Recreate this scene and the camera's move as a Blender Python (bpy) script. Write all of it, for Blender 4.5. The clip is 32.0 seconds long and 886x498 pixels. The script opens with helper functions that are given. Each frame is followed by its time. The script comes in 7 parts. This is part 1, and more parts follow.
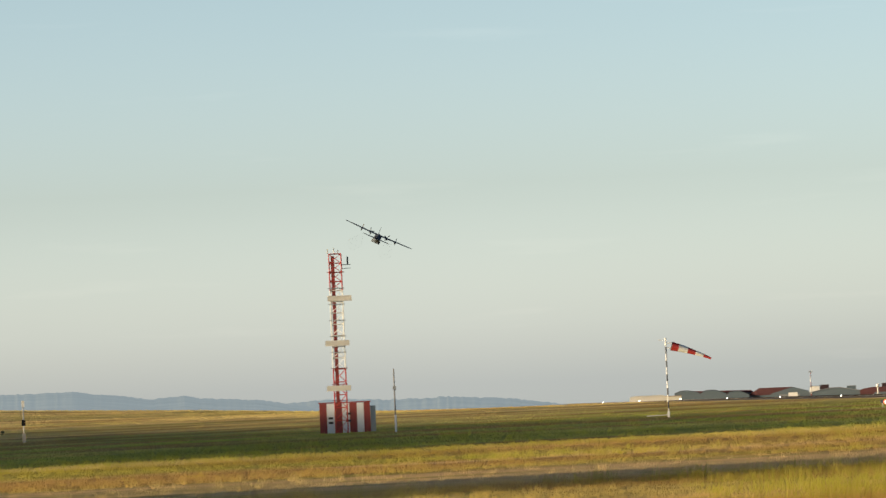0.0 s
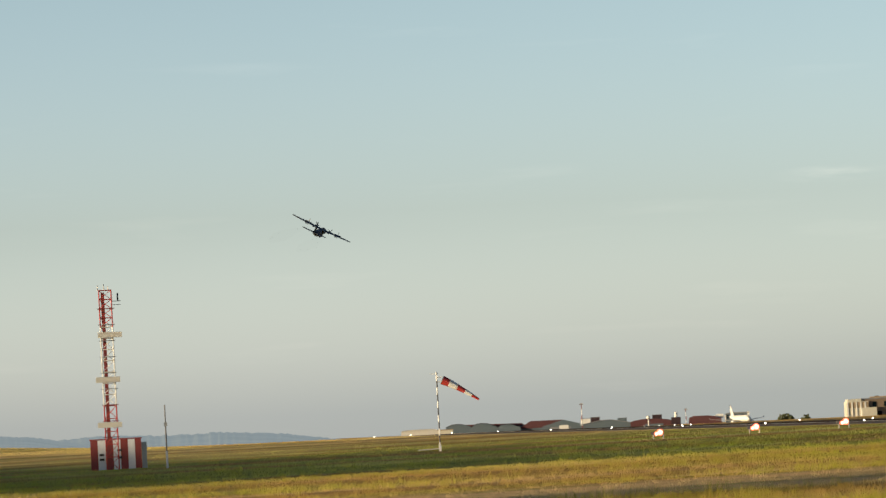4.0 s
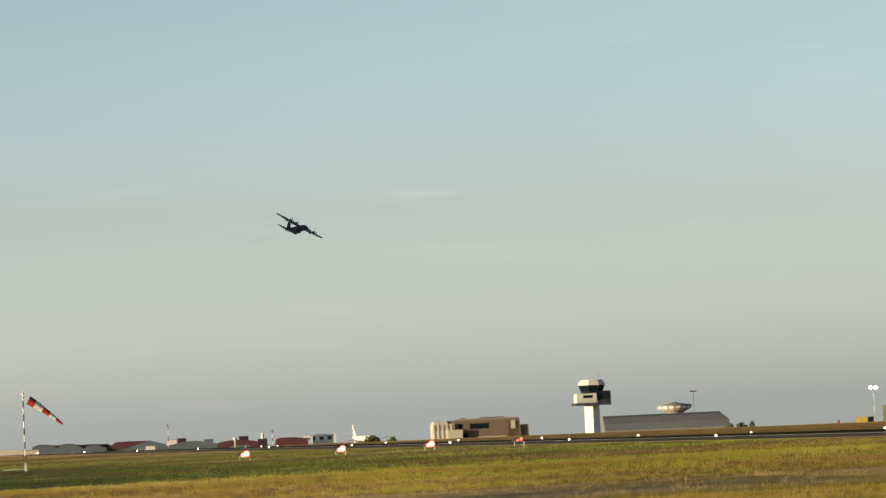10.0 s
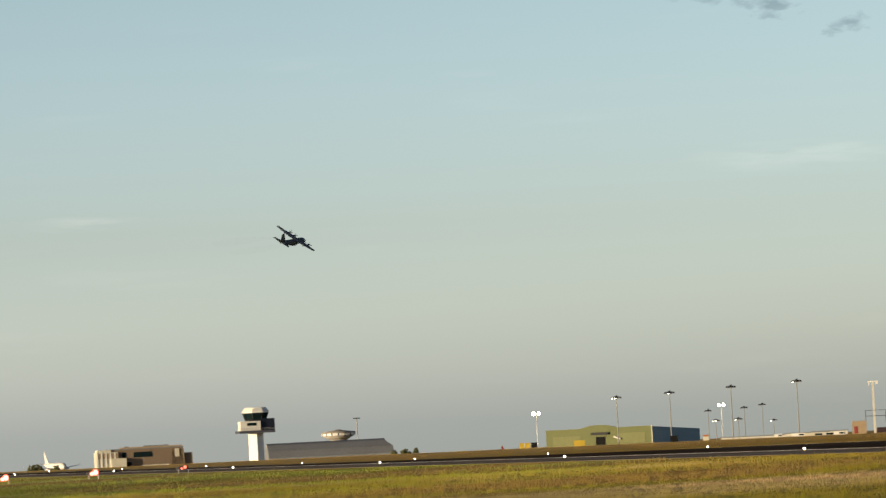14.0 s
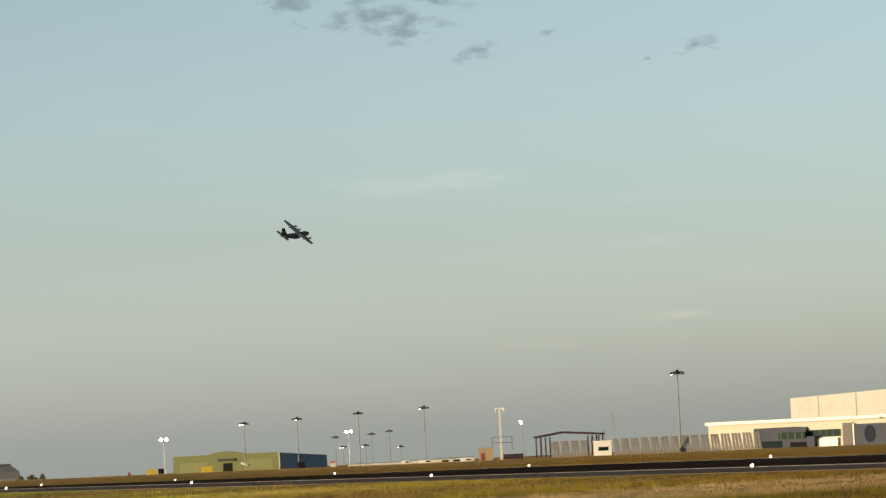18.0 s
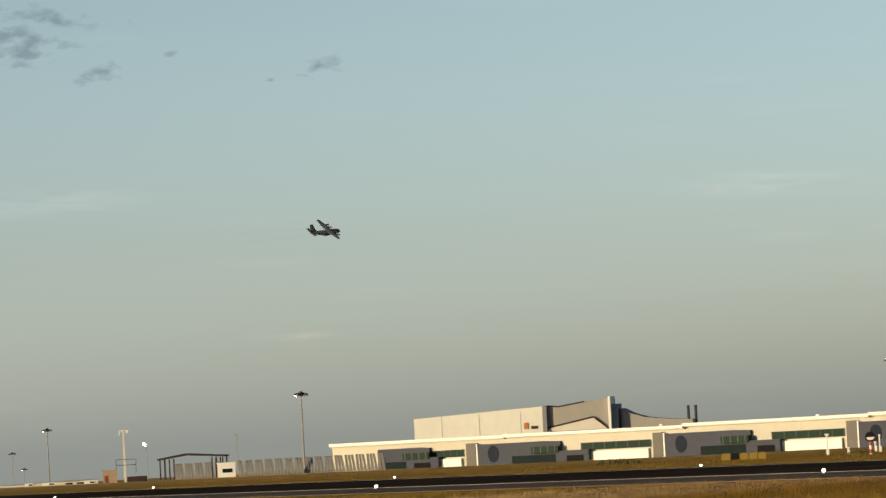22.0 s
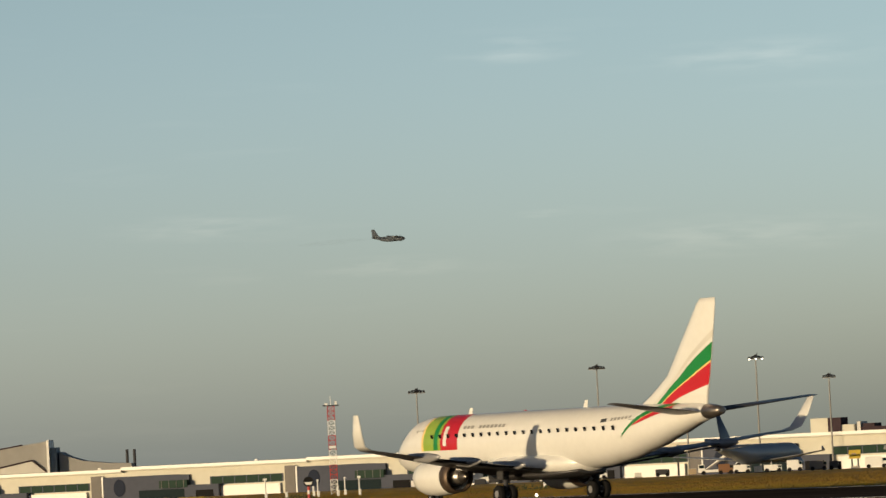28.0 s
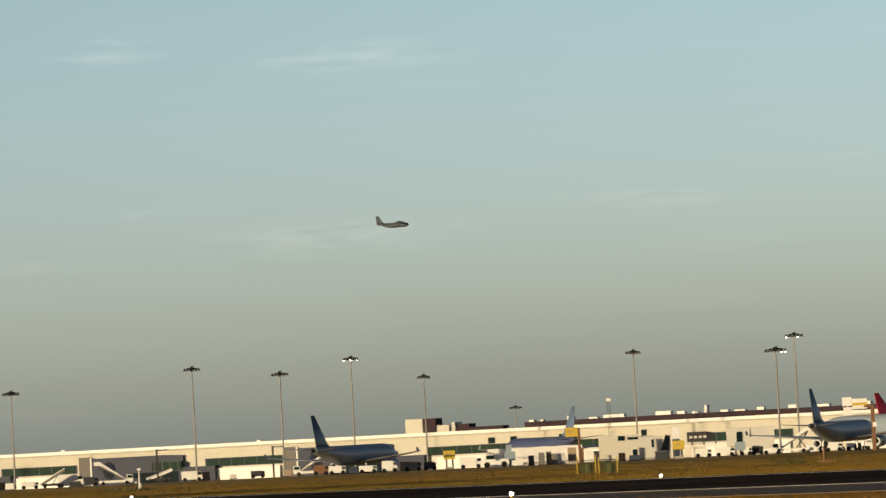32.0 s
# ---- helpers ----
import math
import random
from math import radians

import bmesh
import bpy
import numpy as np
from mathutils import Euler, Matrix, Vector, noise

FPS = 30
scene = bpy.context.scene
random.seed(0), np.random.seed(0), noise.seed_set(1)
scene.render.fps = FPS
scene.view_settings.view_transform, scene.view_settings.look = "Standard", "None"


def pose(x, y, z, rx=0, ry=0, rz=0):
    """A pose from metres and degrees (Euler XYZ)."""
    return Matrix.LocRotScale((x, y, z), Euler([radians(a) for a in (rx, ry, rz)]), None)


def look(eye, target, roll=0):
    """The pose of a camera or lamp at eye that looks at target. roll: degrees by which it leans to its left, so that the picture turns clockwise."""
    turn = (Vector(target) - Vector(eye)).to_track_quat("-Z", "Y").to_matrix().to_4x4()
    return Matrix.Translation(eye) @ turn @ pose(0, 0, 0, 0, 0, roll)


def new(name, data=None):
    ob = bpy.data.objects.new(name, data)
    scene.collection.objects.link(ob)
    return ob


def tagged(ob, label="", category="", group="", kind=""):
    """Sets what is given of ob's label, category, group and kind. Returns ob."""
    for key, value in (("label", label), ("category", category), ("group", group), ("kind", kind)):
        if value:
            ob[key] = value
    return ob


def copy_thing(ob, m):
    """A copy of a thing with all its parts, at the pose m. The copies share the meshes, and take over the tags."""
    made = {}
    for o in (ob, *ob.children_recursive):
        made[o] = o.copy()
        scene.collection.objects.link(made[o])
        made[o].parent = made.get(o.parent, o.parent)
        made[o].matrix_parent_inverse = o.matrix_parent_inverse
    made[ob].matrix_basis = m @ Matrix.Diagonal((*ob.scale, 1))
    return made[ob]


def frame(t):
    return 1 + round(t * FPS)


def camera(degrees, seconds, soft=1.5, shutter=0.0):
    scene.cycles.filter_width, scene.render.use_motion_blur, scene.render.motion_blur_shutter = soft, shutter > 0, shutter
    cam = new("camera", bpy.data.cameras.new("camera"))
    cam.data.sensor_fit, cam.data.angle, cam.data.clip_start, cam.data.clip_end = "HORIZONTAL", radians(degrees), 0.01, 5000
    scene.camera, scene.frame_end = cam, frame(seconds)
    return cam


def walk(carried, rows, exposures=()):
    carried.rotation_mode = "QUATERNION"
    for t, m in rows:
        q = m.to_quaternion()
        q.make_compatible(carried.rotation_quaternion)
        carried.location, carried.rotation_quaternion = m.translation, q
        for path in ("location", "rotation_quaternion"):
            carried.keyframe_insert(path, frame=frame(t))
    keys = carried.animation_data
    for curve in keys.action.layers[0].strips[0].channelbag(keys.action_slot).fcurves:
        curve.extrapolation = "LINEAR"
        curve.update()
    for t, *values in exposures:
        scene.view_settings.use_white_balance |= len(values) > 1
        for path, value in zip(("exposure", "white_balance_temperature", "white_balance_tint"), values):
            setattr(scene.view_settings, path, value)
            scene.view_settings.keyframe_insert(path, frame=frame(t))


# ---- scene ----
FOV, EYE = 9.8, 3.2
cam = camera(FOV, 32.0, soft=1.4, shutter=0.2)
# A long lens held by hand from one spot beside the runway: seconds, yaw, pitch, roll.
ROWS = [
    (0.0, -5.300, 1.517, -2.410), (0.5, -5.925, 1.609, -2.316), (1.0, -6.473, 1.630, -2.209),
    (1.5, -6.894, 1.665, -2.359), (2.0, -7.183, 1.615, -2.437), (2.5, -7.361, 1.618, -2.637),
    (4.5, -8.070, 1.868, -2.756), (5.0, -8.336, 1.961, -2.503), (5.5, -8.655, 2.053, -2.352),
    (6.0, -9.008, 2.089, -2.223), (6.5, -9.399, 2.084, -2.222), (7.0, -9.826, 2.037, -2.294),
    (7.5, -10.257, 2.053, -2.369), (8.0, -10.675, 1.988, -2.382), (8.5, -11.091, 1.943, -2.403),
    (9.0, -11.511, 1.894, -2.386), (9.5, -11.970, 1.831, -2.485), (10.0, -12.437, 1.803, -2.581),
    (10.5, -12.905, 1.750, -2.703), (11.0, -13.347, 1.696, -2.766), (11.5, -13.787, 1.695, -2.714),
    (12.0, -14.248, 1.713, -2.725), (12.5, -14.750, 1.777, -2.794), (13.0, -15.236, 1.835, -2.868),
    (13.5, -15.718, 1.903, -2.940), (14.0, -16.181, 1.929, -2.914), (14.5, -16.636, 1.942, -2.833),
    (16.5, -18.470, 1.796, -3.014), (17.0, -19.055, 1.802, -2.971), (17.5, -19.695, 1.877, -2.902),
    (18.0, -20.313, 2.016, -2.773), (18.5, -20.866, 2.090, -2.743), (19.0, -21.359, 2.104, -2.737),
    (19.5, -21.839, 2.041, -2.849), (20.0, -22.356, 1.972, -2.965), (20.5, -22.880, 1.932, -3.055),
    (21.0, -23.434, 1.972, -3.103), (21.5, -23.973, 2.018, -3.056), (22.0, -24.494, 2.044, -3.050),
    (22.5, -25.016, 2.031, -3.128), (23.0, -25.559, 2.009, -3.153), (23.5, -26.127, 1.994, -3.209),
    (24.0, -26.701, 1.965, -3.192), (24.5, -27.259, 1.958, -3.211), (26.5, -29.286, 1.967, -3.020),
    (27.0, -29.813, 2.004, -3.002), (27.5, -30.291, 2.093, -2.902), (28.0, -30.714, 2.219, -2.781),
    (28.5, -31.119, 2.299, -2.672), (29.0, -31.581, 2.310, -2.735), (29.5, -32.115, 2.266, -2.764),
    (30.0, -32.710, 2.183, -2.890), (30.5, -33.321, 2.117, -2.888), (31.0, -33.946, 2.076, -2.992),
    (31.5, -34.585, 2.035, -2.972), (32.0, -35.201, 2.010, -3.015),
]
walk(cam, [(t, pose(0, 0, EYE, 0, 0, yaw) @ pose(0, 0, 0, 90 + pitch) @ pose(0, 0, 0, 0, 0, roll)) for t, yaw, pitch, roll in ROWS],
     [(0.0, 0.8), (0.9, 0.67), (5.0, 0.63), (9.0, 0.54), (13.0, 0.52), (17.0, 0.48), (18.5, 0.33), (20.0, 0.27), (21.5, 0.2), (23.0, 0.15), (26.0, 0.09), (28.0, -0.02), (32.0, 0.03)])

# Low evening sun behind and to the left of the camera.
SUN_AZ, SUN_EL = 257.0, 4.0
world = bpy.data.worlds.new("evening_sky")
scene.world = world
world.use_nodes = True
wn = world.node_tree
sky = wn.nodes.new("ShaderNodeTexSky")
sky.sky_type, sky.sun_disc = "NISHITA", False
sky.sun_elevation, sky.sun_rotation = radians(SUN_EL + 6), radians(SUN_AZ)
sky.air_density, sky.dust_density, sky.ozone_density = 1.0, 1.0, 1.5
# Haze: the sky's colour shifts from grey near the horizon to pale blue a few degrees up.
coord, split, ramp = wn.nodes.new("ShaderNodeTexCoord"), wn.nodes.new("ShaderNodeSeparateXYZ"), wn.nodes.new("ShaderNodeValToRGB")
wn.links.new(coord.outputs["Generated"], split.inputs[0])
wn.links.new(split.outputs["Z"], ramp.inputs[0])
stops = ((0.0, (0.85, 1.01, 1.51)), (0.012, (0.815, 0.97, 1.465)), (0.038, (0.82, 0.955, 1.405)), (0.096, (0.83, 0.89, 1.05)), (0.3, (0.30, 0.31, 0.36)), (1.0, (0.13, 0.135, 0.16)))
bright = ((0.0, (1.37, 1.64, 2.80)), (0.012, (1.23, 1.48, 2.48)), (0.038, (0.85, 0.97, 1.455)), (0.096, (0.715, 0.765, 0.935)), (0.3, (0.30, 0.31, 0.36)), (1.0, (0.13, 0.135, 0.16)))
ramp_2 = wn.nodes.new("ShaderNodeValToRGB")
wn.links.new(split.outputs["Z"], ramp_2.inputs[0])
for r, rows in ((ramp, stops), (ramp_2, bright)):
    while len(r.color_ramp.elements) < len(rows):
        r.color_ramp.elements.new(0.5)
    for e, (at, rgb) in zip(r.color_ramp.elements, rows):
        e.position, e.color = at, (*rgb, 1)
side = wn.nodes.new("ShaderNodeMapRange")
side.inputs[1].default_value, side.inputs[2].default_value = 0.1, 0.58
haze = wn.nodes.new("ShaderNodeMix")
haze.data_type = "RGBA"
wn.links.new(split.outputs["X"], side.inputs[0]), wn.links.new(side.outputs[0], haze.inputs[0])
wn.links.new(ramp_2.outputs[0], haze.inputs[6]), wn.links.new(ramp.outputs[0], haze.inputs[7])
tint = wn.nodes.new("ShaderNodeMix")
tint.data_type, tint.blend_type = "RGBA", "MULTIPLY"
tint.inputs[0].default_value = 1.0
wn.links.new(sky.outputs[0], tint.inputs[6]), wn.links.new(haze.outputs[2], tint.inputs[7])


CLOUDS = [(18.73, 4.85, 0.38), (19.08, 4.94, 0.35), (19.55, 4.72, 0.56), (19.9, 4.52, 0.5), (20.33, 4.77, 0.33), (20.73, 4.16, 0.28), (21.54, 4.35, 0.16), (23.21, 4.15, 0.24), (21.15, 4.72, 0.12), (22.68, 4.02, 0.1)]


def sky_node(kind, *values, **settings):
    """A node of the sky with its settings and inputs; sockets among the values are linked."""
    n = wn.nodes.new(kind)
    if "data_type" in settings:
        n.data_type = settings["data_type"]
    if "blend_type" in settings:
        n.blend_type = settings["blend_type"]
    if "operation" in settings:
        n.operation = settings["operation"]
    for k, v in enumerate(values):
        if v is None:
            continue
        if isinstance(v, bpy.types.NodeSocket):
            wn.links.new(v, n.inputs[k])
        else:
            n.inputs[k].default_value = v
    return n


# A few small grey clouds, each at its bearing and height, and thin pale streaks.
squash = sky_node("ShaderNodeMapping", coord.outputs["Generated"])
squash.inputs["Scale"].default_value = (1, 1, 2.2)
rough = sky_node("ShaderNodeTexNoise", squash.outputs[0])
rough.inputs["Scale"].default_value, rough.inputs["Detail"].default_value = 210, 6
clouds = None
for az, el, size in CLOUDS:
    d = (math.sin(radians(az)) * math.cos(radians(el)), math.cos(radians(az)) * math.cos(radians(el)), math.sin(radians(el)) * 2.2)
    far = sky_node("ShaderNodeVectorMath", squash.outputs[0], d, operation="DISTANCE")
    near = sky_node("ShaderNodeMapRange", far.outputs["Value"], 0.0, radians(size) * 1.6, 1.0, 0.0)
    clouds = near if clouds is None else sky_node("ShaderNodeMath", clouds.outputs[0], near.outputs[0], operation="MAXIMUM")
wild = sky_node("ShaderNodeMapRange", rough.outputs[0], 0.35, 0.65, -0.55, 0.45)
body = sky_node("ShaderNodeMath", clouds.outputs[0], wild.outputs[0], operation="ADD")
thick = sky_node("ShaderNodeMapRange", body.outputs[0], 0.42, 1.15, 0.0, 0.6)
held = sky_node("ShaderNodeMath", thick.outputs[0], sky_node("ShaderNodeMath", clouds.outputs[0], 0.02, operation="GREATER_THAN").outputs[0], operation="MULTIPLY")
dark = sky_node("ShaderNodeMix", held.outputs[0], data_type="RGBA")
wn.links.new(tint.outputs[2], dark.inputs[6])
grey = sky_node("ShaderNodeMix", 1.0, data_type="RGBA", blend_type="MULTIPLY")
wn.links.new(tint.outputs[2], grey.inputs[6])
grey.inputs[7].default_value = (0.42, 0.45, 0.5, 1)
wn.links.new(grey.outputs[2], dark.inputs[7])
# Thin warm streaks of cirrus: bearing, height and half length.
STREAKS = [(28.2, 2.6, 0.94), (34.04, 2.22, 1.53), (29.99, 2.08, 0.63), (31.83, 2.56, 0.31), (31.74, 4.47, 0.5), (34.42, 4.19, 1.32), (37.57, 2.45, 0.78), (39.73, 2.8, 0.3), (28.07, 2.58, 1.03), (30.08, 2.05, 0.81), (31.56, 4.33, 0.69), (33.82, 4.17, 0.78), (20.12, 2.77, 1.06), (22.87, 1.16, 0.35), (12.24, 2.4, 0.6)]
flat = sky_node("ShaderNodeMapping", coord.outputs["Generated"])
flat.inputs["Scale"].default_value = (1, 1, 7)
wisps = sky_node("ShaderNodeTexNoise", flat.outputs[0])
wisps.inputs["Scale"].default_value, wisps.inputs["Detail"].default_value = 75, 5
bank = None
for az, el, size in STREAKS:
    d = (math.sin(radians(az)) * math.cos(radians(el)), math.cos(radians(az)) * math.cos(radians(el)), math.sin(radians(el)) * 7)
    far = sky_node("ShaderNodeVectorMath", flat.outputs[0], d, operation="DISTANCE")
    near = sky_node("ShaderNodeMapRange", far.outputs["Value"], 0.0, radians(size) * 1.25, 1.0, 0.0)
    bank = near if bank is None else sky_node("ShaderNodeMath", bank.outputs[0], near.outputs[0], operation="MAXIMUM")
frayed = sky_node("ShaderNodeMapRange", wisps.outputs[0], 0.38, 0.68, 0.0, 1.0)
streak = sky_node("ShaderNodeMath", bank.outputs[0], frayed.outputs[0], operation="MULTIPLY")
long_ = sky_node("ShaderNodeMapping", coord.outputs["Generated"])
long_.inputs["Scale"].default_value = (1, 1, 9)
streaks = sky_node("ShaderNodeTexNoise", long_.outputs[0])
streaks.inputs["Scale"].default_value, streaks.inputs["Detail"].default_value = 22, 5
faint = sky_node("ShaderNodeMapRange", streaks.outputs[0], 0.6, 0.82, 0.0, 0.25)
pale = sky_node("ShaderNodeMath", streak.outputs[0], 0.92, faint.outputs[0], operation="MULTIPLY_ADD")
veil = sky_node("ShaderNodeMix", pale.outputs[0], data_type="RGBA", blend_type="ADD")
wn.links.new(dark.outputs[2], veil.inputs[6])
veil.inputs[7].default_value = (0.75, 0.62, 0.5, 1)
wn.links.new(veil.outputs[2], wn.nodes["Background"].inputs[0])
wn.nodes["Background"].inputs[1].default_value = 0.13
sun = new("sun", bpy.data.lights.new("sun", "SUN"))
sun.data.energy, sun.data.angle, sun.data.color = 4.5, radians(0.6), (1.0, 0.77, 0.46)
sun.matrix_basis = look((0, 0, 0), (math.sin(radians(SUN_AZ)) * -1, math.cos(radians(SUN_AZ)) * -1, -math.tan(radians(SUN_EL))))
scene.view_settings.exposure = 0.0


# ---- materials ----
def mat(name, colour, rough=0.7, metal=0.0, second=None, scale=0.5, amount=0.5, bump=0.0, fine=8.0, glow=None, streak=1.0):
    """A procedural surface: two colours mixed by coarse and fine noise, with a fine relief."""
    m = bpy.data.materials.new(name)
    m.use_nodes = True
    n, l = m.node_tree.nodes, m.node_tree.links
    bsdf = n["Principled BSDF"]
    bsdf.inputs["Roughness"].default_value, bsdf.inputs["Metallic"].default_value = rough, metal
    if rough > 0.8:
        bsdf.inputs["Specular IOR Level"].default_value = 0.12 if rough < 0.93 else 0.0
    second = second or tuple(c * 0.72 for c in colour)
    co = n.new("ShaderNodeTexCoord")
    mp = n.new("ShaderNodeMapping")
    mp.inputs["Scale"].default_value = (1, 1, streak)
    l.new(co.outputs["Object"], mp.inputs[0])
    a, b = n.new("ShaderNodeTexNoise"), n.new("ShaderNodeTexNoise")
    a.inputs["Scale"].default_value, a.inputs["Detail"].default_value = scale, 4
    b.inputs["Scale"].default_value, b.inputs["Detail"].default_value = scale * fine, 3
    l.new(mp.outputs[0], a.inputs[0]), l.new(mp.outputs[0], b.inputs[0])
    s = n.new("ShaderNodeMath")
    s.operation = "ADD"
    l.new(a.outputs[0], s.inputs[0]), l.new(b.outputs[0], s.inputs[1])
    r = n.new("ShaderNodeMapRange")
    r.inputs[1].default_value, r.inputs[2].default_value = 0.75, 1.3
    r.inputs[3].default_value, r.inputs[4].default_value = 0.0, amount
    l.new(s.outputs[0], r.inputs[0])
    x = n.new("ShaderNodeMix")
    x.data_type = "RGBA"
    x.inputs[6].default_value, x.inputs[7].default_value = (*colour, 1), (*second, 1)
    l.new(r.outputs[0], x.inputs[0]), l.new(x.outputs[2], bsdf.inputs["Base Color"])
    if bump:
        u = n.new("ShaderNodeBump")
        u.inputs["Strength"].default_value, u.inputs["Distance"].default_value = bump, 0.05
        l.new(b.outputs[0], u.inputs["Height"]), l.new(u.outputs[0], bsdf.inputs["Normal"])
    if glow:
        bsdf.inputs["Emission Color"].default_value, bsdf.inputs["Emission Strength"].default_value = (*glow[:3], 1), glow[3]
    return m


def grass_mat(name, dry, fresh, soil, sand, rust, thin=False):
    """Meadow: dry, fresh, brown and sandy patches by noise, rustier towards the runway and beyond it."""
    m = bpy.data.materials.new(name)
    m.use_nodes = True
    n, l = m.node_tree.nodes, m.node_tree.links
    bsdf = n["Principled BSDF"]
    bsdf.inputs["Roughness"].default_value = 0.9
    bsdf.inputs["Specular IOR Level"].default_value = 0.1
    geo = n.new("ShaderNodeNewGeometry")

    def patches(scale, stretch, shift, lo, hi, amount):
        mp, t, r = n.new("ShaderNodeMapping"), n.new("ShaderNodeTexNoise"), n.new("ShaderNodeMapRange")
        mp.inputs["Scale"].default_value, mp.inputs["Location"].default_value = stretch, (shift * 31.0, shift * 17.0, 0)
        t.inputs["Scale"].default_value, t.inputs["Detail"].default_value = scale, 3
        r.inputs[1].default_value, r.inputs[2].default_value, r.inputs[4].default_value = lo, hi, amount
        l.new(geo.outputs["Position"], mp.inputs[0]), l.new(mp.outputs[0], t.inputs[0]), l.new(t.outputs[0], r.inputs[0])
        return r.outputs[0]

    def over(below, colour, factor):
        x = n.new("ShaderNodeMix")
        x.data_type = "RGBA"
        if isinstance(below, tuple):
            x.inputs[6].default_value = (*below, 1)
        else:
            l.new(below, x.inputs[6])
        x.inputs[7].default_value = (*colour, 1)
        l.new(factor, x.inputs[0])
        return x.outputs[2]

    c = over(dry, fresh, patches(0.022, (1.0, 0.8, 1), 1, 0.45, 0.56, 1.0))
    c = over(c, soil, patches(0.05, (1.0, 0.7, 1), 2, 0.5, 0.62, 0.75))
    c = over(c, sand, patches(0.035, (0.6, 1.0, 1), 3, 0.54, 0.6, 0.85))
    sep = n.new("ShaderNodeSeparateXYZ")
    l.new(geo.outputs["Position"], sep.inputs[0])
    def slope(k, lo, hi, top):
        """A factor that grows across a slanting line in plan."""
        f, r = n.new("ShaderNodeMath"), n.new("ShaderNodeMapRange")
        f.operation = "MULTIPLY_ADD"
        f.inputs[1].default_value = -k
        r.inputs[1].default_value, r.inputs[2].default_value, r.inputs[4].default_value = lo, hi, top
        l.new(sep.outputs[1], f.inputs[0]), l.new(sep.outputs[0], f.inputs[2]), l.new(f.outputs[0], r.inputs[0])
        return r.outputs[0]

    close = n.new("ShaderNodeMapRange")
    close.inputs[1].default_value, close.inputs[2].default_value, close.inputs[3].default_value, close.inputs[4].default_value = 190.0, 380.0, 0.42, 0.0
    l.new(sep.outputs[1], close.inputs[0])
    c = over(c, [soil[0] * 0.95, soil[1] * 0.85, soil[2] * 0.6], close.outputs[0])
    lot = n.new("ShaderNodeMath")
    lot.operation = "MULTIPLY"
    l.new(slope(0.24, -6.0, 12.0, 0.75), lot.inputs[0]), l.new(patches(0.06, (1, 0.6, 1), 9, 0.36, 0.52, 1.0), lot.inputs[1])
    c = over(c, [fresh[0], fresh[1] * 0.97, fresh[2] * 0.6], lot.outputs[0])
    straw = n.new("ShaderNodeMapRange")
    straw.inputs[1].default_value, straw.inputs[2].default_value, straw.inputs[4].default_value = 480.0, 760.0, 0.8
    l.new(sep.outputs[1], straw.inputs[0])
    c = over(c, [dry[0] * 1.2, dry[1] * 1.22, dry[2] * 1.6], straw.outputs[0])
    c = over(c, [fresh[0] * 0.9, fresh[1] * 0.82, fresh[2]], patches(0.012, (0.25, 1.6, 1), 11, 0.52, 0.6, 0.5))
    lush, ends = n.new("ShaderNodeMapRange"), n.new("ShaderNodeMapRange")
    lush.inputs[1].default_value, lush.inputs[2].default_value, lush.inputs[4].default_value = 300.0, 345.0, 0.65
    ends.inputs[1].default_value, ends.inputs[2].default_value, ends.inputs[4].default_value = 680.0, 560.0, 1.0
    green = n.new("ShaderNodeMath")
    green.operation = "MULTIPLY"
    l.new(sep.outputs[1], lush.inputs[0]), l.new(sep.outputs[1], ends.inputs[0]), l.new(lush.outputs[0], green.inputs[0]), l.new(ends.outputs[0], green.inputs[1])
    c = over(c, [fresh[0] * 0.85, fresh[1], fresh[2] * 0.85], green.outputs[0])
    c = over(c, rust, slope(0.4, -25.0, 22.0, 0.9))
    deep = n.new("ShaderNodeMath")
    deep.operation = "MULTIPLY"
    l.new(slope(0.36, -10.0, 20.0, 0.8), deep.inputs[0]), l.new(patches(0.05, (1, 0.6, 1), 12, 0.42, 0.58, 1.0), deep.inputs[1])
    c = over(c, [fresh[0] * 0.42, fresh[1] * 0.42, fresh[2] * 0.3], deep.outputs[0])
    c = over(c, [soil[0] * 0.85, soil[1] * 0.85, soil[2] * 0.8], patches(0.035, (0.7, 0.8, 1), 14, 0.48, 0.58, 0.8))
    track = n.new("ShaderNodeMapRange")
    track.inputs[1].default_value, track.inputs[2].default_value, track.inputs[4].default_value = 232.0, 222.0, 1.0
    fore = n.new("ShaderNodeMapRange")
    fore.inputs[1].default_value, fore.inputs[2].default_value, fore.inputs[4].default_value = 188.0, 200.0, 1.0
    worn, bare = n.new("ShaderNodeMath"), n.new("ShaderNodeMath")
    worn.operation, bare.operation = "MULTIPLY", "MULTIPLY"
    l.new(sep.outputs[1], track.inputs[0]), l.new(sep.outputs[1], fore.inputs[0]), l.new(track.outputs[0], worn.inputs[0]), l.new(fore.outputs[0], worn.inputs[1])
    l.new(worn.outputs[0], bare.inputs[0]), l.new(patches(0.09, (0.5, 1.6, 1), 21, 0.3, 0.45, 0.95), bare.inputs[1])
    c = over(c, [sand[0] * 1.05, sand[1] * 1.02, sand[2] * 0.95], bare.outputs[0])
    c = over(c, [rust[0] * 0.72, rust[1] * 0.62, rust[2] * 0.55], slope(0.42, -5.0, 25.0, 0.65))
    c = over(c, [dry[0] * 0.52, dry[1] * 0.39, dry[2] * 0.22], slope(0.0, 165.0, 182.0, 0.9))
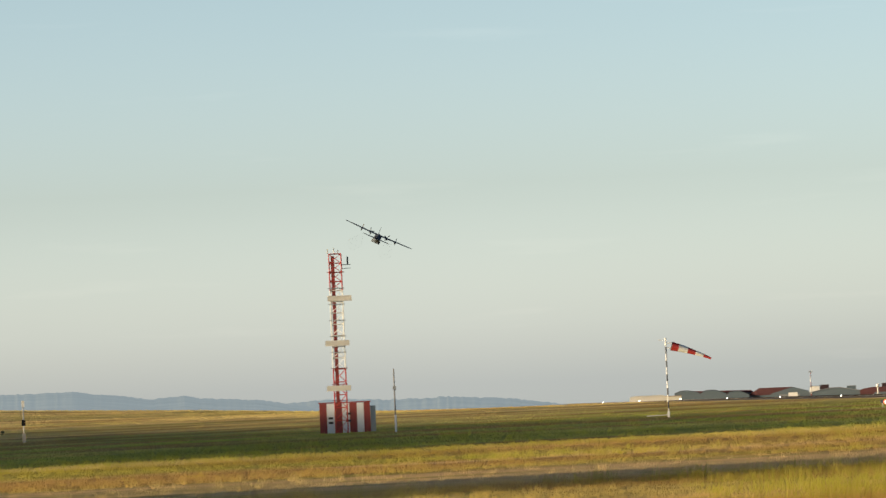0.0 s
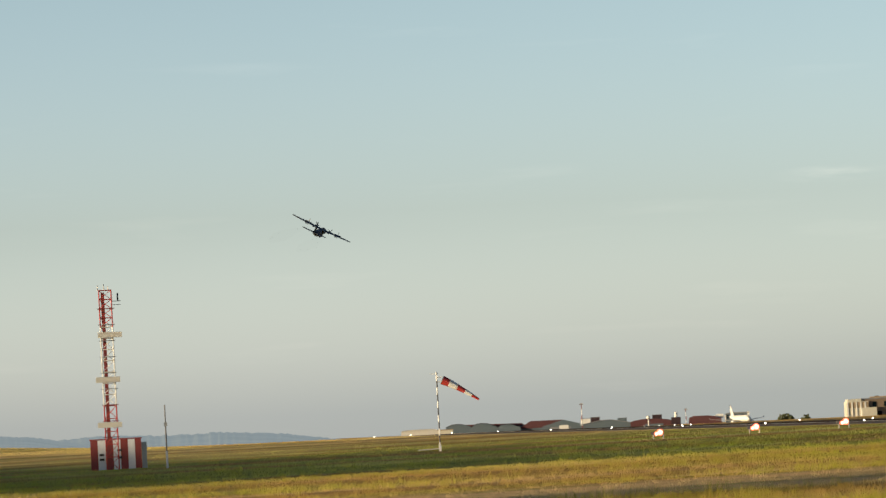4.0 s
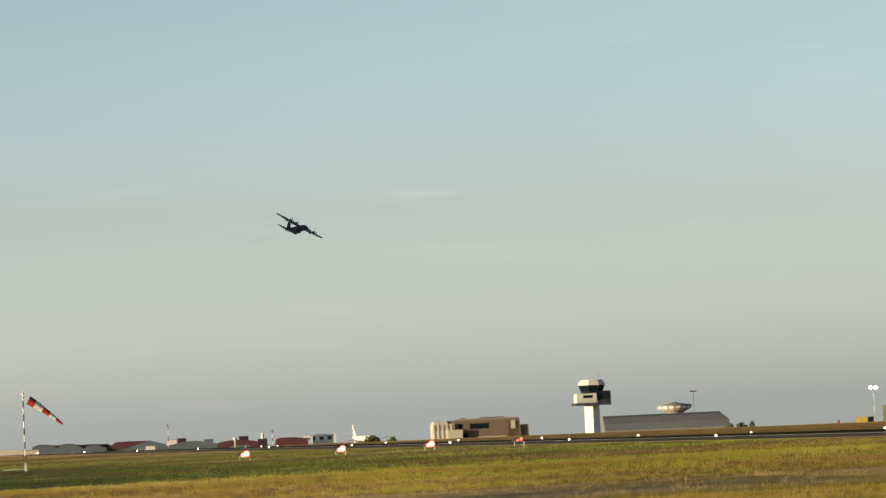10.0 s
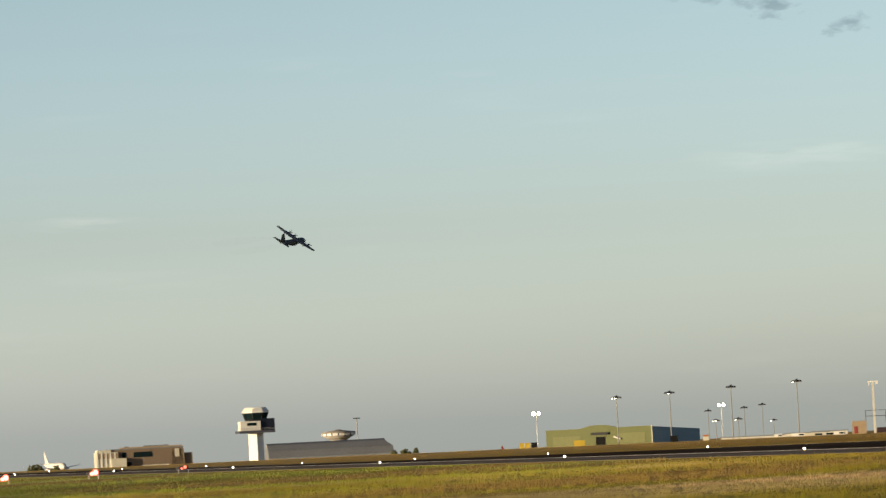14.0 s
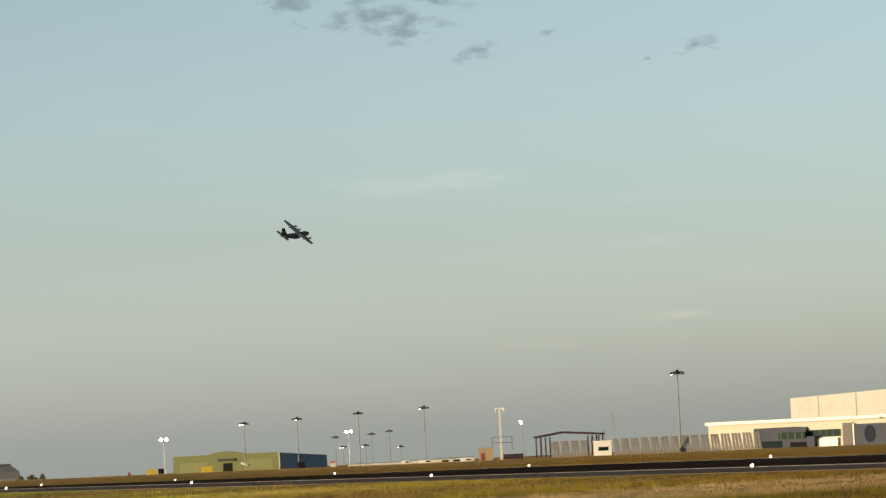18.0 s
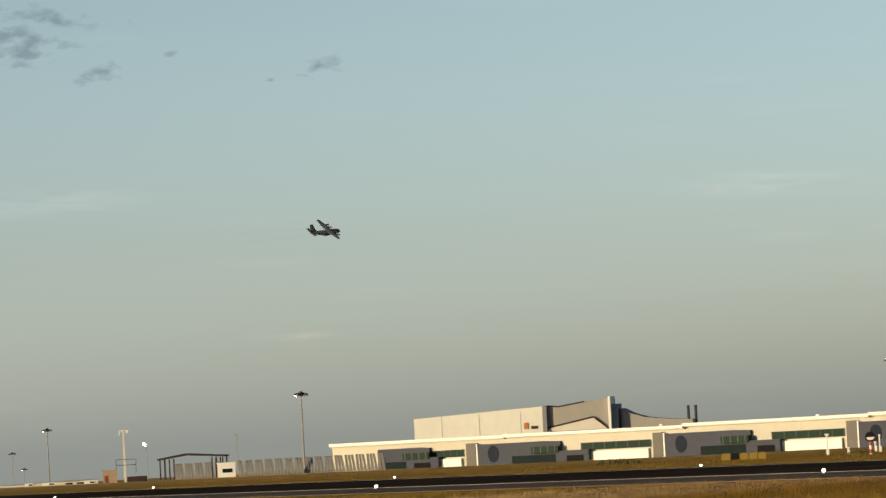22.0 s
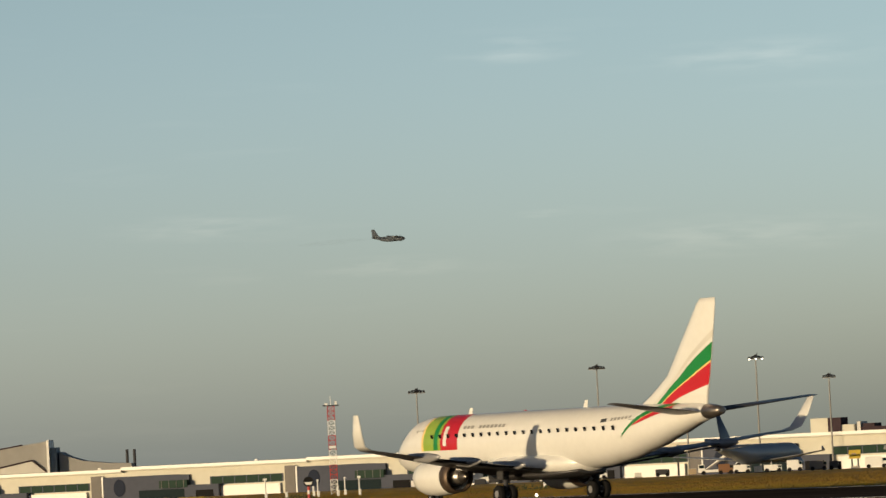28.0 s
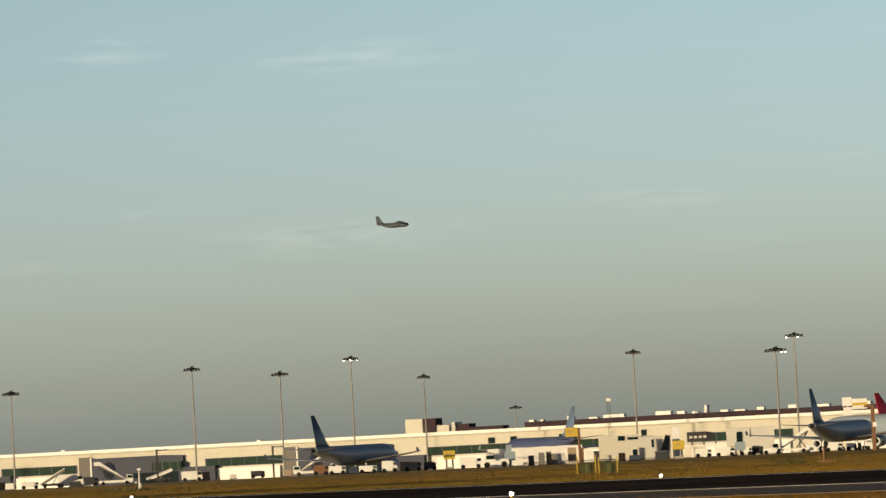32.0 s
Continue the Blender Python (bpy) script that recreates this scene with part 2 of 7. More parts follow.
    c = over(c, [fresh[0] * 0.45, fresh[1] * 0.42, fresh[2] * 0.35], patches(0.03, (0.8, 0.5, 1), 15, 0.5, 0.6, 0.45))
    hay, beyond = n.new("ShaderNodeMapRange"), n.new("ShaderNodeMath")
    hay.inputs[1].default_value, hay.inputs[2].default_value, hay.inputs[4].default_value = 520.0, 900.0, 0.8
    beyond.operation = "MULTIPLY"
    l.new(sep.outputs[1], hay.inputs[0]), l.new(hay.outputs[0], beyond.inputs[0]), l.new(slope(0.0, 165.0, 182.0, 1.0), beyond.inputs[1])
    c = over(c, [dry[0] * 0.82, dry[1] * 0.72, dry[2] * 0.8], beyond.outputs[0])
    c = over(c, [0.5 * k for k in fresh], patches(0.3, (1, 1, 1), 5, 0.5, 0.75, 0.2))
    l.new(c, bsdf.inputs["Base Color"])
    if not thin:
        lumps, relief = n.new("ShaderNodeTexNoise"), n.new("ShaderNodeBump")
        lumps.inputs["Scale"].default_value, lumps.inputs["Detail"].default_value = 1.6, 5
        relief.inputs["Strength"].default_value, relief.inputs["Distance"].default_value = 1.0, 0.5
        l.new(geo.outputs["Position"], lumps.inputs[0]), l.new(lumps.outputs[0], relief.inputs["Height"]), l.new(relief.outputs[0], bsdf.inputs["Normal"])
    if thin:
        glow, mix = n.new("ShaderNodeBsdfTranslucent"), n.new("ShaderNodeMixShader")
        mix.inputs[0].default_value = 0.6
        l.new(c, glow.inputs[0]), l.new(bsdf.outputs[0], mix.inputs[1]), l.new(glow.outputs[0], mix.inputs[2])
        l.new(mix.outputs[0], n["Material Output"].inputs[0])
    return m


GRASS = grass_mat("meadow", (0.70, 0.53, 0.17), (0.44, 0.43, 0.07), (0.52, 0.30, 0.10), (0.80, 0.57, 0.28), (0.36, 0.18, 0.022))
BLADES = grass_mat("grass_blades", (0.82, 0.64, 0.19), (0.56, 0.52, 0.085), (0.58, 0.36, 0.12), (0.85, 0.65, 0.32), (0.40, 0.21, 0.026), True)
WEED_GREEN = grass_mat("weed_leaves", (0.64, 0.56, 0.11), (0.44, 0.48, 0.06), (0.52, 0.40, 0.09), (0.66, 0.62, 0.12), (0.40, 0.30, 0.03), True)
ASPHALT = mat("asphalt", (0.045, 0.034, 0.027), 0.95, second=(0.11, 0.085, 0.065), scale=0.05, amount=0.8)
SHOULDER = mat("worn_asphalt", (0.17, 0.132, 0.10), 0.9, second=(0.10, 0.08, 0.062), scale=0.1, amount=0.8)
CONCRETE = mat("concrete", (0.32, 0.30, 0.27), 0.85, second=(0.22, 0.2, 0.18), scale=0.15, bump=0.2)
PAINT_LINE = mat("line_paint", (0.6, 0.58, 0.52), 0.7, second=(0.3, 0.28, 0.25), scale=0.5, amount=0.7)
WHITE = mat("white_paint", (0.72, 0.72, 0.70), 0.5, second=(0.6, 0.59, 0.56), scale=0.4, amount=0.5)
RED = mat("red_paint", (0.42, 0.035, 0.03), 0.5, second=(0.26, 0.04, 0.035), scale=0.5)
DARK_RED = mat("dark_red_paint", (0.22, 0.035, 0.035), 0.6, second=(0.13, 0.03, 0.03), scale=0.5)
HUT_WHITE = mat("hut_white_paint", (0.62, 0.66, 0.72), 0.6, second=(0.48, 0.5, 0.55), scale=0.6)
STEEL = mat("galvanised_steel", (0.42, 0.42, 0.41), 0.45, 0.6, second=(0.3, 0.3, 0.3), scale=1.0)
DARK_STEEL = mat("dark_steel", (0.06, 0.06, 0.065), 0.5, 0.4, scale=1.0)
BLACK = mat("black_rubber", (0.015, 0.015, 0.016), 0.75, scale=2.0)
GLASS_DARK = mat("dark_glass", (0.006, 0.015, 0.019), 0.45, second=(0.014, 0.024, 0.027), scale=0.2)
GLASS_GREEN = mat("green_glass", (0.018, 0.040, 0.032), 0.45, second=(0.03, 0.048, 0.032), scale=0.15)
CREAM = mat("cream_render", (0.53, 0.515, 0.44), 0.75, second=(0.45, 0.43, 0.36), scale=0.06, amount=0.5)
PALE = mat("pale_cladding", (0.54, 0.53, 0.49), 0.6, second=(0.46, 0.44, 0.41), scale=0.05, amount=0.6)
GREY_WALL = mat("grey_cladding", (0.17, 0.16, 0.155), 0.7, second=(0.13, 0.125, 0.12), scale=0.08)
BAY_WALL = mat("slate_blue_cladding", (0.075, 0.082, 0.108), 0.75, second=(0.058, 0.064, 0.086), scale=0.08)
SIGN_BLUE = mat("dark_blue_sign", (0.02, 0.026, 0.045), 0.5, scale=0.3)
SLATE_ROOF = mat("grey_sheet_roof", (0.20, 0.215, 0.24), 0.6, second=(0.15, 0.15, 0.16), scale=0.1)
DARK_ROOF = mat("dark_sheet_roof", (0.05, 0.035, 0.042), 0.7, scale=0.1)
RED_ROOF = mat("red_sheet_roof", (0.10, 0.045, 0.05), 0.9, second=(0.075, 0.038, 0.044), scale=0.1)
TAN = mat("tan_stone", (0.33, 0.26, 0.18), 0.85, second=(0.26, 0.2, 0.14), scale=0.15)
# Tan stone darkened: the main front's shade is put into the colour.
SHADED_TAN = mat("shaded_tan_stone", (0.20, 0.155, 0.115), 0.85, second=(0.15, 0.115, 0.09), scale=0.2)
GREEN_WALL = mat("olive_green_cladding", (0.125, 0.145, 0.05), 0.6, second=(0.10, 0.112, 0.04), scale=0.06)
BLUE_WALL = mat("blue_grey_cladding", (0.25, 0.31, 0.36), 0.6, second=(0.21, 0.26, 0.30), scale=0.06)
POLE_GREY = mat("weathered_pole_steel", (0.26, 0.255, 0.245), 0.7, 0.1, second=(0.18, 0.175, 0.17), scale=0.4)
SLAT = mat("pale_slat_concrete", (0.225, 0.22, 0.21), 0.85, second=(0.12, 0.12, 0.12), scale=0.2)
GREEN_PANEL = mat("pale_olive_cladding", (0.165, 0.18, 0.07), 0.6, second=(0.13, 0.14, 0.055), scale=0.06)
HALL_WHITE = mat("hall_white_cladding", (0.60, 0.62, 0.59), 0.7, second=(0.52, 0.53, 0.50), scale=0.05, amount=0.6)
HALL_GREY = mat("hall_grey_cladding", (0.27, 0.265, 0.255), 0.7, second=(0.22, 0.215, 0.205), scale=0.06)
BROWN_CRATE = mat("brown_painted_steel", (0.16, 0.075, 0.03), 0.7, second=(0.11, 0.05, 0.025), scale=0.6)
SHED_GREY = mat("weathered_grey_cladding", (0.11, 0.145, 0.175), 0.9, second=(0.085, 0.11, 0.135), scale=0.08)
BLUE_BOX = mat("blue_panel", (0.13, 0.19, 0.29), 0.5, scale=0.1)
YELLOW = mat("yellow_paint", (0.50, 0.36, 0.03), 0.5, second=(0.36, 0.25, 0.03), scale=0.6)
DULL_YELLOW = mat("faded_yellow_paint", (0.24, 0.165, 0.02), 0.8, second=(0.12, 0.08, 0.02), scale=1.5)
ORANGE = mat("orange_paint", (0.36, 0.13, 0.035), 0.5, scale=0.6)
# Haze over the hills is put in as a faint bluish glow.
HILL = mat("haze_glow_hillside", (0.13, 0.14, 0.12), 1.0, second=(0.07, 0.08, 0.07), scale=0.004, amount=0.9, fine=6, glow=(0.80, 0.95, 1.0, 0.19))
LEAF = mat("leaves", (0.075, 0.085, 0.025), 0.8, second=(0.04, 0.05, 0.02), scale=1.0, amount=0.9)
BARK = mat("bark", (0.09, 0.065, 0.045), 0.9, scale=3.0)
LAMP_ON = mat("lit_lamp", (0.9, 0.9, 0.9), 0.4, glow=(1.0, 0.90, 0.68, 6.0))
EDGE_ON = mat("lit_edge_light", (0.9, 0.9, 0.9), 0.4, glow=(1.0, 0.95, 0.85, 5.0))
RED_ON = mat("lit_red_light", (0.9, 0.2, 0.1), 0.4, glow=(1.0, 0.16, 0.10, 2.2))


# ---- mesh building ----
class Shape:
    """Gathers boxes, tubes and lofts into one mesh."""

    def __init__(self):
        self.v, self.f = [], []

    def add(self, verts, faces):
        k = len(self.v)
        self.v += [tuple(p) for p in verts]
        self.f += [tuple(i + k for i in f) for f in faces]
        return self

    def box(self, x, y, z, sx, sy, sz, m=None, taper=1.0):
        """A box centred in x and y that stands on z."""
        p = [(x + a * sx / 2 * t, y + b * sy / 2 * t, z + c * sz) for c, t in ((0, 1.0), (1, taper)) for a, b in ((-1, -1), (1, -1), (1, 1), (-1, 1))]
        if m:
            p = [m @ Vector(q) for q in p]
        return self.add(p, [(3, 2, 1, 0), (4, 5, 6, 7), (0, 1, 5, 4), (1, 2, 6, 5), (2, 3, 7, 6), (3, 0, 4, 7)])

    def tube(self, a, b, r0, r1=None, n=8):
        a, b = Vector(a), Vector(b)
        r1 = r0 if r1 is None else r1
        q = (b - a).to_track_quat("Z", "Y").to_matrix()
        rings = [[c + q @ Vector((r * math.cos(2 * math.pi * i / n), r * math.sin(2 * math.pi * i / n), 0)) for i in range(n)] for c, r in ((a, r0), (b, r1))]
        return self.loft(rings)

    def loft(self, rings, cap=True, closed=True):
        n, k = len(rings[0]), len(rings)
        verts = [p for r in rings for p in r]
        faces = []
        for j in range(k - 1):
            for i in range(n if closed else n - 1):
                i2 = (i + 1) % n
                faces.append((j * n + i, j * n + i2, (j + 1) * n + i2, (j + 1) * n + i))
        if cap and closed:
            faces += [tuple(reversed(range(n))), tuple((k - 1) * n + i for i in range(n))]
        return self.add(verts, faces)

    def prism(self, outline, y0, y1):
        """An outline in x and z drawn out along y."""
        n = len(outline)
        return self.add([(x, y, z) for y in (y0, y1) for x, z in outline],
                        [tuple(range(n)), tuple(reversed(range(n, 2 * n)))] + [(i, i + n, (i + 1) % n + n, (i + 1) % n) for i in range(n)])

    def mesh(self, name, material, smooth=False):
        me = bpy.data.meshes.new(name)
        me.from_pydata(self.v, [], self.f)
        bm = bmesh.new()
        bm.from_mesh(me)
        bmesh.ops.recalc_face_normals(bm, faces=bm.faces)
        for f in bm.faces:
            f.smooth = smooth and len(f.verts) <= 4
        bm.to_mesh(me)
        bm.free()
        me.materials.append(material)
        return me


def part(name, shape, material, parent, label="", smooth=False, at=None):
    ob = new(name, shape if isinstance(shape, bpy.types.Mesh) else shape.mesh(name, material, smooth))
    ob.parent = parent
    if at is not None:
        ob.matrix_basis = at
    return tagged(ob, label) if label else ob


def thing(name, label, category, x, y, z, rz=0.0, group="", kind=""):
    ob = new(name)
    ob.empty_display_size = 0.3
    ob.matrix_basis = pose(x, y, z, 0, 0, rz)
    return tagged(ob, label, category, group, kind)


def structure(name, shape, material, label, category, smooth=False):
    return tagged(new(name, shape.mesh(name, material, smooth)), label, category, kind="structure")


# ---- the lie of the land ----
PINK_ON = mat("pink_glare_core", (0.9, 0.6, 0.5), 0.4, glow=(1.0, 0.62, 0.5, 3.0))
# dull surfaces with hardly any shine
for dull in (BAY_WALL, SIGN_BLUE, GREY_WALL, SLATE_ROOF, DARK_ROOF, BLUE_WALL, BLACK, DARK_STEEL, TAN, GLASS_DARK, GLASS_GREEN):
    dull.node_tree.nodes["Principled BSDF"].inputs["Specular IOR Level"].default_value = 0.02


def smoothstep(a, b, v):
    t = min(1.0, max(0.0, (v - a) / (b - a)))
    return t * t * (3 - 2 * t)


def ground(x, y):
    """Height of the ground: a crowned runway that falls off to both sides and at its far end, and a field that rises to a crest on the left."""
    h = 0.62 - 0.0018 * min(max(y, -200), 900) - 0.0046 * max(0.0, min(y, 4000) - 900)
    side = 0.008 * (math.hypot(x - 128, 8) - 8)
    right = h - min(side, 9.0)
    crest = 3.4 * smoothstep(700, 1300, y) * min(1.3, max(-0.8, 1 - x / 70)) - 0.0046 * max(0.0, min(y, 4000) - 1300)
    left = 0.62 - 0.0018 * min(max(y, -200), 600) - min(side, 1.2) + crest
    w = smoothstep(40, 135, x - 0.02 * max(0.0, y - 600))
    swale = 0.42 * math.exp(-((x - 176) / 30) ** 2) * smoothstep(400, 620, y) * (1 - smoothstep(1000, 1400, y))
    return left * (1 - w) + right * w - swale + 1.9 * math.exp(-(x * x + y * y) / 900)


def polar(az, r):
    """x, y at a bearing from the runway's direction and a distance."""
    return r * math.sin(radians(az)), r * math.cos(radians(az))


# ---- land ----
def build_land():
    az = [a for a in range(-180, -4, 8)] + [-4 + 0.5 * k for k in range(96)] + [44 + 8 * k for k in range(17)]
    rad = [3 * 1.075 ** k for k in range(103)]
    rad = [r for r in rad if r < 4850] + [4900]
    s = Shape()
    verts, n = [(0, 0, ground(0, 0))], len(az)
    for r in rad:
        for a in az:
            x, y = polar(a, r)
            verts.append((x, y, ground(x, y)))
    faces = [(0, 1 + i, 1 + (i + 1) % n) for i in range(n)]
    for j in range(len(rad) - 1):
        for i in range(n):
            faces.append((1 + j * n + i, 1 + (j + 1) * n + i, 1 + (j + 1) * n + (i + 1) % n, 1 + j * n + (i + 1) % n))
    s.add(verts, faces)
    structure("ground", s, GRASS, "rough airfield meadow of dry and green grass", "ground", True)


def strip(name, x0, x1, y0, y1, lift, material, label, step=20, category="runway"):
    """A long flat surface that follows the ground, with real thickness."""
    s, k = Shape(), int((y1 - y0) / step) + 1
    xs = [x0 + (x1 - x0) * i / 4 for i in range(5)]
    rings = []
    for j in range(k + 1):
        y = y0 + (y1 - y0) * j / k
        rings.append([(x, y, ground(x, y) + lift) for x in xs] + [(x, y, ground(x, y) - 0.25) for x in reversed(xs)])
    s.loft(rings)
    return structure(name, s, material, label, category)


def ridge(name, points, r, depth, label):
    """A line of hills: bearing and height of the crest, with a rough wooded edge."""
    s, rings = Shape(), []
    rnd = random.Random(5)
    a = points[0][0]
    while a <= points[-1][0]:
        k = max(i for i in range(len(points)) if points[i][0] <= a)
        b0, h0 = points[k]
        b1, h1 = points[min(k + 1, len(points) - 1)]
        hs = h0 + (h1 - h0) * (a - b0) / max(1e-6, b1 - b0)
        h = hs + 0.7 * noise.noise((a * 5, r * 0.01, 0)) + 0.7 * noise.noise((a * 16, 3, r * 0.01)) + 0.8 * noise.noise((a * 45, 7, r * 0.01)) + rnd.uniform(-0.1, 0.25)
        x, y = polar(a, r)
        x0, y0 = polar(a, r - depth)
        x1, y1 = polar(a, r + depth * 0.3)
        xm, ym = polar(a, r - depth * 0.5)
        rings.append([(x0, y0, -40), (xm, ym, -40 + (hs + 40) * 0.62), (x, y, h), (x1, y1, -40)])
        a += 0.02
    s.loft(rings)
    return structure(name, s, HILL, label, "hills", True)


build_land()
strip("runway", 124.6, 171.4, -500, 2600, 0.05, ASPHALT, "dark asphalt runway seen edge-on")
strip("runway_shoulder_near", 115.0, 124.6, -500, 2600, 0.03, SHOULDER, "worn grey-brown paved runway shoulder")
strip("runway_shoulder_far", 171.4, 178.0, -500, 2600, 0.03, SHOULDER, "worn grey-brown paved runway shoulder")
strip("side_stripe_near", 124.8, 125.7, -500, 2600, 0.056, PAINT_LINE, "white painted runway side stripe", category="marking")
strip("side_stripe_far", 170.3, 171.2, -500, 2600, 0.056, PAINT_LINE, "white painted runway side stripe", category="marking")
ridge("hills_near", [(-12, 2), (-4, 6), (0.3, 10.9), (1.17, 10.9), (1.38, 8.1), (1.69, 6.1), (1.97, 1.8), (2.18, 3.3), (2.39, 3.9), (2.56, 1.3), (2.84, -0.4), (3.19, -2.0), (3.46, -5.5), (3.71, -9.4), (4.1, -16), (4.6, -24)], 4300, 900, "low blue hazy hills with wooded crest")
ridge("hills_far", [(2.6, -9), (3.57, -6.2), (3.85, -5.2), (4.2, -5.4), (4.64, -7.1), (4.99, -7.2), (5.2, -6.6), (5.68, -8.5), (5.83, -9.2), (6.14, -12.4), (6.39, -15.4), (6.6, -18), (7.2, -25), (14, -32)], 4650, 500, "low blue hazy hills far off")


# ---- things ----
def site(name, label, category, az, r, turn=0.0, group=""):
    """A thing at a bearing and distance, on the ground, whose front (-y) faces the camera, turned by some degrees."""
    x, y = polar(az, r)
    return thing(name, label, category, x, y, ground(x, y), -az + turn, group), ground(x, y)


def hall(name, label, az, r, w, top, depth, wall, roof, windows=0):
    """A plain flat-roofed building up to the height `top` above the datum: wall, roof, windows."""
    b, g = site(name, label, "building", az, r)
    h = top - g
    part("wall", Shape().box(0, depth / 2, -1.0, w, depth, h + 1.0), wall, b)
    part("roof", Shape().box(0, depth / 2, h, w + 0.8, depth + 0.8, 0.35), roof, b)
    for k in range(windows):
        x = (k - (windows - 1) / 2) * w / windows * 0.94
        part("window", Shape().box(x, -0.06, h * 0.52, w / windows * 0.6, 0.1, h * 0.26), GLASS_DARK, b)
    return b


def far_form(name, label, category, az, r, pieces, group=""):
    """A far building from outlines of bearing and height: (part, material, front, back, outline)."""
    b, g = site(name, label, category, az, r, 0, group)
    for what, m, y0, y1, line in pieces:
        part(what, Shape().prism([(radians(a - az) * r, z - g) for a, z in line], y0, y1), m, b)
    return b, g


def far_left():
    """Hangars and sheds beyond the runway's far end."""
    low = -19.0
    box = lambda a0, a1, z0, z1: [(a0, z0), (a1, z0), (a1, z1), (a0, z1)]
    far_form("hangar", "long pale hangar with a light sheet roof", "hangar", 7.48, 3500, [("wall", PALE, 0, 24, [(7.28, low), (7.7, low), (7.7, -9.9), (7.3, -9.9)]), ("roof", PALE, -0.5, 24.5, [(7.3, -9.9), (7.7, -9.9), (7.66, -9.2), (7.36, -9.3)])], "far hangars")
    far_form("store_building", "small cream store beside the hangars", "building", 7.785, 3300, [("wall", CREAM, 0, 8, box(7.7, 7.87, low, -9.7)), ("roof", TAN, -0.3, 8.3, box(7.695, 7.875, -9.7, -9.2))])
    for a0, a1, top, eave in ((7.80, 8.07, -6.7, -8.4), (8.07, 8.36, -6.9, -9.4), (8.36, 8.62, -8.3, -10.6)):
        mid = (a0 + a1) / 2 - 0.02
        far_form("gabled_hangar", "grey hangar with a low rounded gable roof", "hangar", mid, 3400, [
            ("wall", SHED_GREY, 0, 38, [(a0, low), (a1, low), (a1, eave), (mid + 0.06, top - 0.25), (mid, top), (mid - 0.06, top - 0.25), (a0, eave)]),
            ("roof", DARK_ROOF, 0.6, 38.5, [(a0 - 0.01, eave), (mid - 0.06, top - 0.1), (mid, top + 0.18), (mid + 0.06, top - 0.1), (a1 + 0.01, eave), (a1, eave - 0.3), (mid, top - 0.3), (a0, eave - 0.3)])], "gabled hangars")
    far_form("link_roof", "dark brown roofs between the hangars", "roof", 8.2, 3445, [("wall", SHED_GREY, 0, 12, box(7.85, 8.66, low, -9.6)), ("roof", RED_ROOF, -0.4, 12.4, [(7.8, -9.6), (8.68, -9.6), (8.64, -8.1), (7.86, -7.2)])])
    b, g = far_form("red_hangar", "large hangar with a dull red roof and a grey gable end", "hangar", 8.95, 3400, [
        ("wall", SHED_GREY, 3, 40, box(8.62, 8.9, low, -11.4)), ("roof", RED_ROOF, 1.5, 42, [(8.6, -11.5), (8.9, -11.5), (9.1, -7.05), (8.73, -7.0)]),
        ("gable_end", SHED_GREY, 0.4, 40, [(8.86, low), (9.28, low), (9.28, -10.0), (9.12, -7.35), (9.08, -7.35), (8.86, -11.0)]),
        ("door", SLATE_ROOF, 0.2, 0.4, box(8.95, 9.18, -15.2, -11.6))])
    far_form("box_truck", "white box truck parked before the hangars", "truck", 9.1, 3000, [("body", WHITE, 0, 2.5, box(9.052, 9.152, -12.6, -9.0)), ("chassis", BLACK, 0.2, 2.3, box(9.055, 9.15, -13.4, -12.6))])
    far_form("slate_hangar", "wide slate-grey hangar with a shallow roof", "hangar", 9.56, 3330, [
        ("wall", SHED_GREY, 0, 30, [(9.28, low), (9.84, low), (9.84, -10.9), (9.62, -8.6), (9.5, -8.8), (9.28, -11.2)]),
        ("roof", SLATE_ROOF, -0.6, 30.6, [(9.28, -11.2), (9.5, -8.8), (9.62, -8.6), (9.84, -10.9), (9.84, -10.5), (9.62, -8.25), (9.5, -8.45), (9.28, -10.8)])])
    for a0, a1, z0, top, m, lab in ((9.29, 9.397, -12, -7.2, WHITE, "white"), (9.403, 9.502, -12, -6.5, DARK_ROOF, "dark"), (10.085, 10.19, -12, -6.9, DARK_ROOF, "dark"), (9.7, 9.8, -13, -7.9, SHED_GREY, "grey")):
        far_form("plant_house", lab + " plant house behind the hangars", "building", (a0 + a1) / 2, 3370, [("wall", m, 0, 5, box(a0, a1, low, top)), ("roof", SLATE_ROOF, -0.2, 5.2, box(a0 - 0.003, a1 + 0.003, top, top + 0.25))], "plant houses")
    far_form("red_hall", "low red-brown hall with a rounded roof", "hangar", 10.07, 3300, [
        ("wall", RED_ROOF, 0, 26, [(9.84, low), (10.34, low), (10.34, -11.2), (10.25, -9.7), (10.1, -9.0), (9.98, -9.0), (9.88, -9.8), (9.84, -10.6)]),
        ("door", SHED_GREY, -0.15, 0, box(10.0, 10.2, -15.0, -12.2))])
    b, g = site("radar_ball", "white radar ball on a short stand", "radar", 10.04, 3280)
    rings = [[(1.25 * math.sin(math.pi * j / 8) * math.cos(2 * math.pi * i / 12), 1.25 * math.sin(math.pi * j / 8) * math.sin(2 * math.pi * i / 12), -8.0 - g - 1.25 * math.cos(math.pi * j / 8)) for i in range(12)] for j in range(1, 8)]
    part("ball", Shape().loft(rings), WHITE, b, smooth=True)
    part("stand", Shape().tube((0, 0, -0.5), (0, 0, -9.1 - g), 0.5, 0.5, 8), STEEL, b)
    b, g = site("water_tank", "white water tank on a dark tower", "water tank", 10.345, 3280)
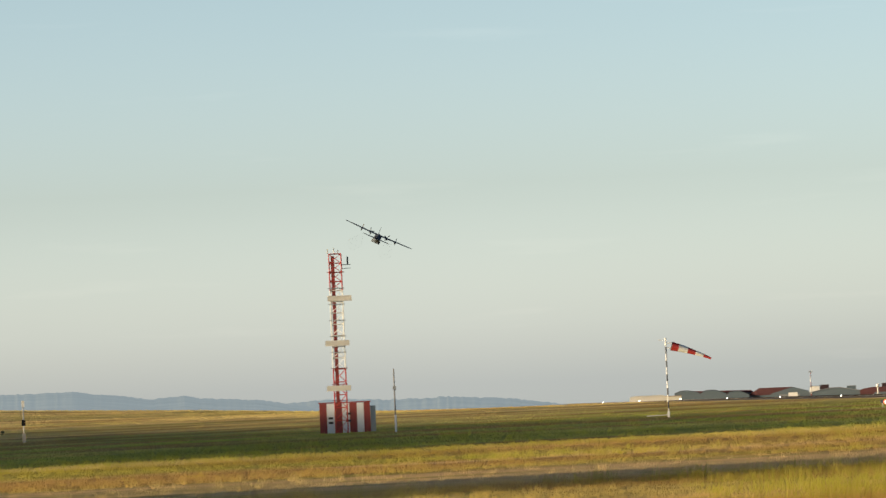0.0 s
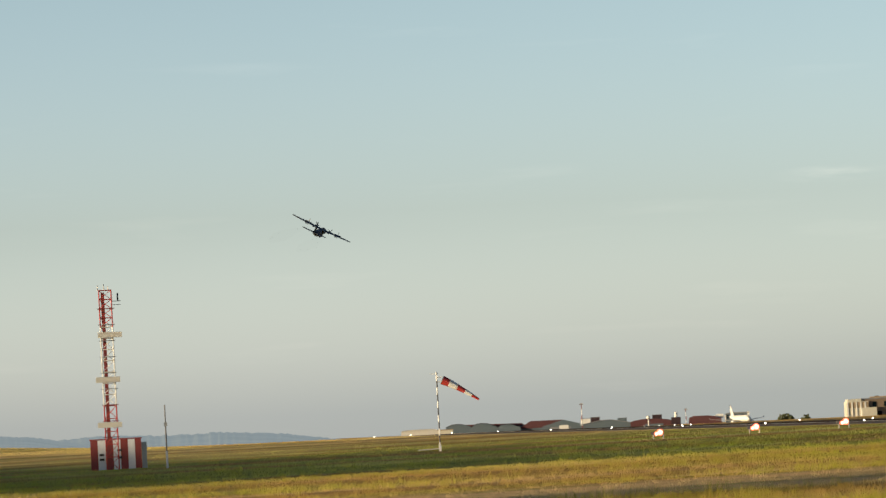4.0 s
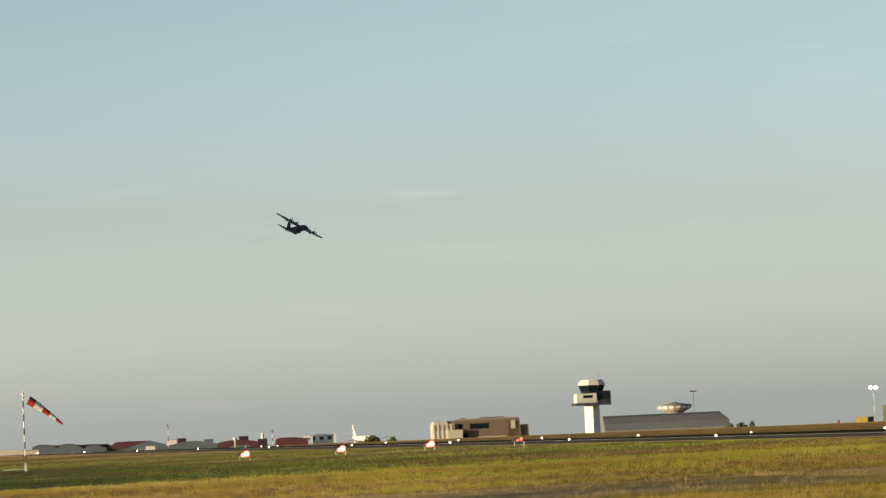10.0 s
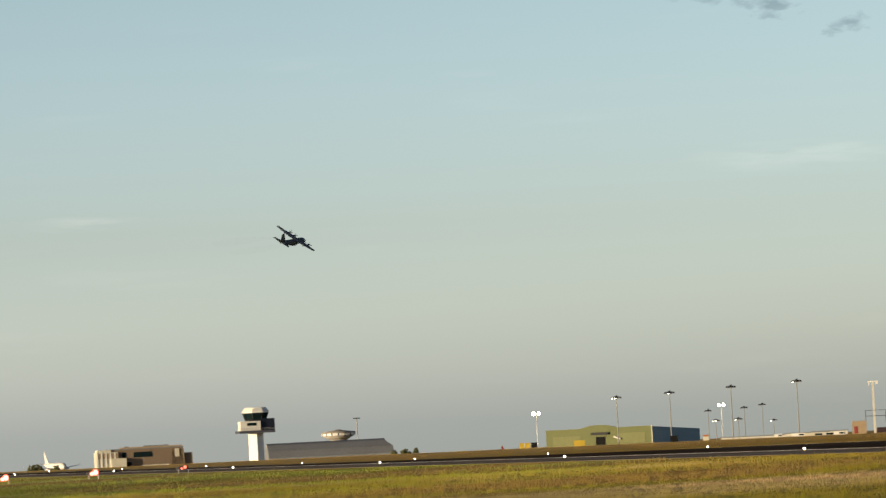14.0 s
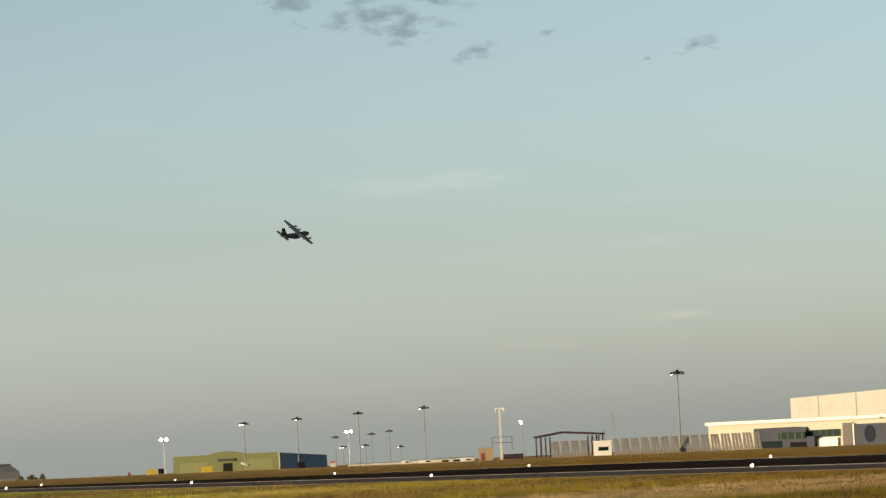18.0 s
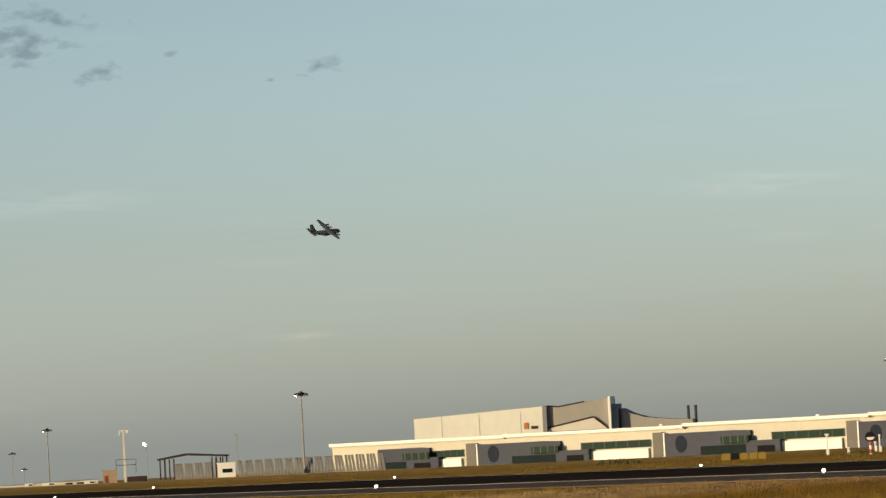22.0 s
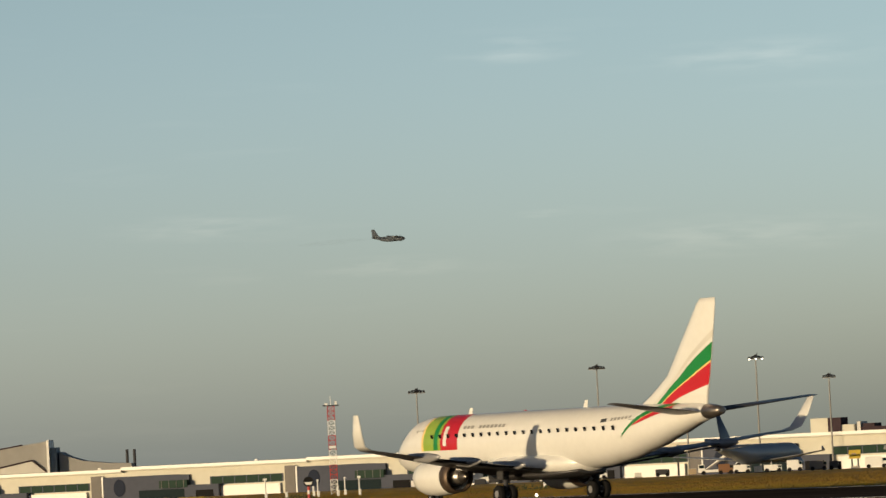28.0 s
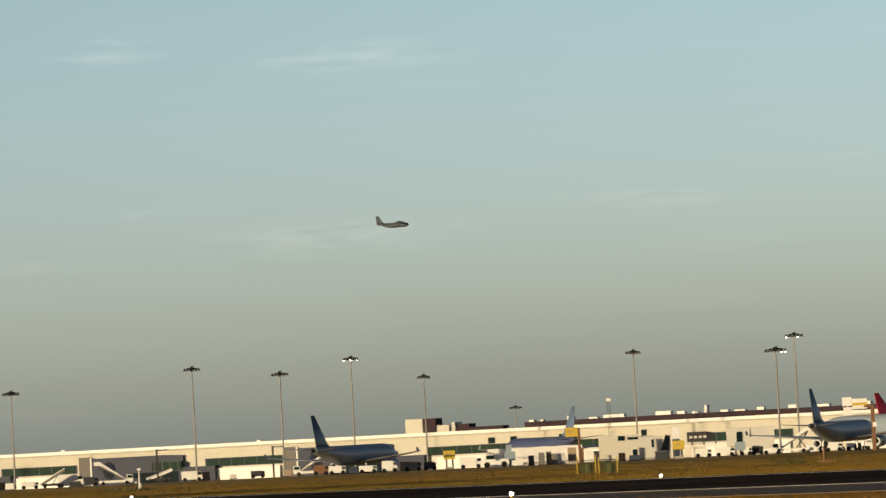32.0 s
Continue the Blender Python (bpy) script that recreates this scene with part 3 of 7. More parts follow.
    part("tower_frame", Shape().box(0, 0, -1, 6.0, 5.0, -8.6 - g + 1), DARK_ROOF, b)
    part("tank", Shape().tube((0, 0, -8.6 - g), (0, 0, -5.6 - g), 0.95, 0.95, 14).tube((0, 0, -5.6 - g), (0, 0, -4.9 - g), 0.95, 0.2, 14), WHITE, b)
    far_form("red_shed", "long dark red shed with a curved white end", "shed", 10.66, 3180, [
        ("wall", RED_ROOF, 0, 22, [(10.47, low), (10.85, low), (10.85, -10.6), (10.78, -8.9), (10.7, -8.3), (10.54, -8.2), (10.49, -9.2)]),
        ("gable_end", WHITE, 2, 23, [(10.74, -10.2), (10.872, -10.2), (10.872, -7.9), (10.83, -7.6), (10.8, -7.7)])])
    b, g = far_form("glazed_hall", "small blue glazed hall with a white frame", "building", 11.01, 3160, [
        ("wall", SHED_GREY, 0, 12, box(10.885, 11.15, low, -7.9)), ("roof", SLATE_ROOF, -0.3, 12.3, [(10.885, -7.9), (11.15, -7.9), (11.15, -7.2), (10.95, -7.0), (10.9, -7.5)]),
        ("post", WHITE, -0.3, 0.4, box(11.132, 11.158, -12.5, -6.9)), ("post", WHITE, -0.3, 0.4, box(10.885, 10.9, -12.5, -8.2))])
    for k in range(5):
        part("window", Shape().box(-5.6 + 2.5 * k, -0.1, -10.6 - g, 1.9, 0.2, 2.1), BLUE_BOX if k % 2 else GLASS_DARK, b)
    for az, r, top, w in ((9.306, 3330, 2.9, 0.34), (10.457, 3150, -3.4, 0.28)):
        b, g = site("radio_mast", "thin red and white radio mast behind the hangars", "mast", az, r, group="radio masts")
        n = 5
        for k in range(n):
            part("section", Shape().tube((0, 0, (top - g) * k / n), (0, 0, (top - g) * (k + 1) / n), w * (1 - 0.1 * k), w * (0.9 - 0.1 * k)), WHITE if k % 2 else DARK_RED, b)
        part("head", Shape().box(0, 0, top - g - 0.9, 2.6, 1.0, 0.4).box(0, 0, top - g - 0.2, 1.9, 0.8, 0.35), POLE_GREY, b)


def shrub(az, r, w, h, label="dark green shrub beside the airfield", clumps=60, rise=0.0):
    """Short stems under a ragged heap of small leaf clumps."""
    b, g = site("shrub", label, "shrub", az, r)
    rnd = random.Random(int(az * 100))
    stems, crown = Shape(), Shape()
    for k in range(3):
        stems.tube((w * 0.15 * (k - 1), 0, -0.4), (w * 0.25 * (k - 1), 0, h * 0.6), 0.05 * h, 0.02 * h, 5)
    for k in range(clumps):
        a, q = rnd.uniform(0, 6.28), rnd.random() ** 0.5
        x, y, z = w / 2 * q * math.cos(a), w / 3 * q * math.sin(a), h * rnd.uniform(0.15, 1.0) * (1 - 0.55 * q * q)
        s = h * rnd.uniform(0.10, 0.2)
        m = pose(x, y, z, rnd.uniform(0, 360), rnd.uniform(0, 360), 0)
        crown.add([m @ Vector(p) for p in ((-s, 0, 0), (s, 0, 0), (0, -s, 0), (0, s, 0), (0, 0, -s * 0.6), (0, 0, s))], [(0, 2, 5), (2, 1, 5), (1, 3, 5), (3, 0, 5), (2, 0, 4), (1, 2, 4), (3, 1, 4), (0, 3, 4)])
    part("stems", stems, BARK, b)
    part("crown", crown, LEAF, b)
    return b


def lattice(shape, w, z0, z1, panels, leg=0.06):
    """Four legs with rings and crossed braces between two heights."""
    c = [(-w / 2, -w / 2), (w / 2, -w / 2), (w / 2, w / 2), (-w / 2, w / 2)]
    for x, y in c:
        shape.tube((x, y, z0), (x, y, z1), leg, n=6)
    for k in range(panels):
        a, b = z0 + (z1 - z0) * k / panels, z0 + (z1 - z0) * (k + 1) / panels
        for (x0, y0), (x1, y1) in zip(c, c[1:] + c[:1]):
            shape.tube((x0, y0, a), (x1, y1, b), leg * 0.5, n=4)
            shape.tube((x0, y0, b), (x1, y1, b), leg * 0.7, n=4)
    return shape


def glide_path_station():
    b = thing("glide_path_mast", "red and white lattice antenna mast beside a striped hut", "antenna mast", 35.75, 499.0, ground(35.75, 499), -4.0)
    g = ground(35.75, 499)
    z = lambda v: v - g
    part("lower_section", lattice(Shape(), 1.18, 0.0, z(5.25), 5), RED, b, "red lattice section")
    part("middle_section", lattice(Shape(), 1.18, z(5.25), z(12.85), 7), WHITE, b, "white lattice section")
    part("upper_section", lattice(Shape(), 1.18, z(12.85), z(16.4), 4), RED, b, "red lattice section")
    part("cable_ladder", Shape().box(-0.25, 0, 0, 0.34, 0.16, z(16.2)), DARK_RED, b, "dark red cable ladder")
    for h, off in ((3.42, -0.1), (7.78, -0.08), (12.1, 0.3)):
        # Shaded fronts and sunlit left ends are painted in two whites.
        part("antenna_box", Shape().box(off, -0.95, z(h) - 0.28, 2.3, 0.5, 0.52), PALE, b, "white antenna box")
        part("box_end", Shape().box(off - 1.16, -0.95, z(h) - 0.26, 0.05, 0.5, 0.48), WHITE, b)
        part("bracket", Shape().box(off, -0.72, z(h) - 0.1, 0.9, 0.3, 0.2), STEEL, b)
    for k in range(9):
        part("platform_ring", Shape().box(0, 0, z(2.2 + 1.55 * k), 1.6, 1.6, 0.06), DARK_RED if k < 3 or k > 7 else STEEL, b)
    for xx, top in ((-0.7, 16.9), (-0.1, 17.0), (0.3, 16.8)):
        part("top_antenna", Shape().tube((xx, 0, z(16.4)), (xx, 0, z(top)), 0.045), STEEL, b)
    part("side_bracket", Shape().box(1.05, 0, z(15.3), 0.9, 0.08, 0.06).box(1.05, 0, z(14.95), 0.9, 0.08, 0.05).tube((1.2, 0, z(15.3)), (1.2, 0, z(16.1)), 0.08), DARK_STEEL, b)
    h = thing("equipment_hut", "equipment hut with dark red and white vertical stripes", "hut", 36.4, 503.2, ground(36.4, 503.2) - 0.15, -4.0)
    widths = [0.72, 0.75, 0.75, 0.72, 0.72, 0.68, 0.62]
    x = -2.48
    for k, w in enumerate(widths):
        part("wall_panel", Shape().box(x + w / 2, 1.5, 0, w - 0.02, 3.0, 3.05 - 0.03 * (k % 2)), HUT_WHITE if k % 2 else DARK_RED, h)
        x += w
    part("roof", Shape().box(0, 1.5, 3.06, 5.1, 3.2, 0.1), DARK_RED, h)
    part("side_cabinet", Shape().box(2.75, 1.0, 0, 0.5, 1.6, 2.7), STEEL, h, "grey side cabinet")
    for xx, zz in ((-1.4, 1.5), (-1.4, 1.05), (0.35, 1.9), (0.35, 1.2)):
        part("vent", Shape().box(xx, -0.04, zz, 0.45, 0.08, 0.22), DARK_STEEL, h)
    p = thing("monitor_pole", "thin grey monitor antenna pole standing in the grass", "pole", 39.3, 478.4, ground(39.3, 478.4), -4.0)
    part("pole", Shape().tube((0, 0, -0.2), (0, 0, 5.9), 0.075, 0.05, 10), GREY_WALL, p)
    part("lower_sleeve", Shape().tube((0, 0, 0), (0, 0, 1.6), 0.1, 0.1, 10), WHITE, p)
    part("joint", Shape().box(0, 0, 3.9, 0.3, 0.2, 0.35), STEEL, p)
    x, y = polar(0.585, 600)
    p = thing("marker_post", "white marker post with a small lamp head", "post", x, y, ground(x, y))
    part("pole", Shape().tube((0, 0, -0.2), (0, 0, 4.6), 0.06), STEEL, p)
    part("head", Shape().box(0, 0, 4.2, 0.32, 0.3, 0.7), WHITE, p)
    part("box", Shape().box(0, 0, 2.0, 0.45, 0.4, 0.7), BLACK, p)
    part("foot", Shape().box(0, 0, -0.1, 0.4, 0.4, 1.2), CONCRETE, p)


def build_windsock():
    b = thing("windsock", "red and white windsock on a striped pole", "windsock", 66.5, 490.5, ground(66.5, 490.5) + 0.18, -7.0)
    for k in range(11):
        part("pole_band", Shape().tube((0, 0, k * 0.656), (0, 0, (k + 1) * 0.656), 0.065, 0.065, 10), WHITE if k % 2 == 0 else DARK_STEEL, b)
    part("guy_wire", Shape().tube((-0.1, 0, 0.05), (-2.1, 0.4, 0.0), 0.05, 0.05, 6), PALE, b, "pale ground anchor bar")
    part("foot", Shape().box(0, 0, -0.4, 0.24, 0.24, 0.8), WHITE, b)
    part("lamp", Shape().tube((0, 0, 7.2), (0, 0, 7.4), 0.12, 0.08).box(-0.35, 0, 7.2, 0.7, 0.06, 0.05), WHITE, b)
    for zz in (6.45, 6.9):
        part("swivel_arm", Shape().tube((0, 0, zz), (0.55, 0, zz), 0.04), WHITE, b)
    s = part("sock", Shape().tube((0.0, 0, 0), (0.06, 0, 0), 0.42, 0.42, 20), STEEL, b, at=pose(0.5, 0, 6.62, 0, 15, 0))
    radii = [0.42, 0.38, 0.29, 0.22, 0.16, 0.1]
    ends = [0.03, 0.75, 1.65, 2.45, 3.2, 4.0]
    for k in range(5):
        n = 20
        rings = []
        for j in range(5):
            f = j / 4
            x, r = ends[k] + (ends[k + 1] - ends[k]) * f, radii[k] + (radii[k + 1] - radii[k]) * f
            sag = -0.02 * x * x
            rings.append([(x, r * (1 - 0.12 * x / 4) * math.cos(2 * math.pi * i / n), sag + r * (1 + 0.03 * math.sin(3 * i + x * 4)) * math.sin(2 * math.pi * i / n)) for i in range(n)])
        part("cloth_band", Shape().loft(rings, cap=False), RED if k % 2 == 0 else WHITE, s, smooth=True)
    return b, s


def runway_lights():
    stem = Shape().tube((0, 0, -0.1), (0, 0, 0.08), 0.05, 0.07, 8).mesh("stem", YELLOW)
    lens = Shape().loft([[(r * math.cos(2 * math.pi * i / 10), r * math.sin(2 * math.pi * i / 10), z) for i in range(10)] for r, z in ((0.05, 0.08), (0.085, 0.11), (0.085, 0.2), (0.04, 0.24))]).mesh("lens", EDGE_ON)
    for x in (123.0, 173.2):
        for k in range(17 if x < 150 else 14):
            y = 115.0 + 55.45 * k
            b = thing("runway_edge_light", "lit white runway edge light on a short stem", "runway light", x, y, ground(x, y) + 0.03, 0, "runway edge lights")
            part("stem", stem, YELLOW, b)
            part("lens", lens, EDGE_ON, b, "glowing white lens")
    for k in range(14):
        y = 934.0 + 16.4 * k
        b = thing("runway_edge_light", "lit white runway light near the far threshold", "runway light", 173.2, y, ground(173.2, y) + 0.03, 0, "runway edge lights")
        part("stem", stem, YELLOW, b)
        part("lens", lens, EDGE_ON, b, "glowing white lens")
    for k, x in enumerate((85.5, 94.7, 103.3, 112.0)):
        y = 478.0
        b = thing("approach_slope_light", "lit red approach slope light box in the grass" if k < 3 else "dim red approach slope light box in the grass", "airfield light", x, y, ground(x, y), 10, "approach slope lights")
        for xx in (-0.5, 0.5):
            part("leg", Shape().tube((xx, 0, -0.2), (xx, 0, 0.4), 0.05), STEEL, b)
        part("housing", Shape().box(0, 0.3, 0.4, 0.9, 0.9, 0.3), DARK_STEEL, b)
        # Discs as large as the lamps' glare; the lower left one is its smear.
        for xx, zz, rr in ((0.1, 0.62, 0.31), (-0.26, 0.5, 0.2)):
            part("lens", Shape().tube((xx, -0.25 + 0.03 * xx, zz), (xx, -0.15, zz), rr if k < 3 else rr * 0.45, n=14), RED_ON, b)
            if k < 3:
                part("lens_core", Shape().tube((xx, -0.3, zz), (xx, -0.2, zz), rr * 0.55, n=12), PINK_ON, b)


def brown_building():
    b, g = site("stone_building", "tan flat-roofed building with pale stepped front", "building", 12.73, 1900, 6)
    h = -0.3 - g
    part("main_wall", Shape().box(2.0, 7, -1, 27, 14, h - 0.3 + 1), SHADED_TAN, b)
    part("roof", Shape().box(2.0, 7, h - 0.3, 27.4, 14.4, 0.35), SLATE_ROOF, b)
    part("east_wing", Shape().box(17.0, 7, -1, 4.0, 12, h - 2.4 + 1), SHADED_TAN, b)
    part("stair_block", Shape().box(13.6, 5, -1, 4.4, 10, h - 0.9 + 1), TAN, b)
    part("parapet", Shape().box(3.6, 0.2, h + 0.05, 23, 0.4, 0.5), TAN, b)
    part("roof_plant", Shape().box(6.0, 6, h, 9, 4, 0.9), SLATE_ROOF, b)
    part("front_block", Shape().box(-12.6, 4, -1, 8.0, 10, h - 1.0 + 1), CREAM, b, "pale front block")
    part("upper_block", Shape().box(-13.6, 4, h - 1.0, 5.0, 9, 0.9), CREAM, b)
    for k in range(5):
        part("pier", Shape().box(-16.2 + 1.6 * k, -1.1, 0, 0.45, 0.3, h - 1.2), WHITE, b)
        part("window", Shape().box(-15.4 + 1.6 * k, -1.06, h * 0.55, 0.9, 0.12, h * 0.28), TAN, b)
    part("porch_wall", Shape().box(-8.4, -1.2, -1, 5.4, 2.0, h * 0.55 + 1), CREAM, b)
    part("door", Shape().box(-4.7, -0.1, 0, 2.0, 0.3, h * 0.34), BLACK, b)
    part("window_band", Shape().box(0.6, -0.06, h * 0.56, 6.8, 0.14, h * 0.26), GLASS_DARK, b)
    part("window_band", Shape().box(-9.8, -0.06, h * 0.58, 2.4, 0.14, h * 0.2), GLASS_DARK, b)
    part("window_band", Shape().box(-6.3, -0.06, h * 0.56, 1.4, 0.14, h * 0.26), GLASS_DARK, b)
    part("stair_tower", Shape().box(-5.0, 3, h, 1.4, 2.0, 0.8), DARK_ROOF, b)
    part("low_wall", Shape().box(5.0, -1.0, -1, 10, 0.4, h * 0.16 + 1), CREAM, b)
    part("bright_fin", Shape().box(13.2, -0.1, h * 0.5, 1.6, 0.3, h * 0.4), CREAM, b)


def control_tower():
    b, g = site("control_tower", "white control tower with a dark glazed cab", "control tower", 14.02, 2150, 10)
    z = lambda v: v - g
    part("shaft", Shape().box(0, 0, -1, 4.5, 4.5, z(3.2) + 1), WHITE, b, at=pose(0, 3, 0, 0, 0, 43))
    part("gallery_slab", Shape().box(-0.2, 3, z(3.1), 15.0, 11, 1.1), BAY_WALL, b)
    part("gallery_room", Shape().box(-2.9, 1.2, z(4.2), 8.4, 7, 3.9), WHITE, b, "white gallery room")
    part("gallery_window", Shape().box(-2.4, -2.34, z(6.2), 4.0, 0.2, 1.2), GLASS_DARK, b)
    # The tower's shaded side is put into this block's dark colour.
    part("dark_block", Shape().box(4.2, 3, z(3.4), 6.4, 9, 5.6), SIGN_BLUE, b, "annex block coloured dark for the tower's shaded side")
    part("neck", Shape().box(0.2, 3, z(8.0), 7.4, 7.4, 0.9), DARK_STEEL, b)
    n = 8
    oct_ = lambda r, zz: [(0.2 + r * math.cos(2 * math.pi * (i + 0.5) / n), 3 + r * math.sin(2 * math.pi * (i + 0.5) / n), zz) for i in range(n)]
    part("cab_glass", Shape().loft([oct_(4.5, z(8.6)), oct_(5.5, z(11.5))]), GLASS_DARK, b, "dark outward-sloping cab windows")
    for i in range(n):
        p, q = oct_(4.56, z(8.6))[i], oct_(5.56, z(11.5))[i]
        part("mullion", Shape().tube(p, q, 0.09, n=5), DARK_STEEL, b)
    part("cab_roof", Shape().loft([oct_(5.75, z(11.5)), oct_(5.8, z(12.0)), oct_(4.9, z(13.2)), oct_(4.6, z(13.7))]), WHITE, b, "white cab roof")
    part("roof_antenna", Shape().tube((3.4, 3, z(13.7)), (3.4, 3, z(15.6)), 0.08).tube((-2, 3, z(13.7)), (-2, 3, z(14.4)), 0.06), STEEL, b)
    part("railing", Shape().box(-0.2, -2.45, z(5.1), 15, 0.08, 0.08).box(-0.2, -2.45, z(4.6), 15, 0.08, 0.08), STEEL, b)
    h, g = site("arched_hall", "long grey hall with a curved sheet roof", "hangar", 14.82, 2350, 4)
    k = -2.15 - g
    prof = [(-0.5, -1), (-0.5, k * 0.25), (4, k * 0.6), (10, k * 0.9), (16, k), (24, k * 0.9), (32, k * 0.5), (32, -1)]
    part("shell", Shape().loft([[(x + (0 if z > k * 0.7 else (3.0 if x > 0 else 0)), y, z) for y, z in prof] for x in (-28, -10, 10, 26)]), SLATE_ROOF, h)
    for j in range(11):
        x = -26 + 5 * j
        part("rib", Shape().tube((x, -0.55, 0), (x, 4, k * 0.6 + 0.05), 0.12, n=4).tube((x, 4, k * 0.6 + 0.05), (x, 16, k + 0.05), 0.12, n=4), GREY_WALL, h)
    s, g = site("saucer_building", "round saucer-shaped building with a lit window ring", "building", 14.92, 2500)
    z2 = lambda v: v - g
    cir = lambda r, zz, n=28: [(r * math.cos(2 * math.pi * i / n), r * math.sin(2 * math.pi * i / n), zz) for i in range(n)]
    part("stem", Shape().loft([cir(3.6, -1), cir(3.6, z2(-2.6)), cir(4.6, z2(-2.0))]), CONCRETE, s, smooth=True)
    part("bowl", Shape().loft([cir(4.6, z2(-2.0)), cir(7.8, z2(-0.2))]), CONCRETE, s, smooth=True)
    part("roof", Shape().loft([cir(8.3, z2(1.2)), cir(8.0, z2(1.6)), cir(2.0, z2(2.4)), cir(1.0, z2(2.8))]), CONCRETE, s, smooth=True)
    part("window_ring", Shape().loft([cir(7.9, z2(-0.2)), cir(8.2, z2(1.2))]), GLASS_DARK, s)
    for i in range(16):
        a = 2 * math.pi * (i + 0.5) / 16
        part("panel", Shape().box(0, 0, 0, 0.1, 2.6, 1.2), WHITE, s, at=pose(8.1 * math.cos(a), 8.1 * math.sin(a), z2(-0.15), 0, 6, math.degrees(a)))
    p, g = site("lamp_post", "tall grey lamp post behind the arched hall", "lamp post", 15.13, 2400)
    part("pole", Shape().tube((0, 0, -1), (0, 0, 7.2 - g), 0.26, 0.2), POLE_GREY, p)
    part("head", Shape().box(0, 0, 7.3 - g, 3.2, 2.0, 0.5), DARK_STEEL, p)
    for az, r, w, h in ((15.525, 2350, 2.6, 2.6), (15.652, 2350, 5.2, 2.8), (15.766, 2350, 2.4, 2.7)):
        shrub(az, r, w, h + 1.2)
    shrub(11.55, 2900, 9, 6.0, "bare brown-green shrub beside the white aircraft")
    shrub(11.78, 2900, 5, 4.4)


def flood_mast(az, r, top, lit=(), heads=4, width=4.2, thick=0.3, label="tall grey apron floodlight mast"):
    """A tapered mast with a crown of floodlights; lit gives the heads that glow."""
    b, g = site("floodlight_mast", label + (" with lit lamps" if lit else ", lamps unlit"), "floodlight mast", az, r, 0, "apron floodlight masts")
    h = top - g
    part("pole", Shape().tube((0, 0, -0.5), (0, 0, h), thick * 0.9, thick * 0.5, 10), POLE_GREY, b)
    part("crown", Shape().tube((-width * 0.42, 0, h - 0.5), (width * 0.42, 0, h - 0.5), 0.09, n=6).tube((0, -1.4, h - 0.5), (0, 1.4, h - 0.5), 0.09, n=6), DARK_STEEL, b)
    for k in range(heads):
        x = (k - (heads - 1) / 2) * width / heads
        head = part("floodlight", Shape().box(x, -0.4 * (k % 2), h - 0.8, width / heads * 0.95, 1.1, 0.75, taper=0.45), DARK_STEEL, b)
        part("lens", Shape().box(x, -0.52 - 0.4 * (k % 2), h - 0.9, width / heads * 0.5, 0.55, 0.24), LAMP_ON if k in lit else STEEL, head)
    part("hood", Shape().tube((0, 0, h - 0.25), (0, 0, h + 0.12), width * 0.46, width * 0.2, 14).tube((0, 0, h + 0.12), (0, 0, h + 0.5), width * 0.11, width * 0.06, 8), DARK_STEEL, b)
    part("top_rod", Shape().tube((0.4, 0, h - 0.3), (0.4, 0, h + 0.9), 0.05, n=5), DARK_STEEL, b)
    part("winch_box", Shape().box(0, -thick, 0.6, 0.5, 0.35, 1.0), DARK_STEEL, b)
    return b


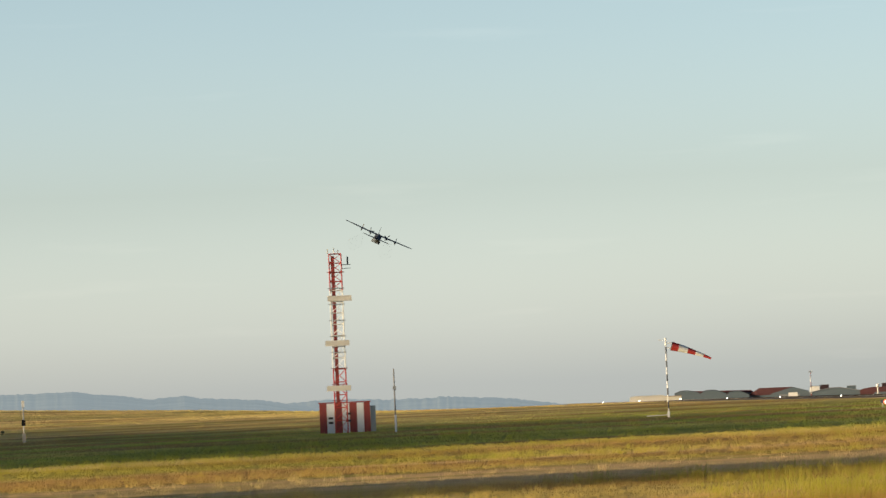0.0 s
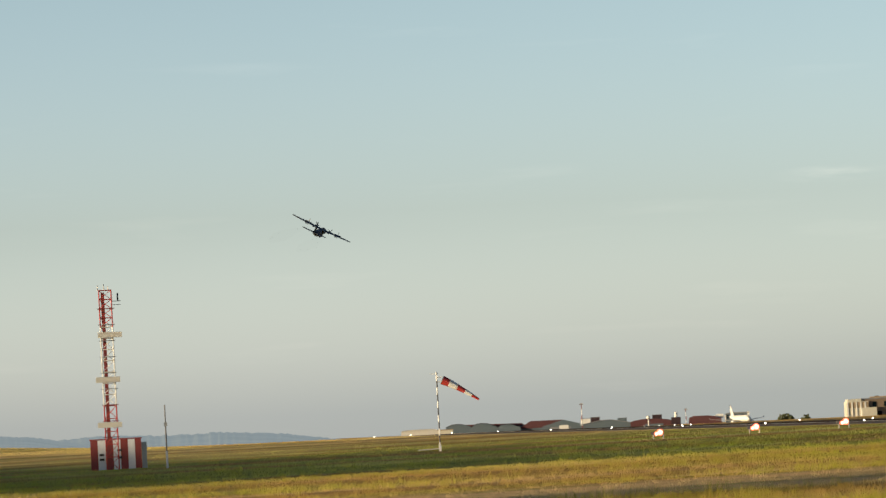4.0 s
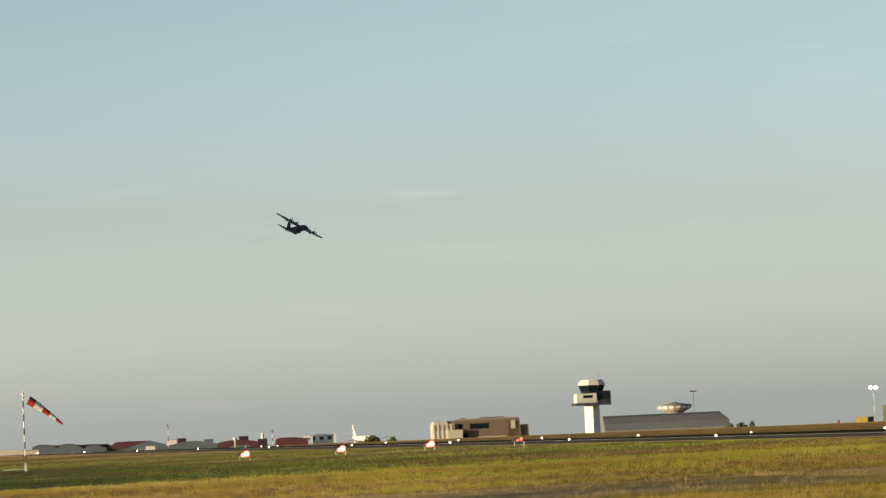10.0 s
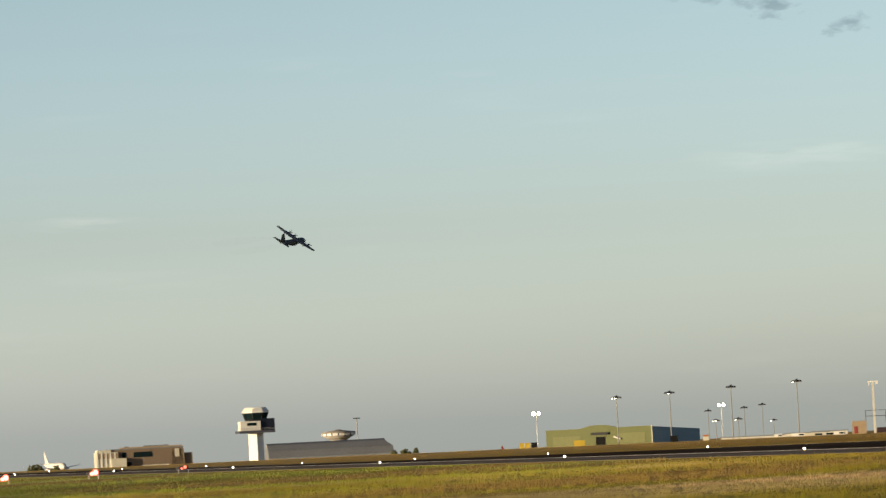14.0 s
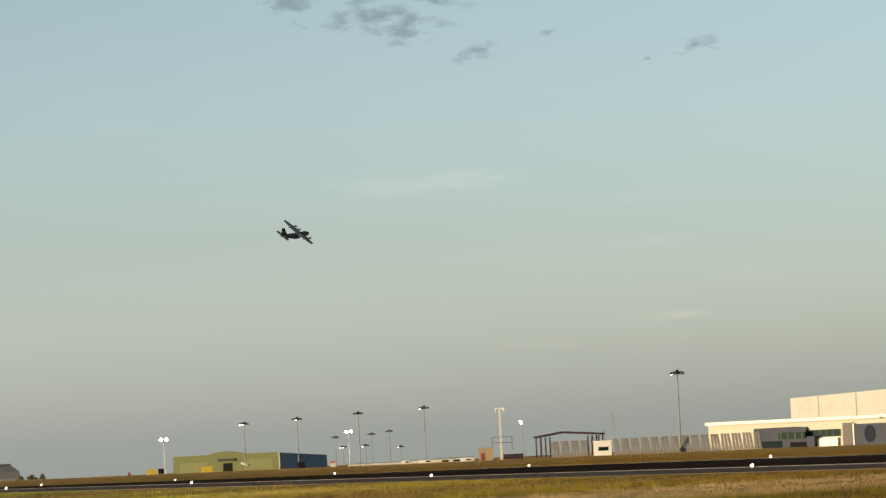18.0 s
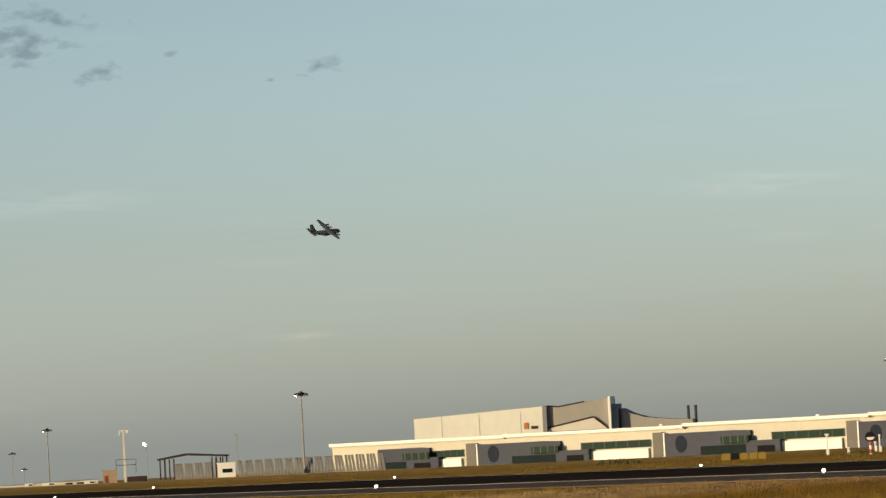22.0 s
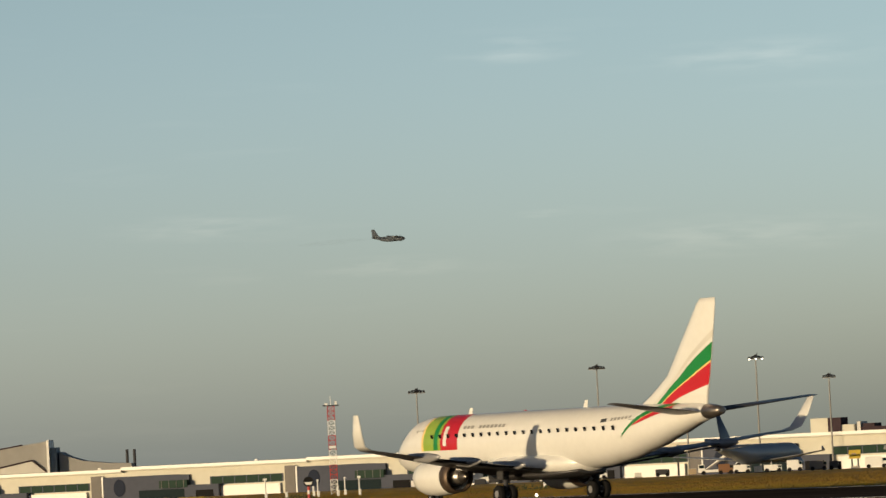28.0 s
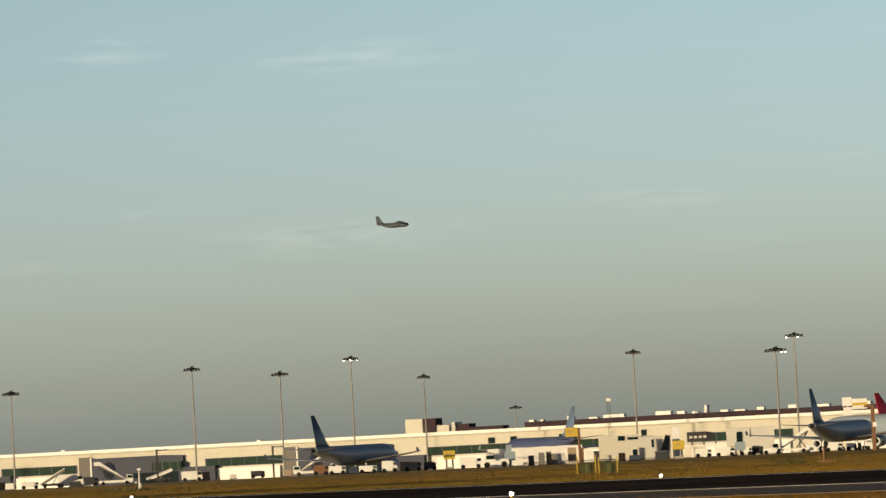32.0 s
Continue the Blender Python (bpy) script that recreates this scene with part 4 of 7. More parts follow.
def middle():
    """Green hangar, masts and small things between the tower and the pier."""
    b, g = site("green_hangar", "olive green hangar with a blue-grey side wall", "hangar", 17.8, 2200, -12)
    h = -2.2 - g
    part("front_wall", Shape().box(0, 0.5, -1, 46, 1.0, h + 1), GREEN_WALL, b)
    part("centre_bow", Shape().prism([(-8, h), (8, h), (5, h + 0.9), (2, h + 1.25), (-2, h + 1.25), (-5, h + 0.9)], 0, 1.0), GREEN_WALL, b)
    part("side_wall", Shape().loft([[(xx, 1.0, -1), (xx, 1.0, h - 0.3), (xx, 107, h - 2.6), (xx, 107, -1)] for xx in (22.5, 23.1)]), BLUE_WALL, b, "blue-grey side wall")
    part("back_wall", Shape().box(0, 107.3, -1, 46, 0.6, h - 2.8 + 1), BLUE_WALL, b)
    part("west_wall", Shape().loft([[(xx, 1.0, -1), (xx, 1.0, h - 0.3), (xx, 107, h - 2.6), (xx, 107, -1)] for xx in (-23.1, -22.5)]), GREEN_WALL, b)
    part("roof", Shape().loft([[(xx, 1.0, h - 0.7), (xx, 1.0, h - 0.4), (xx, 107, h - 2.7), (xx, 107, h - 3.0)] for xx in (-22.4, 22.4)]), SLATE_ROOF, b)
    part("corner_trim", Shape().box(23.1, 0, 0, 0.4, 0.4, h), CREAM, b)
    part("door", Shape().box(0.6, -0.1, -0.5, 3.8, 0.4, h * 0.62), BLACK, b)
    part("sign_board", Shape().box(0.4, -0.6, h * 0.66, 7.5, 0.5, 1.1), DARK_STEEL, b)
    part("panel", Shape().box(-14, -0.06, h * 0.15, 12, 0.1, h * 0.5), GREEN_PANEL, b)
    part("panel", Shape().box(14, -0.06, h * 0.2, 12, 0.1, h * 0.5), GREEN_PANEL, b)
    part("white_pipe", Shape().tube((6.5, -0.5, h * 0.55), (9.5, -0.5, h * 0.42), 0.4), WHITE, b)
    for az, w, m, name in ((16.945, 1.5, YELLOW, "yellow"), (17.01, 1.5, YELLOW, "yellow"), (17.08, 1.8, BLACK, "black"), (17.58, 3.3, YELLOW, "yellow"), (18.63, 2.3, BLACK, "black")):
        r = 1500
        x, y = polar(az, r)
        c = thing("skip_container", name + " steel skip container on the grass crest", "container", x, y, ground(x, y), -az, "skip containers")
        hh = -3.75 - ground(x, y)
        part("body", Shape().box(0, 0.8, 0, w, 1.6, hh, taper=0.94), m, c)
        part("rim", Shape().box(0, 0.8, hh - 0.15, w + 0.1, 1.7, 0.16), m, c)
    p, g = site("sign_pole", "short leaning dark sign on the grass", "sign", 16.725, 1500)
    part("board", Shape().prism([(-0.35, -0.2), (0.75, -0.2), (0.1, 1.7), (-0.25, 1.5)], -0.1, 0.1), DARK_RED, p)
    p, g = site("marker_block", "small orange and white marker block", "marker", 18.98, 1500)
    part("block", Shape().box(0, 0, -0.2, 1.6, 1.0, 1.9), CREAM, p)
    part("cap", Shape().box(0, 0, 1.7, 1.7, 1.1, 0.5), ORANGE, p)
    flood_mast(18.015, 2150, 10.6, (0, 1), 4, 4.4)
    flood_mast(18.604, 2150, 11.5, (1,), 4, 4.6)
    flood_mast(19.284, 2150, 12.6, (), 4, 4.6)
    flood_mast(20.014, 2100, 13.4, (0,), 4, 4.4)
    for az, r, top, lit in ((19.02, 2900, 3.0, ()), (19.10, 2900, -2.6, (0, 1)), (19.42, 2900, 3.8, ()), (19.62, 2900, 5.0, ()), (19.74, 3300, -5.0, (0,)), (19.35, 2700, -2.0, (0,))):
        flood_mast(az, r, top, lit, 3, 4.6, 0.28, "slender grey floodlight mast far off")
    for az, r, top, n in ((17.12, 1900, 5.0, 2), (19.17, 2200, 5.0, 2), (21.1, 1250, 4.4, 1)):
        b, g = site("work_light", "portable light tower with bright lit lamps", "light tower", az, r, 0, "lit light towers")
        part("pole", Shape().tube((0, 0, -0.5), (0, 0, top - g), 0.14 if n > 1 else 0.09, 0.1 if n > 1 else 0.07), STEEL if n > 1 else POLE_GREY, b)
        if n == 1:
            hd = part("lamp", Shape().prism([(-0.2, top - g - 0.5), (0.45, top - g - 0.35), (0.35, top - g), (-0.5, top - g + 0.55), (-0.85, top - g + 0.4)], -0.2, 0.3), POLE_GREY, b, "tilted lamp head")
            part("lens", Shape().prism([(-0.45 + 0.62 * math.cos(0.785 * i) * 0.6 - 0.3 * math.sin(0.785 * i) * 0.8, top - g + 0.62 * -math.cos(0.785 * i) * 0.8 - 0.3 * math.sin(0.785 * i) * 0.6) for i in range(8)], -0.32, -0.22), LAMP_ON, hd)
            continue
        part("crossbar", Shape().box(0, 0, top - g - 0.3, 2.6, 0.15, 0.15), STEEL, b)
        for k in range(n):
            x = (k - (n - 1) / 2) * 1.9
            hd = part("lamp", Shape().box(x, -0.2, top - g - 0.55, 1.5, 0.5, 1.2, taper=0.8), DARK_STEEL, b)
            part("lens", Shape().tube((x, -0.5, top - g), (x, -0.4, top - g), 0.68, n=16), LAMP_ON, hd)
    for az, r, w, m, dz in ((19.55, 2700, 38, PALE, -11.9), (20.1, 2600, 22, CREAM, -10.9), (20.35, 2600, 18, PALE, -10.6)):
        hall("service_shed", "long low pale service shed behind the grass", az, r, w, dz, 10, m, SLATE_ROOF, windows=3 if w < 20 else 0)
    for az, w in ((19.78, 3), (20.0, 5), (20.45, 4)):
        c, g = site("parked_van", "parked white van beside the sheds", "van", az, 2000)
        part("body", Shape().box(0, 0, 0.3, w, 2.0, 2.0), WHITE, c)
        part("window", Shape().box(w * 0.25, -1.02, 1.4, w * 0.4, 0.06, 0.6), GLASS_DARK, c)
        for x in (-w * 0.3, w * 0.3):
            part("wheel", Shape().tube((x, -1.0, 0.35), (x, -0.8, 0.35), 0.35, n=12), BLACK, c)
    # weather mast, brown cabin, canopy, blast fence
    b, g = site("camera_mast", "white steel mast with a platform and cross head", "mast", 20.85, 1200)
    h = 8.2 - g
    part("pole", Shape().box(0, 0, -0.5, 0.6, 0.6, h * 0.98 + 0.5, taper=0.75), PALE, b)
    part("head", Shape().box(0, 0, h - 0.5, 2.3, 0.4, 0.25).box(-0.9, 0, h - 1.4, 0.2, 0.2, 1.1).box(0.9, 0, h - 1.0, 0.5, 0.3, 0.6), WHITE, b)
    part("platform", Shape().box(0.3, 0, h * 0.33, 4.6, 1.4, 0.12).tube((-2.0, -0.7, 0), (-2.0, -0.7, h * 0.44), 0.06).tube((2.6, -0.7, h * 0.2), (2.6, -0.7, h * 0.44), 0.06).tube((-2.0, -0.7, h * 0.44), (2.6, -0.7, h * 0.44), 0.05), DARK_STEEL, b)
    b, g = site("brown_cabin", "brown stone cabin at the foot of the mast", "cabin", 20.68, 1185)
    part("wall", Shape().box(0, 1.5, -0.5, 3.3, 3.0, -1.2 - g + 0.5), TAN, b)
    part("roof", Shape().box(0, 1.5, -1.2 - g, 3.6, 3.3, 0.15), CONCRETE, b)
    part("door", Shape().box(-0.8, -0.04, 0, 0.8, 0.08, 1.9), DARK_RED, b)
    b, g = site("dark_wall", "low dark wall beside the mast", "wall", 20.98, 1195)
    part("wall", Shape().box(0, 0, -0.5, 4.6, 0.5, 2.0), DARK_ROOF, b)
    b, g = site("steel_canopy", "open steel canopy with a dark pitched roof", "canopy", 21.59, 1150, -6)
    h = 0.6 - g
    part("roof", Shape().prism([(-7.6, h), (-7.6, h + 0.35), (-1.5, h + 1.25), (7.5, h + 0.5), (7.5, h + 0.15), (-1.5, h + 0.85)], -1.0, 9.0), DARK_ROOF, b, "dark brown roof")
    for x in (-7.0, -5.9, -4.9, 4.6, 5.6, 7.0):
        for y in (-0.5, 8.5):
            part("post", Shape().box(x, y, -0.5, 0.28, 0.28, h + 0.6), DARK_ROOF, b)
    b, g = site("gate_house", "small white gate house with a dark window", "hut", 21.97, 1120)
    h = -0.5 - g
    part("wall", Shape().box(0, 1.5, -0.5, 3.9, 3.0, h + 0.3), WHITE, b)
    part("roof", Shape().box(0, 1.5, h - 0.2, 4.2, 3.3, 0.18), WHITE, b)
    part("window", Shape().box(0.2, -0.04, h * 0.35, 2.2, 0.08, h * 0.25), GLASS_DARK, b)
    b, g = site("blast_fence", "tall grey slatted jet blast fence", "fence", 22.7, 1350)
    slat = Shape().add([(-0.34, 0, 0), (0.34, 0, 0), (0.34, 1.6, 4.5), (-0.34, 1.6, 4.5), (-0.34, 0.15, 0), (0.34, 0.15, 0), (0.34, 1.75, 4.5), (-0.34, 1.75, 4.5)],
                       [(3, 2, 1, 0), (4, 5, 6, 7), (0, 1, 5, 4), (1, 2, 6, 5), (2, 3, 7, 6), (3, 0, 4, 7)]).mesh("slat", SLAT)
    rib = Shape().prism([(-0.07, 0), (0.07, 0), (0.07, 4.6), (-0.07, 4.6)], 1.2, 1.6).mesh("rib", GREY_WALL)
    for k in range(62):
        x = -30 + 0.87 * k + (0.08 * (k - 50) if k > 50 else 0)
        if -18.6 < x < -13.9:
            continue
        part("slat", slat, SLAT, b, at=pose(x, 0.12 * (k % 3), 0.25, 0, -5 - 2 * (k % 3), 0))
        part("rib", rib, GREY_WALL, b, at=pose(x + 0.43, 0.5, -0.2))
    part("base", Shape().box(-1.0, 1.2, -0.6, 60, 2.6, 0.85), CONCRETE, b)
    for az, r, top in ((22.1, 1400, 6.0), (22.0, 1400, 1.2)):
        b, g = site("thin_mast", "thin grey lattice mast behind the fence", "mast", az, r)
        part("pole", lattice(Shape(), 0.5, -0.5, top - g, 8, 0.05), STEEL, b)
    flood_mast(22.835, 1350, 15.75, (0,), 4, 4.0)


# ---- pier and apron ----
PIER = (629.0, 1471.0, -51.6)


def pier_at(s, y=0.0):
    """World x, y of a place s metres along the pier's front and y metres behind it."""
    a = radians(PIER[2])
    return PIER[0] + s * math.cos(a) - y * math.sin(a), PIER[1] + s * math.sin(a) + y * math.cos(a)


def terminal():
    g = ground(*pier_at(200))
    b = thing("terminal_pier", "long cream terminal pier with window bands and grey gate bays", "terminal", PIER[0], PIER[1], g, PIER[2])
    L, step = 600.0, 60.0
    roof_z = lambda s: 1.8 + 1.05 * min(1, max(0, (s - 70) / 120)) - g
    for k in range(10):
        s0 = k * step
        h = roof_z(s0 + step / 2)
        part("wall", Shape().box(s0 + step / 2, 10, -1.5, step - 0.02, 20, h - 0.9 + 1.5), CREAM, b)
        part("roof_edge", Shape().box(s0 + step / 2, 9.2, h - 0.9, step, 22.6, 0.9), WHITE, b, "white roof edge")
        part("soffit", Shape().box(s0 + step / 2, 9.6, h - 1.15, step, 21.4, 0.25), PALE, b)
    first = [(12.5, 18), ] + [(47 + 62.8 * k, 28) for k in range(5)]
    for n, (s, w) in enumerate(first):
        h = roof_z(s)
        if n:
            part("pier_panel", Shape().box(s + 1.6, -0.7, -1.5, 3.2, 1.4, h - 2.0 + 1.5), GREY_WALL, b, "grey pier panel")
            part("post", Shape().box(s + 3.6, -1.0, -1.5, 0.45, 0.6, h - 2.2 + 1.5), WHITE, b)
        bay = part("gate_bay", Shape().prism([(s + 3.9, -1.5), (s + 3.9 + w, -1.5), (s + 3.9 + w, h - 2.7), (s + 3.9 + w * 0.8, h - 2.45), (s + 3.9, h - 2.5)], -1.2, 0.0), BAY_WALL, b, "slate-blue gate bay wall")
        if n:
            part("oval_sign", Shape().loft([[(s + 9.2 + 1.9 * math.cos(2 * math.pi * i / 20), y, h * 0.42 + 2.6 * math.sin(2 * math.pi * i / 20)) for i in range(20)] for y in (-1.35, -1.2)]), SIGN_BLUE, bay, "dark blue oval sign")
        part("low_glazing", Shape().box(s + 24 if n else s + 13, -1.8, -1.0, 16, 1.2, h * 0.32 + 1.0), GLASS_DARK, bay)
        part("upper_glazing", Shape().box(s + 27.5 if n else s + 18, -2.2, h * 0.36, 9, 2.0, h * 0.22), GLASS_GREEN, bay, "green glass gate box")
        for j in range(4):
            part("mullion", Shape().box((s + 23.8 if n else s + 14.3) + 2.4 * j, -3.24, h * 0.36, 0.16, 0.1, h * 0.22), GREY_WALL, bay)
        part("annex", Shape().box(s + 36.5 if n else s + 20, -1.4, -1.0, 11, 2.8, h * 0.42 + 1), BAY_WALL, bay)
        part("annex_door", Shape().box(s + 37.5 if n else s + 20, -2.86, 0, 5.6, 0.14, h * 0.26), BLACK, bay)
    for n in range(9):
        s, w = (31, 14) if n == 0 else (47 + 62.8 * (n - 1) + 38, 23) if n < 5 else (340 + 40 * (n - 5), 26)
        h = roof_z(s + 10)
        for j in range(6):
            part("window", Shape().box(s + 3.5 + w / 6 * (j + 0.5) - 3, -0.08, h * 0.40, w / 6 - 0.35, 0.2, h * 0.2), GLASS_GREEN, b)
        part("window_surround", Shape().box(s + 0.5 + w / 2, -0.03, h * 0.385, w + 0.6, 0.12, h * 0.23), BAY_WALL, b)
        part("low_wall", Shape().box(s + 1.0 + w / 2, -0.6, -1.5, w - 2, 1.0, h * 0.34 + 1.5), WHITE, b, "white lower wall")
    # dark roof with bright skylight boxes over the far stretch
    part("dark_roof", Shape().box(487, 10, roof_z(505) + 0.02, 236, 17, 1.5), DARK_ROOF, b, "dark sheet roof")
    for s, w, hh in ((371, 1.4, 0.7), (374, 1.0, 0.6), (382.3, 1.6, 1.2), (389, 2.6, 0.6), (395, 6.0, 1.0), (409.4, 4.4, 1.2), (414.5, 2.2, 0.9), (418.6, 1.8, 0.6), (421.7, 0.8, 2.3), (427, 2.2, 0.7), (431.5, 3.0, 0.5), (437.4, 2.0, 0.9), (446.5, 2.2, 1.1), (455, 4.0, 0.8), (466, 5.5, 1.0), (481, 3.0, 0.9), (497, 6.0, 1.0)):
        part("skylight", Shape().box(s, 3.2, roof_z(s) + 1.5, w, 3, hh - 0.1), WHITE, b)
    for s, w, hh, m in ((335, 5.5, 4.0, CREAM), (339.7, 3.9, 4.0, DARK_ROOF), (343.2, 4.5, 1.9, CREAM), (346.6, 1.1, 2.6, PALE), (349.6, 3.4, 2.0, DARK_ROOF), (354.5, 14, 1.0, DARK_ROOF), (368.2, 0.8, 1.5, DARK_STEEL)):
        part("roof_house", Shape().box(s, 8 + (s % 3), roof_z(s), w, 7, hh), m, b)
    for s, d in ((359.5, 2.0), (366, 2.0), (380, 1.4), (404, 1.6), (413, 1.6)):
        part("small_window", Shape().box(s, -0.08, roof_z(s) - 4.0, d, 0.2, 1.7), GLASS_DARK, b)
    for s in (60, 112, 163, 230, 290):
        part("roof_vent", Shape().box(s, 0.5, roof_z(s), 1.0, 0.8, 0.45), WHITE, b)
    # white building behind
    c, g2 = site("white_hall", "large white windowless hall behind the pier", "building", 24.07, 1750, -8)
    top = lambda v: v - g2
    part("wall", Shape().prism([(0, -1), (43.8, -1), (43.8, top(10.6)), (30, top(10.0)), (16, top(9.3)), (0, top(8.6))], 0, 30), HALL_WHITE, c)
    for xx in (9.5, 22.3, 36.4):
        part("panel_joint", Shape().box(xx, -0.03, 0, 0.2, 0.1, top(9.0)), HALL_GREY, c)
    part("vent", Shape().box(38.2, -0.1, top(3.2), 1.5, 0.3, 2.2), ORANGE, c, "orange vent panel")
    part("window", Shape().box(41, -0.06, top(3.2), 2.4, 0.2, 1.0), DARK_ROOF, c)
    part("corner_strip", Shape().box(44.6, 0.5, -1, 1.4, 2, top(10.8) + 1), SLATE_ROOF, c)
    part("wing_wall", Shape().prism([(45.3, -1), (66.2, -1), (66.2, top(12.4)), (60, top(11.6)), (54, top(10.9)), (50, top(10.5)), (47, top(10.3)), (45.3, top(10.8))], 1.5, 25), HALL_GREY, c, "grey wall with a swept roofline")
    part("roof_trim", Shape().tube((45.3, 1.4, top(10.7)), (49, 1.4, top(10.2)), 0.25, n=6).tube((49, 1.4, top(10.2)), (58, 1.4, top(11.5)), 0.25, n=6), DARK_ROOF, c)
    part("swept_gable", Shape().prism([(45.6, top(2.0)), (65.6, top(2.0)), (61, top(6.0)), (45.6, top(3.2))], 0.9, 1.4), PALE, c)
    part("gable_trim", Shape().tube((45.4, 0.8, top(3.3)), (61, 0.8, top(6.2)), 0.3, n=6).tube((61, 0.8, top(6.2)), (66, 0.8, top(2.0)), 0.3, n=6), DARK_ROOF, c)
    part("end_fin", Shape().box(66.6, 8, -1, 0.8, 16, top(12.8) + 1), WHITE, c)
    part("end_block", Shape().box(68.1, 10, -1, 2.0, 14, top(10.2) + 1), BLUE_WALL, c)
    part("low_wing", Shape().prism([(69.8, -1), (94, -1), (94, top(3.7)), (86, top(4.2)), (78, top(5.2)), (73, top(6.8)), (69.8, top(8.6))], 6, 25), HALL_GREY, c)
    for xx in (91.5, 94):
        ch = thing("chimney", "dark steel chimney pipe behind the pier", "chimney", *(c.matrix_basis @ Vector((xx, 20, 0))).to_tuple()[:2], g2, 0, "chimney pair")
        part("pipe", Shape().tube((0, 0, -0.5), (0, 0, 8.4 - g2), 0.5, 0.5, 10), DARK_STEEL, ch)


def stairs_truck(az, r, flip=1, label="white passenger stairs truck parked on the apron"):
    b, g = site("stairs_truck", label, "stairs truck", az, r, 0, "passenger stairs")
    part("chassis", Shape().box(0, 0, 0.5, 7.0, 2.2, 0.5), WHITE, b)
    part("cab", Shape().box(flip * -3.0, 0, 0.6, 1.4, 2.2, 1.5, taper=0.9), WHITE, b)
    part("cab_window", Shape().box(flip * -3.0, -1.06, 1.35, 1.0, 0.1, 0.6), GLASS_DARK, b)
    part("flight", Shape().prism([(flip * -2.6, 0.9), (flip * -2.2, 0.9), (flip * 3.4, 4.2), (flip * 4.4, 4.2), (flip * 4.4, 5.0), (flip * 3.2, 5.0)], -1.0, 1.0), WHITE, b, "white covered flight of stairs")
    part("flight_side", Shape().prism([(flip * -2.2, 1.1), (flip * -1.8, 1.0), (flip * 3.5, 4.1), (flip * 3.3, 4.3)], -1.06, -1.0), GREY_WALL, b)
    part("strut", Shape().tube((flip * 1.0, 0, 0.9), (flip * 3.3, 0, 4.0), 0.12).tube((flip * 3.0, 0, 0.9), (flip * 1.4, 0, 3.0), 0.1), DARK_STEEL, b)
    for x in (-2.6, 2.4):
        for y in (-1.0, 1.0):
            part("wheel", Shape().tube((x, y - 0.12, 0.42), (x, y + 0.12, 0.42), 0.42, n=12), BLACK, b)


def van(az, r, w=5.0, h=2.2, m=None, label="white service van parked on the apron", name="service_van", cab=1):
    b, g = site(name, label, "van", az, r, 0, "apron vehicles")
    part("body", Shape().box(-0.1 * w * cab, 0, 0.35, w * 0.74, 2.0, h - 0.35), m or WHITE, b)
    part("cab", Shape().box(cab * w * 0.38, 0, 0.35, w * 0.24, 1.9, h * 0.72, taper=0.86), m or WHITE, b)
    part("window", Shape().box(cab * w * 0.38, -0.92, h * 0.62, w * 0.17, 0.12, h * 0.24), GLASS_DARK, b)
    for x in (-w * 0.32, w * 0.34):
        for y in (-0.9, 0.9):
            part("wheel", Shape().tube((x, y - 0.12, 0.4), (x, y + 0.12, 0.4), 0.42, n=12), BLACK, b)


def crate(az, r, w, h, m, label, name="cargo_crate", category="crate"):
    b, g = site(name, label, category, az, r, 0, "apron crates")
    part("body", Shape().box(0, 0.8, 0.15, w, 1.6, h - 0.15), m, b)
    part("pallet", Shape().box(0, 0.8, 0, w + 0.2, 1.7, 0.15), DARK_STEEL, b)
    part("rim", Shape().box(0, 0.8, h, w + 0.08, 1.68, 0.06), STEEL, b)


